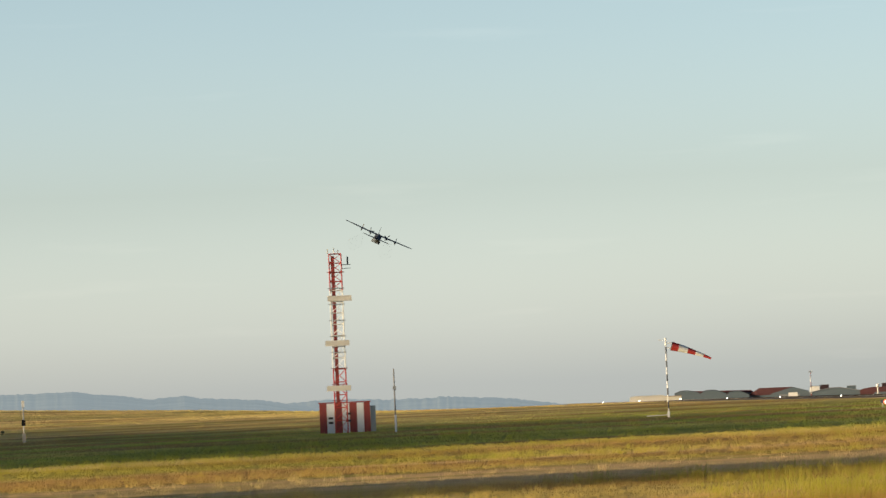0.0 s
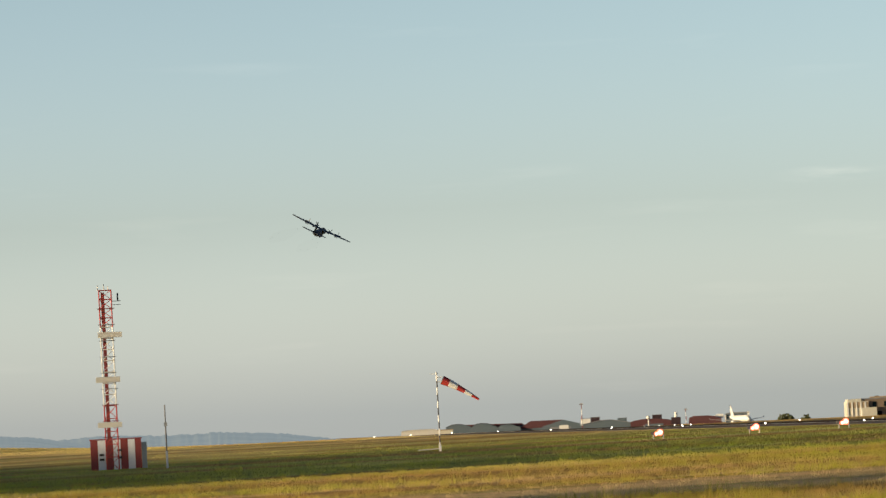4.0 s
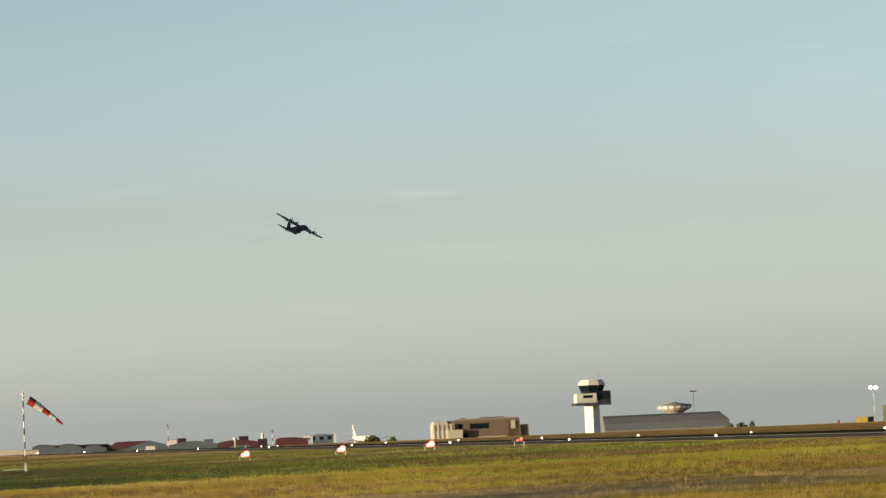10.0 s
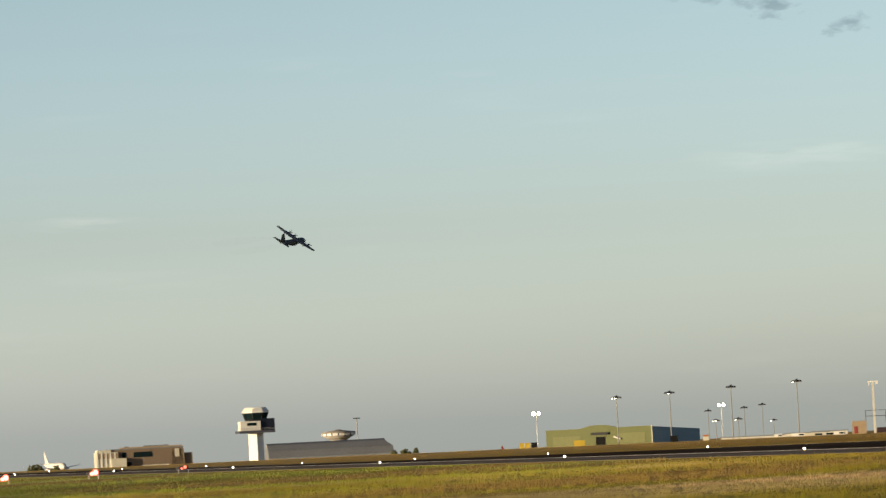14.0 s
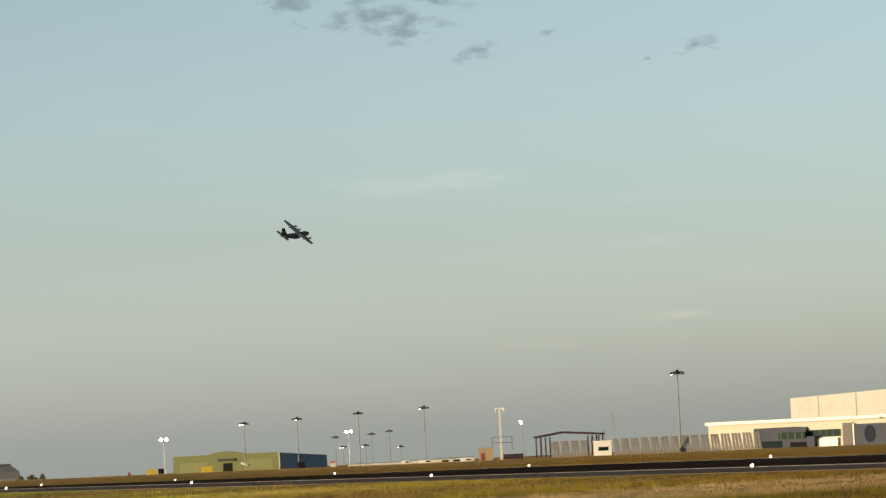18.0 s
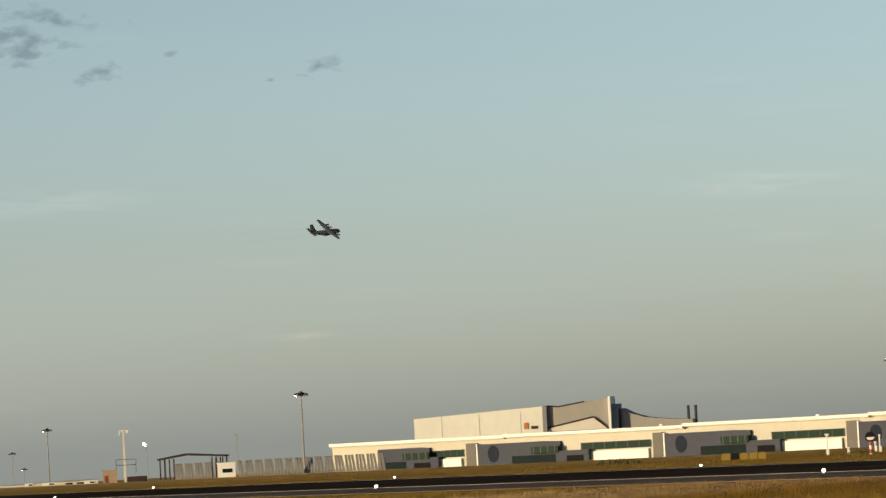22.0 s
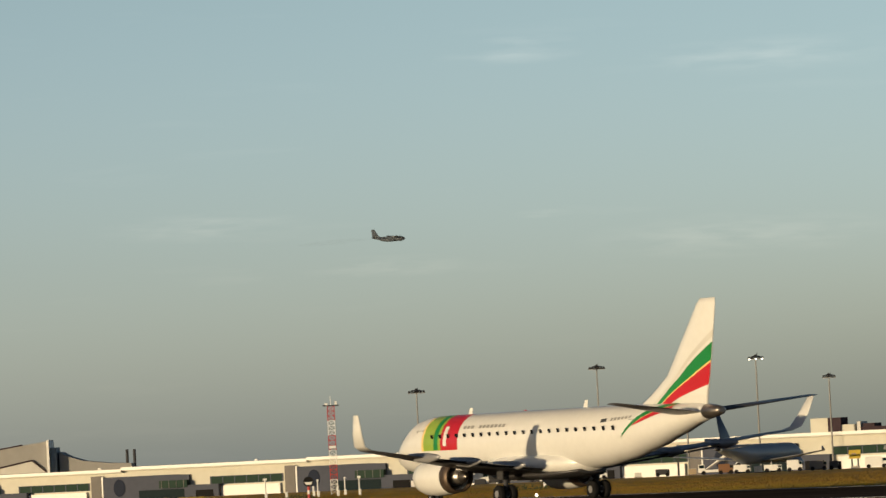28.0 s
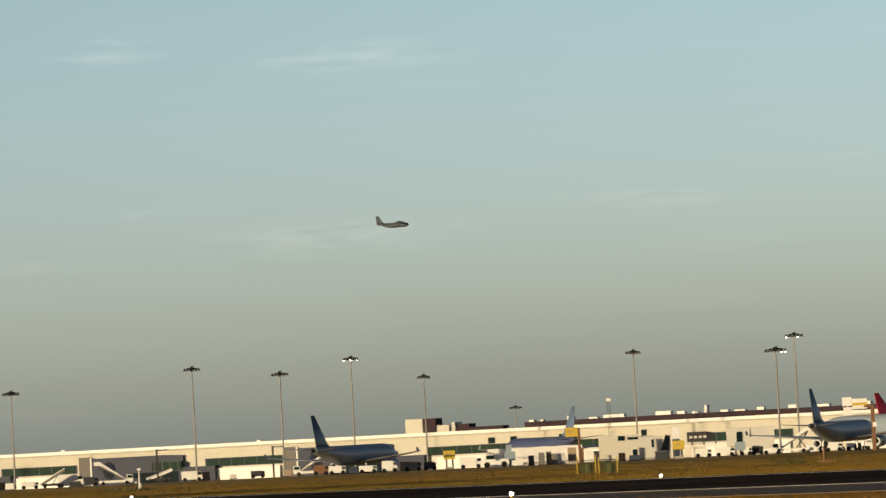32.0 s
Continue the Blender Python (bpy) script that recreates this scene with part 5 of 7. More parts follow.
def apron():
    flood_mast(30.343, 1350, 18.95, (), 6, 4.6)
    flood_mast(32.35, 1330, 22.6, (), 6, 4.4)
    flood_mast(33.32, 1320, 20.05, (), 6, 4.6)
    flood_mast(34.112, 1400, 24.25, (0, 2, 4), 5, 4.4)
    flood_mast(34.91, 1350, 17.75, (), 5, 3.6)
    flood_mast(35.912, 1800, 10.2, (), 5, 4.6)
    flood_mast(37.242, 1350, 21.3, (), 6, 4.2)
    flood_mast(38.818, 1200, 18.1, (4, 5), 6, 5.4)
    flood_mast(39.03, 1350, 23.5, (0, 3), 5, 5.0)
    # red and white lattice mast in the grass beyond the runway
    b, g = site("lattice_mast", "red and white lattice mast with a small platform", "mast", 29.385, 700)
    z0, z1 = 0.0, 9.8 - g
    for k in range(6):
        a, c = z0 + (z1 - z0) * k / 6, z0 + (z1 - z0) * (k + 1) / 6
        part("section", lattice(Shape(), 0.92, a, c, 3, 0.06), WHITE if k % 2 == 0 else RED, b)
    part("platform", Shape().box(0, 0, z1, 2.2, 1.6, 0.14), DARK_STEEL, b)
    part("top_instruments", Shape().box(-0.6, 0, z1 + 0.14, 0.4, 0.3, 0.25).box(0.7, 0, z1 + 0.14, 0.3, 0.3, 0.5).tube((0, 0, z1), (0, 0, z1 + 1.3), 0.03), WHITE, b)
    part("mid_box", Shape().box(0, -0.5, z1 * 0.52, 0.9, 0.4, 0.35), WHITE, b)
    for k, (az, r, h) in enumerate(((28.62, 560, 2.3), (29.2, 600, 2.0), (29.5, 640, 2.2), (29.15, 620, 1.2), (29.42, 610, 1.1), (28.85, 600, 0.6), (29.66, 600, 2.2), (31.71, 600, 2.4))):
        b, g = site("instrument_post", "white instrument post in the grass", "post", az, r, 0, "instrument posts")
        part("pole", Shape().tube((0, 0, -0.3), (0, 0, h), 0.09, 0.07, 8), WHITE, b)
        part("head", Shape().box(0, 0, h - 0.2, 0.42 if k in (0, 6, 7) else 0.24, 0.25, 0.22), WHITE, b)
        part("cabinet", Shape().box(0.05, 0.1, 0, 0.3, 0.3, 0.7), WHITE, b)
    b, g = site("round_marker", "striped post with a black and white round head", "sign", 29.1, 520)
    for k in range(4):
        part("post_band", Shape().tube((0, 0, k * 0.4 - 0.3), (0, 0, k * 0.4 + 0.1), 0.14, 0.14, 10), RED if k % 2 else WHITE, b)
    part("head", Shape().tube((0, -0.12, 1.75), (0, 0.12, 1.75), 0.52, n=20), BLACK, b)
    part("dish", Shape().prism([(-0.42, 1.72), (0.42, 1.72), (0.25, 1.45), (-0.25, 1.45)], -0.16, -0.12), WHITE, b)
    for k in range(5):
        b, g = site("barrier_block", "low yellow barrier block in the grass" if k != 1 else "low black barrier block in the grass", "barrier", 27.5 + 0.1 * k, 540, 0, "yellow barriers")
        part("block", Shape().box(0, 0.4, -0.05, 0.88, 0.8, 0.75, taper=0.9), BLACK if k == 1 else DULL_YELLOW, b)
        part("handle", Shape().box(0, 0.4, 0.7, 0.3, 0.1, 0.1), DARK_STEEL, b)
    # runway guard box on the near side
    x, y = polar(32.3, 185)
    b = thing("guard_box", "grey metal runway equipment box with dark slots", "cabinet", x, y, ground(x, y), -31)
    part("body", Shape().box(0, 0.3, -0.1, 0.62, 0.5, 0.75), STEEL, b)
    part("lid", Shape().box(0, 0.3, 0.65, 0.74, 0.6, 0.05), STEEL, b)
    for xx in (-0.02, 0.18):
        part("slot", Shape().box(xx, 0.03, 0.1, 0.09, 0.04, 0.4), BLACK, b)
    # wire cages with yellow posts
    for k in range(2):
        b, g = site("wire_cage", "green wire mesh cage with yellow posts in the grass", "cage", 36.66 + 0.24 * k, 420, 0, "wire cages")
        for xx in (-0.75, 0.75):
            part("post", Shape().box(xx, 0, -0.2, 0.08, 0.08, 1.5 if k else 1.7), YELLOW, b)
        for j in range(7):
            part("wire", Shape().tube((-0.75, 0.02, 0.12 + 0.16 * j), (0.75, 0.02, 0.12 + 0.16 * j), 0.022, n=4), LEAF, b)
        for j in range(9):
            part("upright", Shape().tube((-0.68 + 0.17 * j, 0.04, 0), (-0.68 + 0.17 * j, 0.04, 1.15), 0.022, n=4), LEAF, b)
        part("drum", Shape().tube((0.1, 0.4, 0), (0.1, 0.4, 0.8), 0.4, n=14), LEAF, b)
    # vehicles and gear along the apron
    stairs_truck(31.45, 1090, -1)
    stairs_truck(33.62, 1035, 1)
    stairs_truck(38.93, 1000, 1)
    belt_loader(30.75, 1085, 1, 5.4, 3.7, GREY_WALL)
    belt_loader(31.93, 1085, 1, 5.6, 2.6, WHITE)
    for az, r, w, h, m, lab in ((30.5, 1110, 4.0, 1.6, WHITE, "low white service car parked on the apron"), (30.95, 1090, 5.6, 2.6, WHITE, "white rounded catering truck on the apron"), (31.15, 1120, 4.5, 2.0, DARK_STEEL, "dark tow tractor parked on the apron"),
                                (32.29, 1080, 4.5, 2.1, WHITE, "white service van parked on the apron"), (33.02, 1060, 3.0, 1.5, DARK_STEEL, "dark baggage tractor on the apron"), (33.72, 1012, 3.0, 2.0, BROWN_CRATE, "brown baggage tractor on the apron"), (33.9, 1010, 3.4, 1.7, WHITE, "white service van under the parked jet"),
                                (34.24, 1003, 3.6, 1.5, WHITE, "white service van under the parked jet"), (34.48, 980, 3.0, 2.2, WHITE, "white tow truck before the parked jet"), (34.74, 985, 3.4, 1.9, GREY_WALL, "grey service van under the parked jet"), (34.93, 990, 2.4, 1.7, DARK_STEEL, "dark tow tractor parked on the apron"),
                                (35.38, 985, 4.4, 2.2, WHITE, "white service van parked on the apron"), (37.96, 1000, 3.3, 1.7, WHITE, "white rounded tank truck on the apron"), (38.2, 1000, 3.9, 1.8, WHITE, "white service van parked on the apron"),
                                (38.43, 998, 2.3, 1.6, WHITE, "white service van parked on the apron"), (38.56, 1000, 2.3, 1.8, DARK_STEEL, "dark tow tractor parked on the apron"), (39.4, 985, 3.3, 1.7, WHITE, "white baggage truck on the apron"),
                                (39.62, 990, 3.0, 1.7, WHITE, "white baggage truck on the apron"), (39.83, 985, 2.6, 1.8, WHITE, "white baggage truck on the apron"), (38.72, 985, 3.6, 1.2, WHITE, "low white service car parked on the apron")):
        van(az, r, w, h, m, lab, "service_van" if "van" in lab or "car" in lab else "service_truck")
    # a white tow tractor with an open rear deck
    b, g = site("tow_tractor", "white tow tractor with a windowed cab on the apron", "tractor", 35.66, 985, 0, "apron vehicles")
    part("deck", Shape().box(0, 0, 0.5, 5.2, 2.2, 0.8), WHITE, b)
    part("cab", Shape().box(-1.2, 0, 1.3, 2.2, 2.0, 1.2, taper=0.88), WHITE, b)
    part("window", Shape().box(-1.0, -0.98, 1.6, 1.5, 0.1, 0.75), GLASS_DARK, b)
    part("bonnet", Shape().box(1.6, 0, 1.3, 1.8, 1.9, 0.3, taper=0.8), WHITE, b)
    for x in (-1.7, 1.6):
        for y in (-1.0, 1.0):
            part("wheel", Shape().tube((x, y - 0.2, 0.55), (x, y + 0.2, 0.55), 0.55, n=12), BLACK, b)
    for az, r, w, h, m, lab in ((35.9, 1000, 2.1, 1.6, WHITE, "white cargo container on a low dolly"), (36.055, 1000, 1.1, 1.9, DARK_STEEL, "dark cargo crate standing on the apron"), (36.17, 1010, 1.2, 2.4, GREY_WALL, "grey cargo container on a low dolly"),
                                (36.25, 1012, 1.0, 2.5, TAN, "tan cargo crate standing on the apron"), (36.31, 1010, 1.1, 2.1, GREY_WALL, "grey cargo container on a low dolly"), (36.385, 1005, 1.6, 2.1, PALE, "pale cargo crate standing on the apron"), (36.51, 1015, 1.7, 3.1, TAN, "tall tan cargo crate standing on the apron"),
                                (36.615, 1015, 0.9, 3.0, BROWN_CRATE, "tall brown cargo crate standing on the apron"), (36.70, 1000, 1.6, 2.3, WHITE, "white cabinet standing on the apron"), (36.78, 1005, 1.1, 2.2, DARK_STEEL, "dark cargo crate standing on the apron"), (36.9, 1010, 1.5, 1.2, PALE, "pale cargo crate standing on the apron"),
                                (37.06, 1010, 1.3, 1.6, BROWN_CRATE, "brown cargo crate standing on the apron"), (37.2, 1015, 2.2, 1.0, WHITE, "white cargo container on a low dolly"), (37.5, 1010, 2.6, 1.6, DARK_STEEL, "dark cargo crate standing on the apron"), (33.35, 1060, 1.6, 1.3, TAN, "tan cargo crate standing on the apron"),
                                (32.75, 1065, 1.4, 0.9, PALE, "pale cargo crate standing on the apron"), (34.08, 1015, 1.6, 1.3, WHITE, "white cargo container on a low dolly"), (38.3, 1005, 1.1, 1.9, TAN, "tan cargo crate standing on the apron"), (39.15, 1000, 2.0, 1.5, WHITE, "white cargo container on a low dolly"),
                                (30.28, 1090, 1.8, 1.4, WHITE, "white cargo container on a low dolly"), (31.65, 1090, 1.4, 1.3, WHITE, "white cargo container on a low dolly"), (31.0, 1075, 2.4, 1.1, DARK_STEEL, "dark cargo crate standing on the apron")):
        crate(az, r, w, h, m, lab)
    for az, r, top, post in ((35.15, 1020, -0.8, DARK_STEEL), (36.515, 960, 2.5, BROWN_CRATE), (37.69, 1000, -1.1, DARK_STEEL)):
        b, g = site("stand_sign", "yellow aircraft stand sign on two posts", "sign", az, r, 0, "stand signs")
        for x in (-0.6, 0.6) if r > 960 else (1.35,):
            part("post", Shape().tube((x, 0, -0.3), (x, 0, top - g - 0.1), 0.16 if r > 960 else 0.24, n=8), post, b)
        part("board", Shape().box(0, -0.2, top - g - 1.7, 2.3, 0.2, 1.7), YELLOW, b, "yellow sign board")
        part("lettering_bar", Shape().box(-0.2, -0.32, top - g - 0.9, 0.9, 0.04, 0.28), TAN, b)
        part("footing", Shape().box(0, 0, 0, 1.8, 0.8, 0.5), CONCRETE, b)
    b, g = site("marshalling_board", "blue-grey guidance board on a post", "sign", 35.82, 995)
    part("post", Shape().tube((0, 0, -0.3), (0, 0, 3.9), 0.15, n=8), DARK_STEEL, b)
    part("board", Shape().box(0, -0.2, 1.2, 2.1, 0.25, 1.7), BLUE_WALL, b)
    part("upper_board", Shape().box(-0.15, -0.2, 3.0, 1.1, 0.25, 1.2), BLUE_WALL, b)
    b, g = site("marshalling_board", "blue-grey guidance board on a post", "sign", 38.37, 990)
    part("post", Shape().tube((0, 0, -0.3), (0, 0, 2.7), 0.15, n=8), DARK_STEEL, b)
    part("board", Shape().box(0, -0.2, 1.1, 2.0, 0.25, 1.6), BLUE_WALL, b)
    # blast fence and low blocks before the pier
    b, g = site("blast_fence", "long white blast fence panels on the apron", "fence", 36.23, 1045)
    for k in range(-2, 6):
        part("panel", Shape().box(-6.0 + 2.4 * k, 0, -0.3, 2.38, 0.4, 4.0 - 0.06 * (k % 2)), WHITE, b)
        part("stay", Shape().tube((-6.0 + 2.4 * k, 0.3, 3.2), (-6.0 + 2.4 * k, 2.6, 0), 0.12, n=6), STEEL, b)
    block("gate_house", "pale cream gate house on the apron", 37.03, 1040, 8.0, 5.05, CREAM, ((0.6, 4.1, 1.4, 0.9), (2.9, 4.2, 2.2, 0.5), (3.2, 1.0, 0.9, 1.2)))
    block("gate_house", "pale grey gate house with a dark lean-to", 37.385, 1060, 5.0, 4.6, PALE, ((0.4, 2.5, 0.5, 1.6),))
    b, g = site("dark_awning", "dark slanted awning beside the gate house", "awning", 37.52, 1050)
    part("cloth", Shape().prism([(-1.6, 0), (1.2, 0), (1.4, 4.6), (0.6, 5.0), (-0.2, 2.6)], -1.0, 1.0), DARK_STEEL, b)
    part("pole", Shape().tube((1.45, 0, -0.3), (1.45, 0, 5.0), 0.1, n=6), STEEL, b)
    block("gate_house", "pale stone gate house on the apron", 38.49, 1045, 9.7, 5.5, PALE, ((-2.2, 1.6, 1.2, 3.2), (0.0, 3.6, 0.12, 1.7)))
    block("lift_tower", "narrow white lift tower before the pier", 37.666, 1062, 1.5, 6.5, WHITE, ())
    b, g = site("loading_bridge", "dark passenger loading bridge on white columns", "loading bridge", 37.93, 1050)
    part("cabin", Shape().loft([[(x, y, z) for y, z in ((0.3, 3.2), (2.9, 3.2), (2.9, 5.2), (0.3, 5.2))] for x in (-2.6, 1.2)] + [[(2.9, 0.8, 3.9), (2.9, 2.4, 3.9), (2.9, 2.4, 4.9), (2.9, 0.8, 4.9)]]), DARK_STEEL, b)
    for k in range(4):
        part("cabin_pane", Shape().box(-1.8 + 0.95 * k, 0.26, 3.9, 0.6, 0.06, 0.5), PALE, b)
    part("deck", Shape().box(1.0, 1.6, 2.2, 10.5, 2.6, 0.35), WHITE, b)
    for x in (-3.8, -1.6, 0.8, 3.2, 5.6):
        part("column", Shape().box(x, 1.5, -0.3, 0.4, 0.4, 2.5), WHITE, b)
        part("strut", Shape().box(x, 1.5, 2.55, 0.3, 0.3, 0.7), DARK_STEEL, b)
    part("rail", Shape().tube((-4.2, 0.3, 3.0), (6.2, 0.3, 3.0), 0.06, n=6), STEEL, b)
    # thin posts with an arm
    for az, h in ((31.918, 7.0), (33.2, 6.5)):
        b, g = site("arm_post", "thin dark post with a short arm on the apron", "post", az, 1080, 0, "arm posts")
        part("post", Shape().box(0, 0, -0.3, 0.42, 0.42, h + 0.3), DARK_STEEL, b)
        part("arm", Shape().box(1.2, 0, h - 0.3, 2.2, 0.2, 0.2), DARK_STEEL, b)
    b, g = site("brown_post", "tall brown steel post with a side arm", "post", 39.85, 925)
    part("post", Shape().box(0, 0, -0.3, 0.7, 0.6, 8.4), BROWN_CRATE, b)
    part("arm", Shape().box(-0.9, 0, 7.7, 1.2, 0.4, 0.4), BROWN_CRATE, b)
    part("lamp_box", Shape().box(0.25, -0.5, 4.2, 0.7, 0.4, 0.8), WHITE, b)
    b, g = site("signal_post", "orange-brown signal post in the dry grass", "post", 39.29, 430)
    part("post", Shape().tube((0, 0, -0.2), (0, 0, 1.3), 0.12, 0.1, 8), BROWN_CRATE, b)
    part("base_plate", Shape().box(0.1, 0, -0.05, 1.2, 0.5, 0.2), BROWN_CRATE, b)
    b, g = site("stand_number_sign", "white and yellow stand number panels on a tall post", "sign", 39.577, 1150)
    part("post", Shape().box(0, 0.3, -0.3, 0.5, 0.5, 11.6), STEEL, b)
    part("panel", Shape().box(-0.1, -0.1, 9.7, 2.1, 0.3, 1.9), WHITE, b)
    part("panel", Shape().box(0.05, -0.1, 7.3, 2.0, 0.3, 2.1), WHITE, b)
    part("side_panel", Shape().box(2.7, -0.1, 8.9, 3.3, 0.3, 2.3), WHITE, b)
    part("yellow_band", Shape().box(2.7, -0.28, 9.7, 3.3, 0.05, 0.6), YELLOW, b)
    b, g = site("antenna_mast", "thin lattice antenna mast behind the pier", "mast", 36.942, 1420)
    part("lattice", lattice(Shape(), 0.7, 0, 16.6, 12, 0.05), DARK_STEEL, b)
    part("antenna", Shape().box(0, 0, 16.6, 1.2, 0.4, 0.9), WHITE, b)


def block(name, label, az, r, w, h, wall, openings):
    """A low flat-roofed block: wall, roof slab, plinth and its openings (x, sill, width, height)."""
    b, g = site(name, label, "building", az, r)
    part("wall", Shape().box(0, 3, -0.5, w, 6, h + 0.5), wall, b)
    part("roof", Shape().box(0, 3, h, w + 0.3, 6.3, 0.18), PALE, b)
    part("plinth", Shape().box(0, -0.06, -0.3, w, 0.12, 0.7), CONCRETE, b)
    for x, z, ww, hh in openings:
        part("opening", Shape().box(x, -0.05, z, ww, 0.1, hh), GLASS_DARK, b)


def belt_loader(az, r, flip, length, h, m):
    b, g = site("belt_loader", "belt loader with a raised conveyor on the apron", "belt loader", az, r, 0, "belt loaders")
    part("chassis", Shape().box(0, 0, 0.45, length * 0.8, 1.8, 0.5), DARK_STEEL, b)
    part("conveyor", Shape().prism([(-flip * length / 2, 0.8), (-flip * length / 2 + flip * 0.9, 0.7), (flip * length / 2, h - 0.3), (flip * length / 2, h + 0.2)], -0.8, 0.8), m, b)
    part("side_rail", Shape().tube((-flip * length / 2, -0.85, 1.0), (flip * length / 2, -0.85, h + 0.3), 0.09, n=6), WHITE, b)
    part("ram", Shape().tube((0, 0, 0.8), (flip * length * 0.25, 0, h * 0.72), 0.12, n=6), STEEL, b)
    for x in (-length * 0.28, length * 0.28):
        for y in (-0.8, 0.8):
            part("wheel", Shape().tube((x, y - 0.12, 0.4), (x, y + 0.12, 0.4), 0.4, n=12), BLACK, b)


far_left()
glide_path_station()
windsock, sock = build_windsock()
runway_lights()
brown_building()
control_tower()
middle()
terminal()
apron()
for az, r, w, h in ((0.1, 760, 7, 1.7), (26.3, 560, 5, 0.8), (29.0, 560, 3, 0.5), (31.6, 520, 5, 0.6), (38.9, 430, 3, 0.5)):
    shrub(az, r, w, h, "low dark scrub in the dry grass", 90)


# ---- unseen trees added to shade the meadow, and the grass ----
def tree(seed, h):
    """A broad tree: tapered trunk, limbs and a ragged crown of small leaf clumps."""
    rnd = random.Random(seed)
    b = thing("tree", "unseen leafy tree added to shade the meadow", "tree", 0, 0, 0, 0, "trees along the airfield edge")
    trunk, crown = Shape(), Shape()
    trunk.tube((0, 0, -0.5), (0.2, 0, h * 0.45), h * 0.025, h * 0.016, 8)
    tips = []
    for k in range(7):
        a, z0 = k * 0.9 + rnd.uniform(-0.3, 0.3), h * rnd.uniform(0.25, 0.45)
        e = Vector((h * 0.2 * math.cos(a), h * 0.2 * math.sin(a), h * rnd.uniform(0.5, 0.85)))
        trunk.tube((0.1, 0, z0), e, h * 0.01, h * 0.004, 5)
        tips.append(e)
    tips.append(Vector((0, 0, h * 0.9)))
    for k in range(1500):
        t = rnd.choice(tips)
        d = Vector((rnd.gauss(0, 1), rnd.gauss(0, 1), rnd.gauss(0, 0.8))) * h * 0.085
        s = h * rnd.uniform(0.026, 0.055)
        m = Matrix.Translation(t + d) @ Euler((rnd.uniform(0, 6), rnd.uniform(0, 6), 0)).to_matrix().to_4x4()
        crown.add([m @ Vector(p) for p in ((-s, 0, 0), (s, 0, 0), (0, -s, 0), (0, s, 0), (0, 0, -s * 0.6), (0, 0, s))], [(0, 2, 5), (2, 1, 5), (1, 3, 5), (3, 0, 5), (2, 0, 4), (1, 2, 4), (3, 1, 4), (0, 3, 4)])
    part("trunk", trunk, BARK, b)
    part("crown", crown, LEAF, b)
    b["tall"] = h
    return b


def shade_trees():
    rnd = random.Random(12)
    kinds = [tree(k, h) for k, h in ((1, 14.0), (2, 16.5), (3, 19.0))]
    spots = []
    # Rows added out of view; heights set by where their shadows should end.
    for k in range(64):
        y0 = 290 + 8.4 * k
        tip = float(np.interp(y0, (385, 455, 520, 618, 703, 824), (86, 67, 54, 41, 21, -6)))
        for x in (-150, -172):
            spots.append((x + rnd.uniform(-7, 7), y0 + rnd.uniform(-4, 4), (tip - x) / 13.9))
    spots += [(-150 + rnd.uniform(-8, 8), 142 + 4 * k + rnd.uniform(-1.5, 1.5), 15.5 - (k % 2)) for k in range(6)]
    spots += [(-178 + rnd.uniform(-8, 8), 136 + 5 * k + rnd.uniform(-1.5, 1.5), 17.0 - (k % 3)) for k in range(5)]
    for k, (x, y, h) in enumerate(spots):
        kind = kinds[k % 3]
        m = pose(x, y, ground(x, y), 0, 0, rnd.uniform(0, 360)) @ Matrix.Scale(h / kind["tall"] * rnd.uniform(0.88, 1.02), 4)
        if k < 3:
            kind.matrix_basis = m
        else:
            ob = copy_thing(kind, m)
            ob.matrix_basis = m


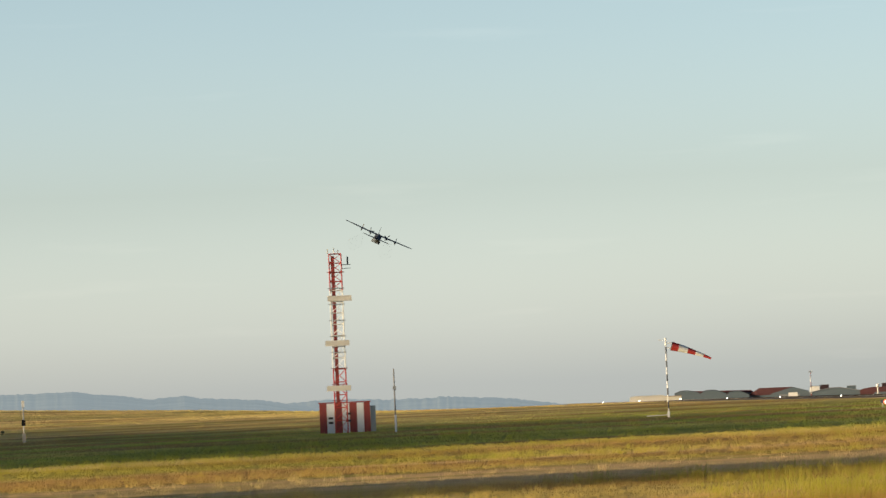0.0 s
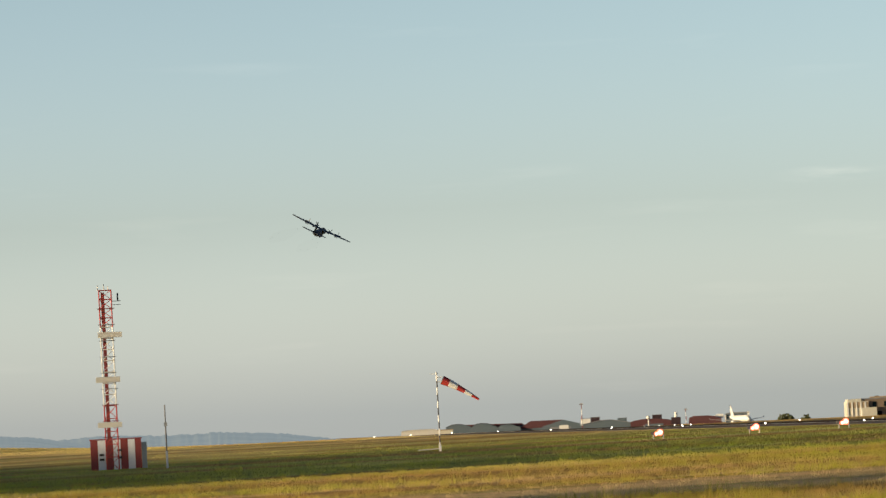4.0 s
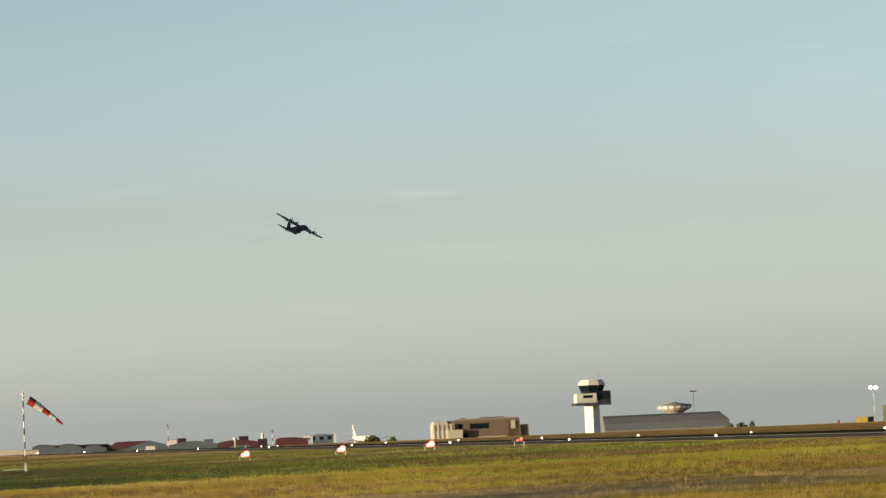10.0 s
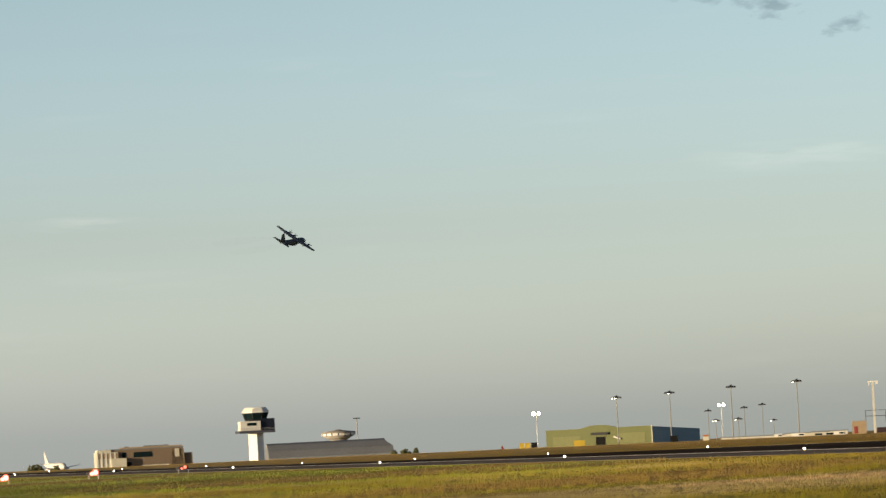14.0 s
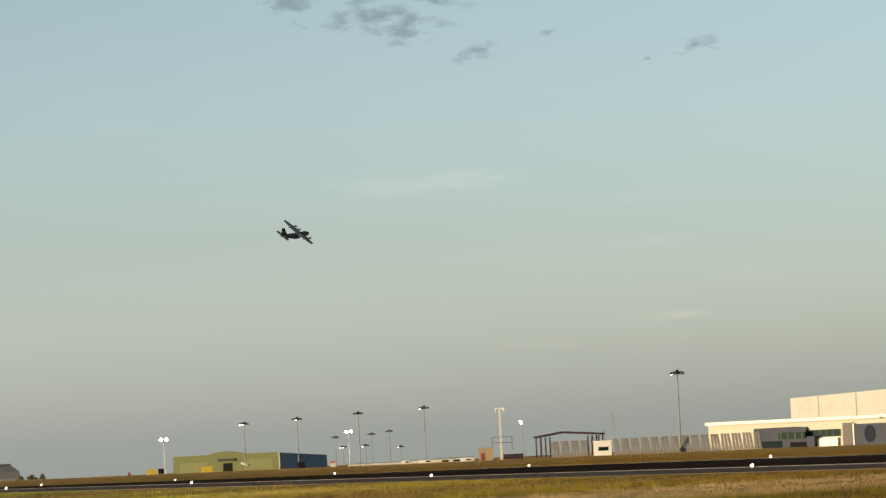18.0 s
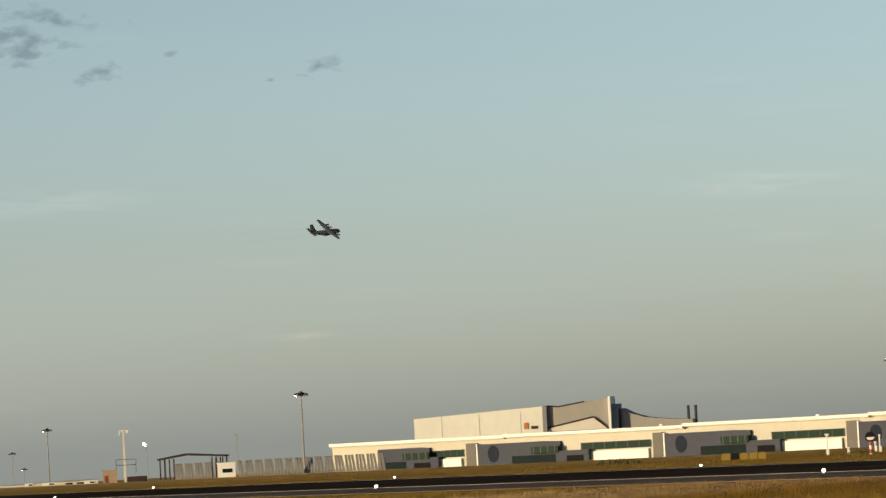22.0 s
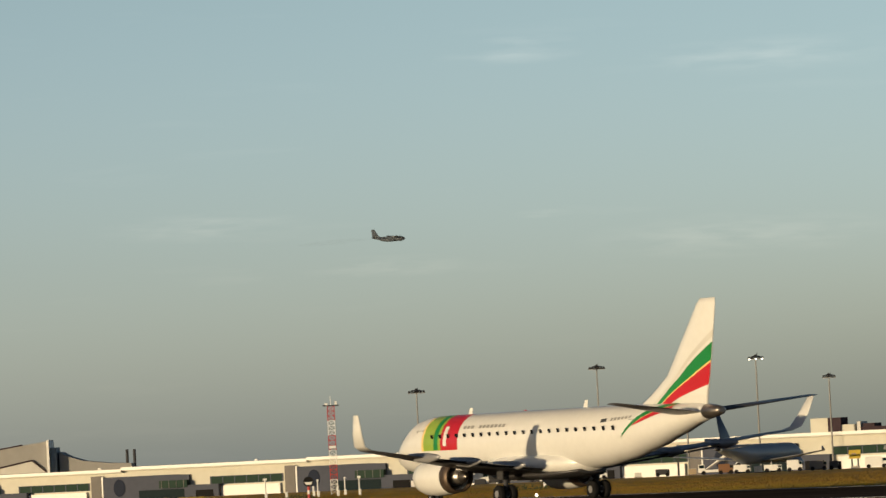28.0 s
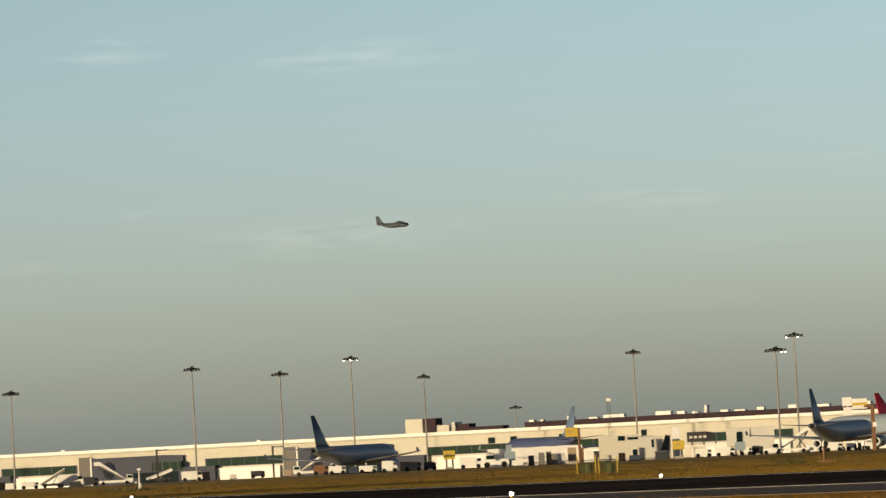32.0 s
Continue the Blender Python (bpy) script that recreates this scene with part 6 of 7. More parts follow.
def grass(name, label, tufts, a0, a1, r0, r1, low, high, thick, spread, blades, seed, keep, lean=0.22, material=None):
    """Tufts of thin tapering blades strewn over a stretch of meadow, in patches of taller and shorter growth."""
    rng = np.random.default_rng(seed)
    az = np.radians(rng.uniform(a0, a1, tufts))
    r = 1 / (1 / r1 + (1 / r0 - 1 / r1) * rng.uniform(0, 1, tufts) ** 1.25)
    x, y = r * np.sin(az), r * np.cos(az)
    ok = keep(x, y)
    x, y = x[ok], y[ok]
    n = len(x)
    patch = np.array([noise.noise((a * 0.035, b * 0.035, 3.0)) + 0.6 * noise.noise((a * 0.14, b * 0.14, 8.0)) for a, b in zip(x, y)])
    tall = np.clip(low + (high - low) * (0.42 + 0.6 * patch), low, high) * np.exp(rng.normal(0, 0.22, n))
    bx = np.repeat(x, blades) + rng.normal(0, spread, n * blades)
    by = np.repeat(y, blades) + rng.normal(0, spread, n * blades)
    bz = np.repeat([ground(a, b) for a, b in zip(x, y)], blades)
    h = np.repeat(tall, blades) * rng.uniform(0.35, 1.0, n * blades)
    turn = rng.uniform(0, 2 * np.pi, n * blades)
    half = thick * rng.uniform(0.6, 1.3, n * blades)
    ex, ey = np.cos(turn) * half, np.sin(turn) * half
    lx, ly = rng.normal(0.05, lean, n * blades) * h, rng.normal(0, lean, n * blades) * h
    v = np.stack([np.stack([bx - ex, by - ey, bz - 0.04], 1), np.stack([bx + ex, by + ey, bz - 0.04], 1), np.stack([bx + lx, by + ly, bz + h], 1)], 1).reshape(-1, 3)
    me = bpy.data.meshes.new(name)
    me.vertices.add(len(v))
    me.vertices.foreach_set("co", v.ravel())
    f = len(v) // 3
    me.loops.add(len(v))
    me.loops.foreach_set("vertex_index", np.arange(len(v)))
    me.polygons.add(f)
    me.polygons.foreach_set("loop_start", np.arange(f) * 3)
    me.update(calc_edges=True)
    me.materials.append(material or BLADES)
    tagged(new(name, me), label, "grass", kind="stuff")


shade_trees()
meadow = lambda x, y: x < 113
grass("near_grass", "dry and green meadow grass", 64000, -1.5, 41, 112, 330, 0.10, 0.36, 0.0075, 0.17, 15, 1, lambda x, y: (x < 113) & ((y < 184) | (y > 228) | (x > 62) | ((np.sin(x * 127.1 + y * 311.7) * 43758.5453) % 1 > 0.86)))
grass("far_grass", "dry airfield grass towards the runway", 26000, -2, 41, 300, 950, 0.10, 0.30, 0.022, 0.4, 10, 2, meadow)
grass("crest_grass", "short dry grass beyond the runway", 60000, 6, 42, 230, 1300, 0.10, 0.20, 0.02, 0.6, 9, 3, lambda x, y: (x > 179) & (x < 420))
grass("distant_grass", "pale dry grass far along the airfield", 14000, -1.5, 14, 850, 1500, 0.10, 0.26, 0.06, 1.2, 9, 4, meadow)


def weeds(x, y):
    """Where the tall weeds grow: scattered clumps, thicker on the near edge of the shade and beside the sandy track."""
    clump = np.array([noise.noise((a * 0.05, b * 0.05, 20.0)) + 0.6 * noise.noise((a * 0.4, b * 0.25, 4.0)) for a, b in zip(x, y)])
    thick = 0.34 * np.exp(-((y - 318 + 0.6 * (x - 40)) / 40) ** 2) + 0.05 * np.exp(-((y - 178) / 10) ** 2) - 0.6 * ((y > 186) & (y < 226))
    return (x < 100) & (clump + thick > 0.37)


grass("tall_weeds", "tall yellow-green weeds among the dry grass", 30000, -1.5, 30, 112, 420, 0.3, 0.7, 0.011, 0.2, 14, 6, weeds, material=WEED_GREEN)


# ---- aircraft ----
AIR_WHITE = mat("airliner_white", (0.66, 0.655, 0.63), 0.26, second=(0.58, 0.575, 0.55), scale=0.35, amount=0.35)
AIR_GREEN = mat("airliner_green", (0.012, 0.20, 0.045), 0.3, scale=0.6, amount=0.3)
AIR_LIME = mat("airliner_lime", (0.26, 0.37, 0.05), 0.3, second=(0.20, 0.32, 0.035), scale=0.5, amount=0.5)
AIR_RED = mat("airliner_red", (0.46, 0.016, 0.026), 0.3, scale=0.6, amount=0.3)
AIR_GOLD = mat("airliner_gold", (0.75, 0.55, 0.2), 0.35, scale=0.6)
AIR_GREY = mat("airliner_grey", (0.30, 0.30, 0.31), 0.35, 0.3, second=(0.24, 0.24, 0.25), scale=0.5)
WING_GREY = mat("airliner_wing_grey", (0.05, 0.048, 0.05), 0.4, second=(0.035, 0.034, 0.036), scale=0.5)
PALE_MARK = mat("pale_grey_marking", (0.27, 0.265, 0.255), 0.4, scale=0.5)
BARE_METAL = mat("bare_metal", (0.34, 0.31, 0.28), 0.35, 0.85, second=(0.18, 0.15, 0.13), scale=1.5)
NOZZLE = mat("heat_browned_metal", (0.12, 0.085, 0.06), 0.5, 0.6, second=(0.06, 0.04, 0.03), scale=2.0)
WINDOW = mat("cabin_window", (0.02, 0.022, 0.028), 0.15, scale=1.0)
MILITARY = mat("military_grey", (0.112, 0.134, 0.166), 0.85, second=(0.09, 0.107, 0.132), scale=0.25, amount=0.8)
MILITARY_DARK = mat("military_dark", (0.05, 0.056, 0.062), 0.6, scale=0.5)
# The parked jets' shaded side is put into this dulled blue-white.
SHADED_JET = mat("shade_dulled_jet_paint", (0.27, 0.305, 0.345), 0.4, second=(0.21, 0.24, 0.28), scale=0.3, amount=0.4)
JET_BLUE = mat("violet_blue_paint", (0.075, 0.095, 0.19), 0.4, second=(0.06, 0.08, 0.15), scale=0.3)
JET_PALE = mat("pale_sky_blue_paint", (0.33, 0.40, 0.46), 0.4, second=(0.26, 0.32, 0.38), scale=0.3)
JET_RED = mat("bright_red_tail_paint", (0.55, 0.03, 0.05), 0.4, scale=0.3)
JET_TAIL = mat("slate_tail_paint", (0.055, 0.075, 0.105), 0.4, second=(0.07, 0.1, 0.15), scale=0.3)


def ring(y, top, bottom, half, n=28, grow=0.0):
    """A rounded fuselage section at y."""
    c, h = (top + bottom) / 2, (top - bottom) / 2 + grow
    return [((half + grow) * math.sin(2 * math.pi * i / n), y, c + h * math.cos(2 * math.pi * i / n)) for i in range(n)]


def section(table, y):
    """Top, bottom and half width between the stations of a table, y falling from the nose."""
    for (y0, *a), (y1, *b) in zip(table, table[1:]):
        if y1 <= y <= y0:
            t = (y - y0) / (y1 - y0)
            t = t * t * (3 - 2 * t) * 0.35 + t * 0.65
            return [p + (q - p) * t for p, q in zip(a, b)]
    return list(table[-1][1:])


def skin(table, y0, y1, a0, a1, steps=6, fan=9, grow=0.006):
    """A patch of paint that lies on a fuselage between two stations and two angles from the top (degrees, right positive)."""
    rings = []
    for j in range(steps + 1):
        y = y0 + (y1 - y0) * j / steps
        top, bottom, half = section(table, y)
        c, h = (top + bottom) / 2, (top - bottom) / 2
        rings.append([((half + grow) * math.sin(radians(a)), y, c + (h + grow) * math.cos(radians(a))) for a in [a0 + (a1 - a0) * i / fan for i in range(fan + 1)]])
    return Shape().loft(rings, cap=False, closed=False)


def on_skin(table, y, z, side, grow=0.01):
    """The x of a fuselage's side at a station and height."""
    top, bottom, half = section(table, y)
    c, h = (top + bottom) / 2, (top - bottom) / 2
    return side * ((half + 0.0) * math.sqrt(max(0.0, 1 - ((z - c) / h) ** 2)) + grow)


def blade(stations, n=14):
    """A wing from stations (x, leading y, trailing y, z, thickness)."""
    rings = []
    for x, le, te, z, th in stations:
        pts = []
        for i in range(n):
            u = i / n * 2 * math.pi
            f = 0.5 - 0.5 * math.cos(u)
            prof = math.sin(u) * (1.15 - 0.75 * f)
            pts.append((x, le + (te - le) * f, z + th / 2 * prof))
        rings.append(pts)
    return Shape().loft(rings)


def fin(stations, n=14):
    """An upright fin from stations (z, leading y, trailing y, thickness)."""
    rings = []
    for z, le, te, th in stations:
        pts = []
        for i in range(n):
            u = i / n * 2 * math.pi
            f = 0.5 - 0.5 * math.cos(u)
            pts.append((th / 2 * math.sin(u) * (1.15 - 0.75 * f), le + (te - le) * f, z))
        rings.append(pts)
    return Shape().loft(rings)


def wheel(parent, x, y, r, w):
    """A tyre with its rim, on a part of the aircraft."""
    t = part("wheel", Shape().loft([[(xx, rr * math.cos(a), rr * math.sin(a)) for a in [2 * math.pi * i / 20 for i in range(20)]]
                                    for xx, rr in ((-w / 2, r * 0.62), (-w / 2, r * 0.9), (-w / 4, r), (w / 4, r), (w / 2, r * 0.9), (w / 2, r * 0.62))]), BLACK, parent, "black rubber tyre", True, pose(x, y, r))
    hub = Shape().tube((-w / 2 - 0.01, 0, 0), (w / 2 + 0.01, 0, 0), r * 0.42, n=14).tube((-w / 2 - 0.03, 0, 0), (w / 2 + 0.03, 0, 0), r * 0.16, n=8)
    for i in range(6):
        a = math.pi * i / 3
        hub.tube((-w / 2 - 0.025, r * 0.3 * math.cos(a), r * 0.3 * math.sin(a)), (w / 2 + 0.025, r * 0.3 * math.cos(a), r * 0.3 * math.sin(a)), r * 0.05, n=5)
    part("rim", hub, AIR_GREY, t)
    return t


HULL = [(0.0, 2.72, 2.68, 0.03), (-0.15, 3.0, 2.42, 0.32), (-0.6, 3.35, 2.12, 0.68), (-1.3, 3.8, 1.9, 1.02), (-2.2, 4.42, 1.76, 1.28), (-3.2, 4.84, 1.69, 1.44), (-4.5, 5.02, 1.66, 1.50),
        (-6.0, 5.05, 1.66, 1.505), (-22.0, 5.05, 1.66, 1.505), (-24.5, 5.05, 1.78, 1.48), (-27.0, 5.04, 2.12, 1.40), (-29.5, 5.02, 2.66, 1.22), (-32.0, 4.97, 3.3, 0.95), (-34.0, 4.9, 3.84, 0.66), (-34.9, 4.84, 4.05, 0.52)]


def stations(table, extra=40):
    y0, y1 = table[0][0], table[-1][0]
    ys = sorted({p[0] for p in table} | {y0 + (y1 - y0) * k / extra for k in range(extra + 1)}, reverse=True)
    return [(y, *section(table, y)) for y in ys]


def build_airliner():
    top = thing("regional_jet", "white twin-engine regional jet with green and red tail stripes", "airplane", AIRLINER_X, 260, 0)
    body = part("fuselage", Shape().loft([ring(*s) for s in stations(HULL)]), AIR_WHITE, top, smooth=True)
    part("tail_cone", Shape().loft([ring(-34.9, 4.85, 4.04, 0.53), ring(-35.6, 4.78, 4.14, 0.42), ring(-36.1, 4.7, 4.25, 0.3), ring(-36.24, 4.6, 4.35, 0.16)]), BARE_METAL, top, "dark bare metal tail cone with exhaust", True)
    # paint on the front fuselage, left and right
    for side in (-1, 1):
        part("lime_panel", skin(HULL, -5.35, -7.4, side * 8, side * 100), AIR_LIME, body, "lime green painted panel", True)
        part("red_panel", skin(HULL, -7.4, -9.45, side * 8, side * 100), AIR_RED, body, "red painted panel", True)
        part("white_mark", skin(HULL, -7.75, -8.15, side * 52, side * 92, grow=0.012), AIR_WHITE, body, "white painted mark")
        part("green_panel", skin(HULL, -6.6, -7.1, side * 12, side * 99, grow=0.012), AIR_GREEN, body, "darker green painted band", True)
        part("lime_light_panel", skin(HULL, -5.1, -5.35, side * 20, side * 100), AIR_GOLD, body, "pale yellow painted edge", True)
        # the lettering that cannot be shown is a row of plain bars
        for k in range(11):
            if k == 3:
                continue
            part("lettering_bar", skin(HULL, -9.9 - 0.46 * k, -10.2 - 0.46 * k, side * 53, side * 60, 1, 3, 0.012), PALE_MARK, body)
        for k in range(6):
            part("registration_bar", skin(HULL, -26.6 - 0.36 * k, -26.84 - 0.36 * k, side * 57, side * 64, 1, 3, 0.014), PALE_MARK, body)
        part("flag_mark", skin(HULL, -25.6, -26.2, side * 57, side * 65, 1, 3, 0.014), MILITARY_DARK, body, "small dark flag mark")
        # cabin windows and doors
        win = Shape().box(0, 0, -0.19, 0.02, 0.27, 0.38).mesh("cabin_window", WINDOW)
        for k in range(22):
            y = -6.4 - 0.985 * k
            part("cabin_window", win, WINDOW, body, at=pose(on_skin(HULL, y, 3.78, side, 0.004), y, 3.78, 0, side * 14, 0))
        for y0 in (-4.3, -28.4):
            x = on_skin(HULL, y0 - 0.4, 3.3, side, 0.004)
            d = Shape()
            for yy, zz, sy, sz in ((y0, 2.5, 0.03, 1.75), (y0 - 0.8, 2.5, 0.03, 1.75), (y0 - 0.4, 2.5, 0.8, 0.03), (y0 - 0.4, 4.22, 0.8, 0.03)):
                d.box(on_skin(HULL, y0 - 0.4, zz, side, 0.0), yy, zz, 0.03, sy, sz)
            part("door_outline", d, AIR_GREY, body)
    # cockpit glass
    for a0, a1 in ((-62, -38), (-34, -4), (4, 34), (38, 62)):
        part("cockpit_window", skin(HULL, -1.55, -2.35, a0, a1, 4, 5, 0.012), WINDOW, body, "dark cockpit window", True)
    part("belly_fairing", Shape().loft([ring(y, t, b, w) for y, t, b, w in ((-11.2, 2.5, 1.62, 0.6), (-12.8, 2.7, 1.35, 1.5), (-15, 2.8, 1.2, 1.85), (-19, 2.8, 1.2, 1.85), (-21.2, 2.7, 1.35, 1.5), (-22.8, 2.5, 1.66, 0.6))]), AIR_WHITE, top, "white belly fairing", True)
    # Added dark shell: the shade below the fuselage is modelled as a surface.
    part("keel_panel", Shape().loft([ring(y, 1.75, b - 0.03, w) for y, b, w in ((-11.8, 1.5, 0.9), (-14.0, 1.2, 1.78), (-19.6, 1.2, 1.8), (-22.2, 1.5, 0.9))]), WING_GREY, top, "dark panel standing in for shade under the belly", True)
    # wings
    for side in (-1, 1):
        wing = part("wing", blade([(side * 1.1, -12.4, -19.7, 1.7, 0.75), (side * 4.6, -14.9, -19.7, 2.12, 0.5), (side * 9.0, -17.7, -20.6, 2.66, 0.26), (side * 13.3, -20.3, -21.8, 3.25, 0.11)]), WING_GREY, top, "dark grey swept wing", True)
        part("winglet", Shape().loft([[(side * (x + th * math.sin(u)), le + (te - le) * (0.5 - 0.5 * math.cos(u)), z) for u in [2 * math.pi * i / 12 for i in range(12)]]
                                      for x, le, te, z, th in ((13.25, -20.3, -21.8, 3.24, 0.09), (13.75, -20.65, -21.95, 3.45, 0.08), (14.05, -21.1, -22.2, 4.1, 0.06), (14.35, -21.85, -22.45, 5.15, 0.03))]), AIR_WHITE, top, "white upturned winglet", True)
        for x, back in ((3.3, -20.6), (6.4, -21.3), (9.4, -22.2)):
            z0 = 1.85 + 0.11 * x
            pod = part("flap_track_fairing", Shape().loft([ring(back + 3.6, z0 + 0.1, z0 - 0.05, 0.05, 12), ring(back + 2.6, z0 + 0.1, z0 - 0.42, 0.2, 12), ring(back + 1.3, z0 + 0.08, z0 - 0.5, 0.22, 12), ring(back + 0.4, z0 + 0.0, z0 - 0.34, 0.13, 12), ring(back, z0 - 0.1, z0 - 0.2, 0.03, 12)]), AIR_GREY, wing, "grey flap track fairing", True)
            pod.location.x = side * x
        part("flap", blade([(side * 1.9, -18.9, -20.2, 1.62, 0.14), (side * 4.6, -18.9, -20.1, 1.95, 0.12), (side * 9.0, -20.1, -21.0, 2.53, 0.08)]), WING_GREY, wing, smooth=True)
        # engine
        ex = side * 4.1
        nac = [(-9.6, 0.72), (-9.75, 0.86), (-10.4, 1.0), (-11.5, 1.04), (-12.6, 0.98), (-13.4, 0.82)]
        eng = part("engine", Shape().loft([[(r * math.sin(2 * math.pi * i / 24), y, r * math.cos(2 * math.pi * i / 24)) for i in range(24)]
                                           for y, r in [(-10.6, 0.68), (-9.7, 0.68)] + nac + [(-13.4, 0.7), (-12.6, 0.7)]]), AIR_WHITE, top, "white engine nacelle", True, pose(ex, -0.7, 1.55))
        part("fan", Shape().tube((0, -10.6, 0), (0, -10.55, 0), 0.67, n=24), DARK_STEEL, eng)
        part("nozzle", Shape().loft([[(r * math.sin(2 * math.pi * i / 24), y, r * math.cos(2 * math.pi * i / 24)) for i in range(24)] for y, r in ((-13.0, 0.93), (-13.75, 0.86), (-13.75, 0.76), (-13.0, 0.76))]), NOZZLE, eng, "dark exhaust nozzle", True)
        part("spinner", Shape().tube((0, -10.55, 0), (0, -9.95, 0), 0.24, 0.03, 16), STEEL, eng)
        part("exhaust_core", Shape().tube((0, -12.6, 0), (0, -14.1, 0), 0.56, 0.34, 20).tube((0, -14.1, 0), (0, -14.6, 0), 0.26, 0.05, 16), BARE_METAL, eng, "heat-browned metal exhaust cone", True)
        part("pylon", Shape().add([(ex + s * 0.14, y, z) for s in (-1, 1) for y, z in ((-11.3, 2.4), (-15.6, 2.5), (-15.0, 1.9), (-11.9, 2.1))],
                                  [(0, 1, 2, 3), (7, 6, 5, 4), (0, 4, 5, 1), (1, 5, 6, 2), (2, 6, 7, 3), (3, 7, 4, 0)]), AIR_WHITE, top)
        # tailplane
        part("tailplane", blade([(side * 0.4, -31.9, -34.9, 4.42, 0.34), (side * 6.04, -34.7, -36.1, 5.05, 0.12)]), WING_GREY, top, "dark grey swept tailplane", True)
        # main gear
        leg = part("main_gear", Shape().tube((side * 2.97, -17.6, 0.5), (side * 2.75, -17.5, 2.1), 0.13, 0.16, 10).tube((side * 2.55, -17.6, 0.5), (side * 3.4, -17.6, 0.5), 0.09).tube((side * 2.9, -17.6, 0.9), (side * 2.6, -16.4, 2.0), 0.06), DARK_STEEL, top)
        for x in (2.6, 3.34):
            wheel(leg, side * x, -17.6, 0.5, 0.36)
        part("gear_door", Shape().box(side * 3.2, -17.5, 1.3, 0.05, 0.7, 0.6), WING_GREY, top)
    leg = part("nose_gear", Shape().tube((0, -3.7, 0.35), (0, -3.5, 1.8), 0.09, 0.11, 10).tube((-0.3, -3.7, 0.35), (0.3, -3.7, 0.35), 0.06), STEEL, top)
    for x in (-0.24, 0.24):
        wheel(leg, x, -3.7, 0.32, 0.2)
    # fin with its stripes
    sts = [(4.7, -27.2, -34.8, 0.5), (5.45, -28.9, -34.95, 0.46), (6.4, -30.7, -35.25, 0.42), (10.1, -34.1, -36.05, 0.2), (10.4, -34.5, -36.05, 0.12)]
    tail = part("fin", fin(sts), AIR_WHITE, top, "white tail fin", True)

    def on_fin(side, f, z, off=0.012):
        k = max(i for i in range(len(sts) - 1) if sts[i][0] <= z)
        (z0, l0, t0, h0), (z1, l1, t1, h1) = sts[k], sts[k + 1]
        u = (z - z0) / (z1 - z0)
        le, te, th = l0 + (l1 - l0) * u, t0 + (t1 - t0) * u, h0 + (h1 - h0) * u
        a = math.acos(1 - 2 * f)
        return (side * (th / 2 * math.sin(a) * (1.15 - 0.75 * f) + off), le + (te - le) * f, z)

    def edge(f, start, z1, power):
        """Height of a curved paint line at a share of the fin's chord: it leaves the root steeply and levels off."""
        return 4.95 + (z1 - 4.95) * max(0.0, (f - start) / (0.99 - start)) ** power

    def stripe(side, low, up, off=0.012, n=18):
        """A band on the fin between two paint lines."""
        rows = []
        for j in range(n + 1):
            f = up[0] + (0.99 - up[0]) * (j / n) ** 2
            a, b = edge(f, *low), edge(f, *up)
            rows.append([on_fin(side, f, a + (b - a) * q / 3, off) for q in range(4)])
        return Shape().loft(rows, cap=False, closed=False)

    for side in (-1, 1):
        part("beige_sweep", stripe(side, (0.27, 8.35, 0.36), (0.24, 8.75, 0.34)), PALE, tail, "faint beige sweep")
        part("green_stripe", stripe(side, (0.36, 7.14, 0.5), (0.29, 8.1, 0.38)), AIR_GREEN, tail, "green tail stripe")
        part("gold_stripe", stripe(side, (0.375, 7.02, 0.52), (0.36, 7.14, 0.5)), AIR_GOLD, tail, "thin gold line")
        part("red_stripe", stripe(side, (0.5, 5.86, 0.6), (0.375, 7.02, 0.52)), AIR_RED, tail, "red tail stripe")
        for name, m, u0, u1, start in (("green_sweep", AIR_GREEN, -1.0, 0.05, 0.0), ("gold_sweep", AIR_GOLD, 0.05, 0.2, 0.15), ("red_sweep", AIR_RED, 0.2, 1.1, 0.25)):
            rows = []
            for j in range(17):
                t = start + (1 - start) * j / 16
                y = -27.7 - 4.5 * t
                tp, bt, hf = section(HULL, y)
                c, h = (tp + bt) / 2, (tp - bt) / 2
                mid, wide = 108 - 80 * t ** 0.85, 25 * ((t - start) / (1 - start)) ** 0.7
                rows.append([(side * (hf + 0.03) * math.sin(radians(q)), y, c + (h + 0.03) * math.cos(radians(q))) for q in [mid + wide * (u0 + (u1 - u0) * i / 4) for i in range(5)]])
            part(name, Shape().loft(rows, cap=False, closed=False), m, body)
    part("blade_antenna", fin([(5.0, -8.2, -8.7, 0.06), (5.4, -8.45, -8.75, 0.03)]), AIR_WHITE, top)
    part("blade_antenna", fin([(5.0, -21.5, -22.0, 0.06), (5.45, -21.75, -22.05, 0.03)]), AIR_WHITE, top)
    part("beacon", Shape().box(0, -15.0, 5.03, 0.09, 0.14, 0.07), AIR_RED, top)
    return top


CARGO = [(14.2, 0.2, -0.4, 0.25), (13.8, 0.75, -0.95, 0.75), (13.0, 1.3, -1.45, 1.2), (12.0, 1.75, -1.8, 1.6), (10.8, 2.15, -2.0, 1.95), (9.5, 2.3, -2.1, 2.1), (-3.0, 2.3, -2.1, 2.15), (-5.5, 2.3, -1.75, 2.1),
         (-9.0, 2.2, -0.6, 1.75), (-12.0, 2.0, 0.4, 1.2), (-14.6, 1.7, 1.0, 0.5), (-15.4, 1.55, 1.25, 0.15)]


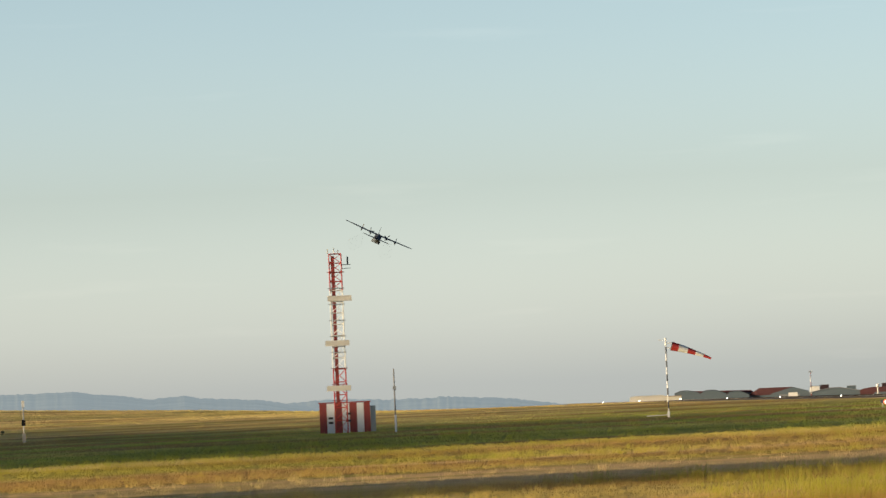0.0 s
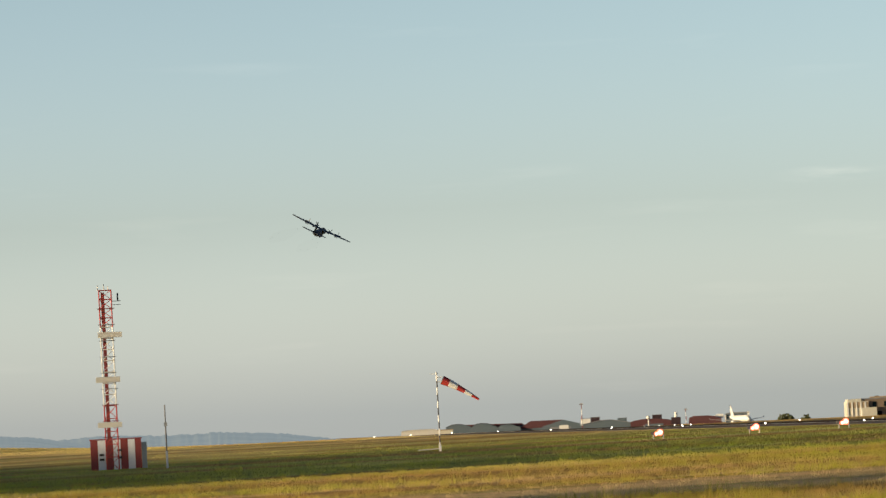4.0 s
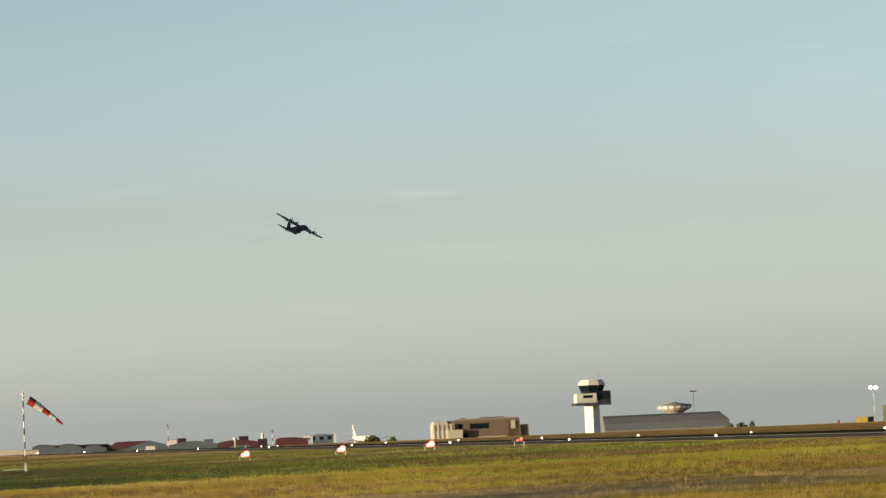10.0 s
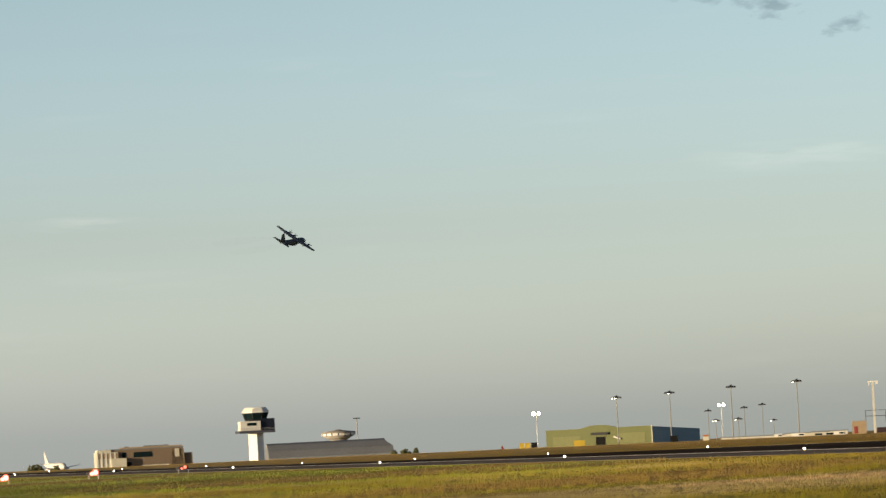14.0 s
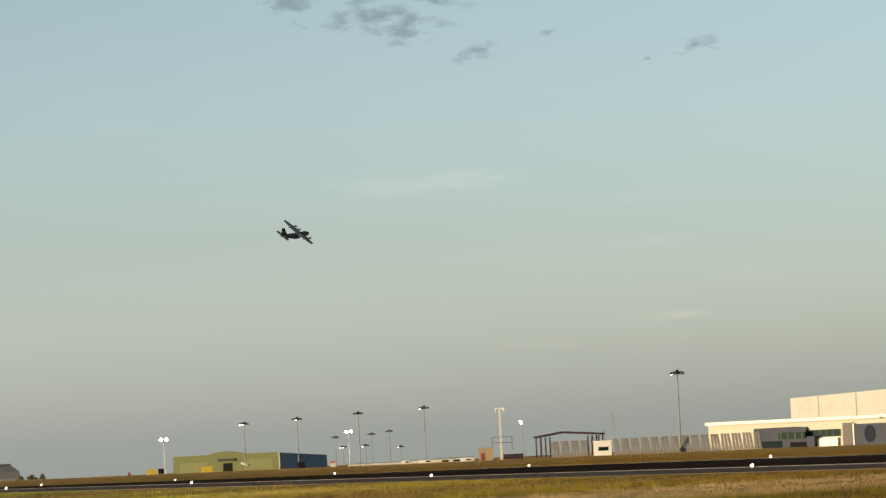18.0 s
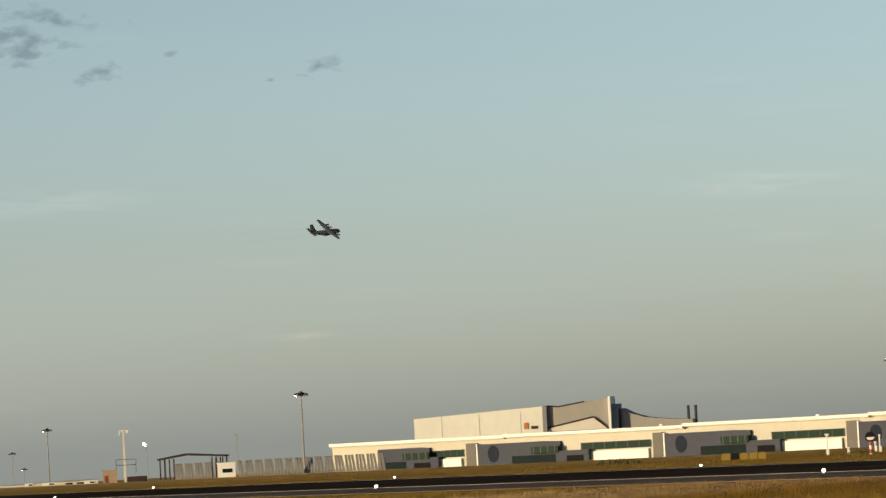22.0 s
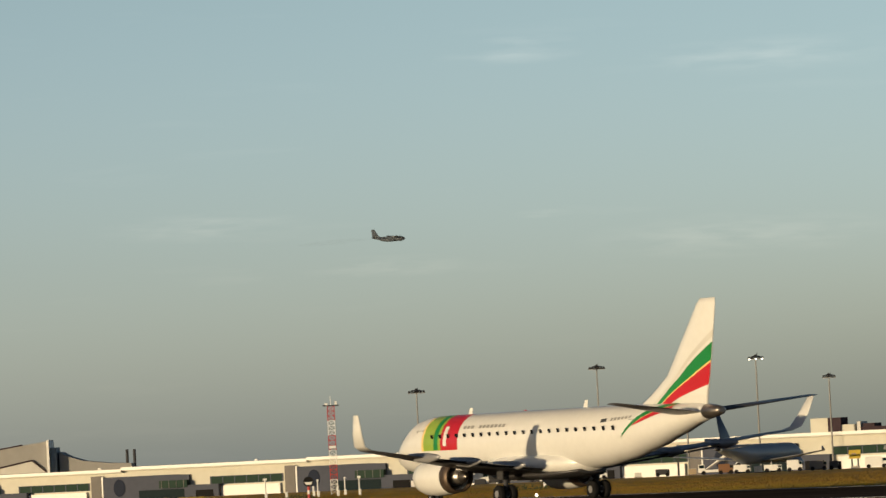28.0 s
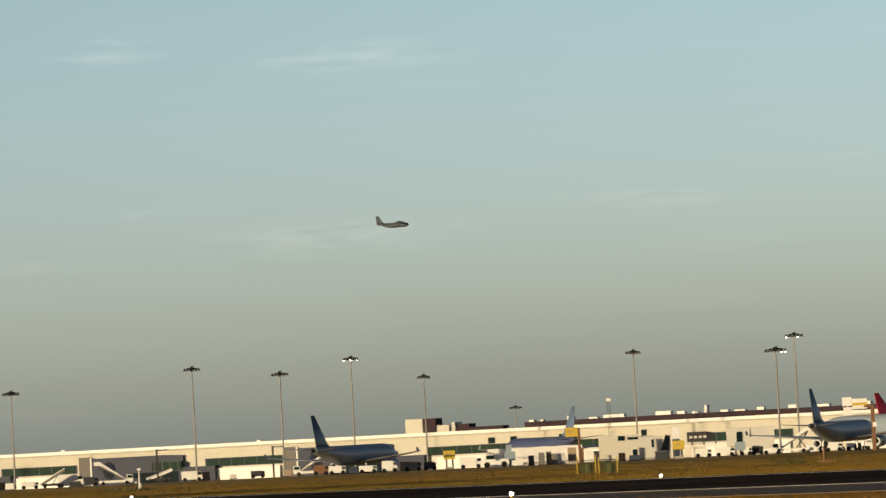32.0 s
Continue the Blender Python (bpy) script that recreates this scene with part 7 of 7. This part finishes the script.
def build_transport():
    top = thing("transport_aircraft", "dark grey four-engine turboprop military transport aircraft in a banked turn", "airplane", 240, 2940, 90)
    body = part("fuselage", Shape().loft([ring(*s, n=22) for s in stations(CARGO, 24)]), MILITARY, top, smooth=True)
    part("wing", blade([(-20.2, 3.9, 1.3, 2.75, 0.35), (-10, 5.0, 0.2, 2.45, 0.7), (-6, 5.2, 0.0, 2.35, 0.8), (0, 5.2, 0.0, 2.25, 0.85), (6, 5.2, 0.0, 2.35, 0.8), (10, 5.0, 0.2, 2.45, 0.7), (20.2, 3.9, 1.3, 2.75, 0.35)]), MILITARY, top, smooth=True)
    for x in (-10.2, -5.0, 5.0, 10.2):
        z = 2.05
        nac = part("engine_nacelle", Shape().loft([ring(y, z + a, z - b, w, 14) for y, a, b, w in ((7.9, 0.35, 0.35, 0.35), (7.2, 0.5, 0.65, 0.5), (5.0, 0.55, 0.8, 0.6), (2.5, 0.4, 0.7, 0.5), (-0.6, 0.15, 0.1, 0.15))]), MILITARY, top, smooth=True)
        nac.location.x = x
        part("spinner", Shape().tube((0, 7.9, z), (0, 8.6, z), 0.34, 0.06, 12), MILITARY_DARK, nac)
        pr = Shape()
        for k in range(4):
            m = pose(0, 8.15, z, 0, 45 + 90 * k + 13 * x, 0)
            pr.add([m @ Vector(p) for p in ((-0.12, 0.1, 0.2), (0.12, -0.1, 0.2), (0.24, -0.1, 1.2), (0.2, -0.05, 2.03), (-0.2, 0.05, 2.03), (-0.24, 0.1, 1.2))], [(0, 1, 2, 3, 4, 5)])
            pr.add([m @ Vector(p) for p in ((-0.12, 0.06, 0.2), (0.12, -0.14, 0.2), (0.24, -0.14, 1.2), (0.2, -0.09, 2.03), (-0.2, 0.01, 2.03), (-0.24, 0.06, 1.2))], [(5, 4, 3, 2, 1, 0)])
        part("propeller", pr, MILITARY_DARK, nac)
    part("fin", fin([(1.9, -6.5, -15.0, 0.5), (3.2, -9.4, -15.2, 0.5), (8.6, -12.6, -15.6, 0.28), (9.1, -13.3, -15.5, 0.12)]), MILITARY, top, smooth=True)
    for side in (-1, 1):
        part("tailplane", blade([(side * 0.2, -10.6, -14.9, 1.75, 0.5), (side * 8.0, -12.2, -14.6, 1.85, 0.22)]), MILITARY, top, smooth=True)
        part("gear_fairing", Shape().loft([ring(y, -0.6 - 0.1, b, w, 12) for y, b, w in ((4.2, -1.2, 0.1), (3.2, -2.2, 0.6), (-1.5, -2.25, 0.65), (-4.2, -1.4, 0.1))]), MILITARY, top, smooth=True).location.x = side * 1.9
        part("cockpit_window", skin(CARGO, 12.4, 11.5, side * 8, side * 70, 4, 6, 0.02), WINDOW, body)
    part("radome", Shape().loft([ring(14.55, -0.02, -0.18, 0.06, 16), ring(14.2, 0.22, -0.42, 0.27, 16), ring(13.8, 0.77, -0.97, 0.77, 16)]), MILITARY_DARK, top, "black nose radome", True)
    return top


SMOKE = bpy.data.materials.new("thin_exhaust_smoke")
SMOKE.use_nodes = True
for kind in ("ShaderNodeBsdfTransparent", "ShaderNodeBsdfDiffuse", "ShaderNodeMixShader"):
    SMOKE.node_tree.nodes.new(kind)
SMOKE.node_tree.nodes["Diffuse BSDF"].inputs[0].default_value = (0.10, 0.09, 0.08, 1)
SMOKE.node_tree.nodes["Mix Shader"].inputs[0].default_value = 0.008
SMOKE.node_tree.links.new(SMOKE.node_tree.nodes["Transparent BSDF"].outputs[0], SMOKE.node_tree.nodes["Mix Shader"].inputs[1])
SMOKE.node_tree.links.new(SMOKE.node_tree.nodes["Diffuse BSDF"].outputs[0], SMOKE.node_tree.nodes["Mix Shader"].inputs[2])
SMOKE.node_tree.links.new(SMOKE.node_tree.nodes["Mix Shader"].outputs[0], SMOKE.node_tree.nodes["Material Output"].inputs[0])


def build_smoke():
    """Thin exhaust trails behind the engines, in drawn-out wisps that widen and sink."""
    s, rnd = Shape(), random.Random(8)
    for x in (-7.6, 7.6):
        rings = []
        for k in range(26):
            f = k / 25
            y, w = -2 - 80 * f, (0.4 + 3.2 * f) * (1 - f ** 6) * rnd.uniform(0.8, 1.2) + 0.02
            c = (x * (1 + 0.2 * f) + rnd.uniform(-0.6, 0.6), 1.8 - 3.0 * f + rnd.uniform(-0.6, 0.6))
            rings.append([(c[0] + w * 1.5 * math.cos(2 * math.pi * i / 12), y, c[1] + w * math.sin(2 * math.pi * i / 12)) for i in range(12)])
        s.loft(rings)
    ob = new("exhaust_smoke", s.mesh("exhaust_smoke", SMOKE, True))
    return tagged(ob, "thin grey exhaust smoke trailing behind the transport aircraft", "smoke", kind="stuff")


AIRLINER_X, AIRLINER_HEADING, AIRLINER_YAW = 142.3, 2.14, 2.6
# seconds, metres of the nose along the runway
AIRLINER_ROWS = [(0.0, 230.0), (18.0, 230.0), (21.0, 231.2), (23.0, 235.2), (24.5, 240.6), (26.5, 250.7), (27.0, 254.1), (27.5, 258.0), (28.0, 262.4), (28.5, 267.6),
                 (29.0, 273.5), (29.5, 280.1), (30.0, 287.3), (30.5, 295.2), (31.0, 303.7), (31.5, 312.9), (32.0, 322.7)]


JET = [(y * 1.04, 1.05 * t + 0.4, 1.05 * b + 0.4 - (0.35 if b < 2 else 0), h * 1.3) for y, t, b, h in HULL]


def parked_jet(az, r, heading, tail_mat, label, body_mat=None, size=1.0):
    """A parked narrow-body airliner, nose to the heading."""
    x, y = polar(az, r)
    top = thing("parked_jet", label, "airplane", x, y, ground(x, y), -heading, "parked airliners")
    top.matrix_basis = top.matrix_basis @ Matrix.Scale(size, 4)
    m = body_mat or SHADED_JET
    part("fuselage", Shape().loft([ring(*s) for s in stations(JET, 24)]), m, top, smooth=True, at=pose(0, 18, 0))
    part("tail_cone", Shape().loft([ring(-18.2, 5.5, 4.6, 0.7), ring(-19.4, 5.2, 4.9, 0.2)]), DARK_STEEL, top, smooth=True)
    part("fin", fin([(5.2, -9.6, -16.8, 0.5), (6.2, -11.6, -17.0, 0.45), (11.8, -16.9, -18.5, 0.2)]), tail_mat, top, smooth=True)
    for side in (-1, 1):
        part("wing", blade([(side * 1.2, 5.2, -2.6, 2.3, 0.9), (side * 6.5, 1.4, -2.8, 2.8, 0.6), (side * 16.6, -4.8, -6.4, 3.9, 0.2)]), AIR_GREY, top, smooth=True)
        part("winglet", fin([(3.85, -4.9, -6.4, 0.14), (4.7, -5.8, -6.6, 0.06)]), AIR_GREY, top, smooth=True).location.x = side * 16.6
        part("tailplane", blade([(side * 0.5, -13.8, -17.0, 5.0, 0.35), (side * 6.2, -16.6, -18.2, 5.5, 0.12)]), AIR_GREY, top, smooth=True)
        e = part("engine", Shape().loft([[(rr * math.sin(2 * math.pi * i / 18), yy, rr * math.cos(2 * math.pi * i / 18)) for i in range(18)] for yy, rr in ((6.4, 0.9), (5.8, 1.1), (4.0, 1.15), (2.2, 0.85))]), m, top, smooth=True, at=pose(side * 5.7, 0, 1.6))
        part("exhaust", Shape().tube((0, 2.3, 0), (0, 1.2, 0), 0.6, 0.3, 14), DARK_STEEL, e)
        g = part("main_gear", Shape().tube((side * 3.4, -1.6, 0.5), (side * 3.2, -1.5, 2.2), 0.15), STEEL, top)
        for xx in (3.0, 3.8):
            wheel(g, side * xx, -1.6, 0.56, 0.4)
    g = part("nose_gear", Shape().tube((0, 13.5, 0.4), (0, 13.6, 2.0), 0.1), STEEL, top)
    for xx in (-0.25, 0.25):
        wheel(g, xx, 13.5, 0.38, 0.22)
    return top


# seconds, x, y, z, heading, bank to the right
TRANSPORT_ROWS = [
    (0.0, 231.3, 2894.9, 87.1, 8.6, 26.5), (0.5, 244.5, 2933.6, 91.3, 10.3, 26.8), (1.0, 258.8, 2972.4, 95.2, 11.9, 27.1),
    (1.5, 273.8, 3011.2, 99.1, 13.6, 27.4), (2.0, 288.9, 3048.0, 103.8, 15.3, 27.6), (2.5, 305.8, 3085.7, 107.2, 17.1, 27.9),
    (4.5, 385.2, 3228.7, 119.6, 24.0, 28.9), (5.0, 407.4, 3262.3, 121.2, 25.9, 29.0), (5.5, 429.7, 3300.2, 124.0, 27.8, 29.0),
    (6.0, 455.2, 3335.9, 125.9, 29.7, 29.0), (6.5, 480.7, 3372.7, 127.2, 31.8, 29.0), (7.0, 508.1, 3407.4, 129.9, 33.7, 29.0),
    (7.5, 534.9, 3442.0, 131.1, 35.3, 29.0), (8.0, 564.7, 3475.7, 132.5, 37.0, 29.0), (8.5, 593.5, 3508.3, 134.0, 38.6, 29.0),
    (9.0, 624.3, 3539.9, 135.2, 40.1, 29.0), (9.5, 656.2, 3570.5, 136.8, 41.8, 29.0), (10.0, 688.1, 3600.0, 137.0, 43.5, 29.0),
    (10.5, 721.9, 3628.7, 137.5, 45.1, 29.4), (11.0, 757.8, 3655.2, 138.2, 46.7, 29.7), (11.5, 792.8, 3682.6, 139.7, 48.5, 30.1),
    (12.0, 828.9, 3707.0, 140.1, 50.1, 30.4), (12.5, 867.0, 3731.5, 141.2, 51.8, 30.7), (13.0, 905.1, 3753.8, 142.5, 53.5, 31.1),
    (13.5, 947.2, 3788.4, 144.8, 55.2, 31.5), (14.0, 989.4, 3820.9, 147.3, 56.9, 31.8), (14.5, 1033.2, 3851.5, 150.1, 59.0, 32.0),
    (16.5, 1216.9, 3962.7, 162.9, 67.4, 32.4), (17.0, 1263.8, 3987.2, 166.3, 69.4, 32.4), (17.5, 1312.8, 4008.7, 169.1, 71.4, 32.3),
    (18.0, 1362.8, 4030.1, 170.0, 73.6, 32.3), (18.5, 1412.7, 4048.4, 172.6, 75.6, 32.2), (19.0, 1462.7, 4066.7, 174.6, 77.7, 32.1),
    (19.5, 1513.7, 4081.0, 176.2, 79.8, 32.1), (20.0, 1564.7, 4096.3, 177.4, 81.9, 32.0), (20.5, 1606.6, 4083.0, 177.7, 83.1, 30.7),
    (21.0, 1647.5, 4068.7, 178.1, 84.3, 29.6), (21.5, 1688.4, 4053.3, 178.8, 85.5, 28.3), (22.0, 1729.3, 4034.9, 179.2, 86.7, 27.0),
    (22.5, 1768.2, 4016.5, 179.8, 87.9, 24.2), (23.0, 1809.1, 3996.0, 181.1, 89.1, 21.5), (23.5, 1848.0, 3974.6, 181.5, 90.3, 18.8),
    (24.0, 1886.9, 3953.1, 182.2, 91.5, 16.0), (24.5, 1936.8, 3949.0, 183.1, 93.6, 13.4), (26.5, 2129.3, 3934.9, 187.0, 101.9, 4.8),
    (27.0, 2178.1, 3930.8, 188.3, 104.0, 4.2), (27.5, 2226.0, 3926.8, 188.9, 106.0, 3.6), (28.0, 2274.8, 3920.7, 189.8, 108.1, 3.1),
    (28.5, 2325.7, 3914.7, 189.3, 109.0, 2.7), (29.0, 2373.6, 3908.6, 190.7, 109.8, 2.1), (29.5, 2422.4, 3901.5, 190.9, 110.6, 1.5),
    (30.0, 2472.3, 3894.5, 190.5, 111.4, 1.0), (30.5, 2515.1, 3878.1, 190.5, 112.2, 0.8), (31.0, 2560.0, 3861.8, 190.3, 113.0, 0.5),
    (31.5, 2602.8, 3845.5, 190.0, 113.8, 0.2), (32.0, 2645.7, 3826.1, 190.1, 114.7, 0.0),
]
airliner = build_airliner()
transport = build_transport()
smoke = build_smoke()
parked_jet(34.1, 1018, 60, JET_TAIL, "parked airliner in shade-dulled blue-white with a dark slate tail")
parked_jet(39.5, 960, 57, JET_TAIL, "parked airliner in shade-dulled blue-white seen from behind its tail")
parked_jet(36.18, 1085, 13, BLUE_BOX, "parked airliner with a violet-blue body behind a white wall", JET_BLUE)
parked_jet(40.42, 1025, -52, JET_RED, "large pale blue parked airliner beside another jet", JET_PALE, 1.22)
parked_jet(40.47, 1100, 78, JET_RED, "parked airliner with a bright red tail")
far_jet = parked_jet(10.8, 3083, 173, WHITE, "white airliner taxiing slowly far beyond the runway end", WHITE)
far_jet.name = "taxiing_jet"
tagged(far_jet, "white airliner taxiing slowly far beyond the runway end", "airplane")
# seconds, x, y
FAR_JET_ROWS = [(0.0, 577.2, 3028.3), (2.5, 580.7, 3000.1), (5.0, 584.1, 2972.7), (7.5, 587.5, 2944.8), (10.0, 590.9, 2916.9), (12.5, 594.8, 2885.1), (14.5, 598.0, 2859.2), (19.0, 604.7, 2804.9), (21.0, 606.7, 2788.0), (32.0, 606.7, 2788.0)]


def motions():
    """The transport aircraft turns away in the air; a far jet taxis; the airliner rolls down the runway; its wheels turn."""
    walk(transport, [(t, pose(x, y, z, 0, 0, -hd) @ pose(0, 0, 0, 7 - 6 * smoothstep(19, 26, t), 0, 0) @ pose(0, 0, 0, 0, bank, 0)) for t, x, y, z, hd, bank in TRANSPORT_ROWS])
    walk(smoke, [(t, pose(x, y, z, 0, 0, -hd) @ pose(0, 0, 0, 6 - 5 * smoothstep(4, 20, t), 0, 0) @ pose(0, 0, 0, 0, bank * 0.8, 0)) for t, x, y, z, hd, bank in TRANSPORT_ROWS])
    fx, fy = math.sin(radians(AIRLINER_HEADING)), math.cos(radians(AIRLINER_HEADING))
    walk(airliner, [(t, pose(AIRLINER_X + (s - 0.6) * fx, (s - 0.6) * fy, ground(150, s) + 0.06, 0, 0, -AIRLINER_YAW)) for t, s in AIRLINER_ROWS])
    times = [0.0] + [18 + k / FPS for k in range(14 * FPS + 1)]
    rolled = np.interp(times, [t for t, s in AIRLINER_ROWS], [s for t, s in AIRLINER_ROWS])
    for w in [p for gear in airliner.children for p in gear.children if p.name.startswith("wheel")]:
        x, y, r = w.matrix_basis.translation
        turns = np.cumsum([0.0] + [min(1.45, step / r) for step in np.diff(rolled)])
        walk(w, [(t, pose(x, y, r, -math.degrees(a), 0, 0)) for t, a in zip(times, turns)])
    walk(far_jet, [(t, pose(x, y, ground(x, y), 0, 0, -173)) for t, x, y in FAR_JET_ROWS])
    droop = [(0.0, 15), (0.5, 19), (1.0, 22), (2.5, 24), (4.5, 27), (6.0, 28), (7.0, 27), (8.0, 27), (9.0, 33), (10.0, 33), (20.0, 30), (32.0, 26)]
    walk(sock, [(t, pose(0.5, 0, 6.62, 0, a, 3 * math.sin(2.1 * t))) for t, a in droop])


motions()
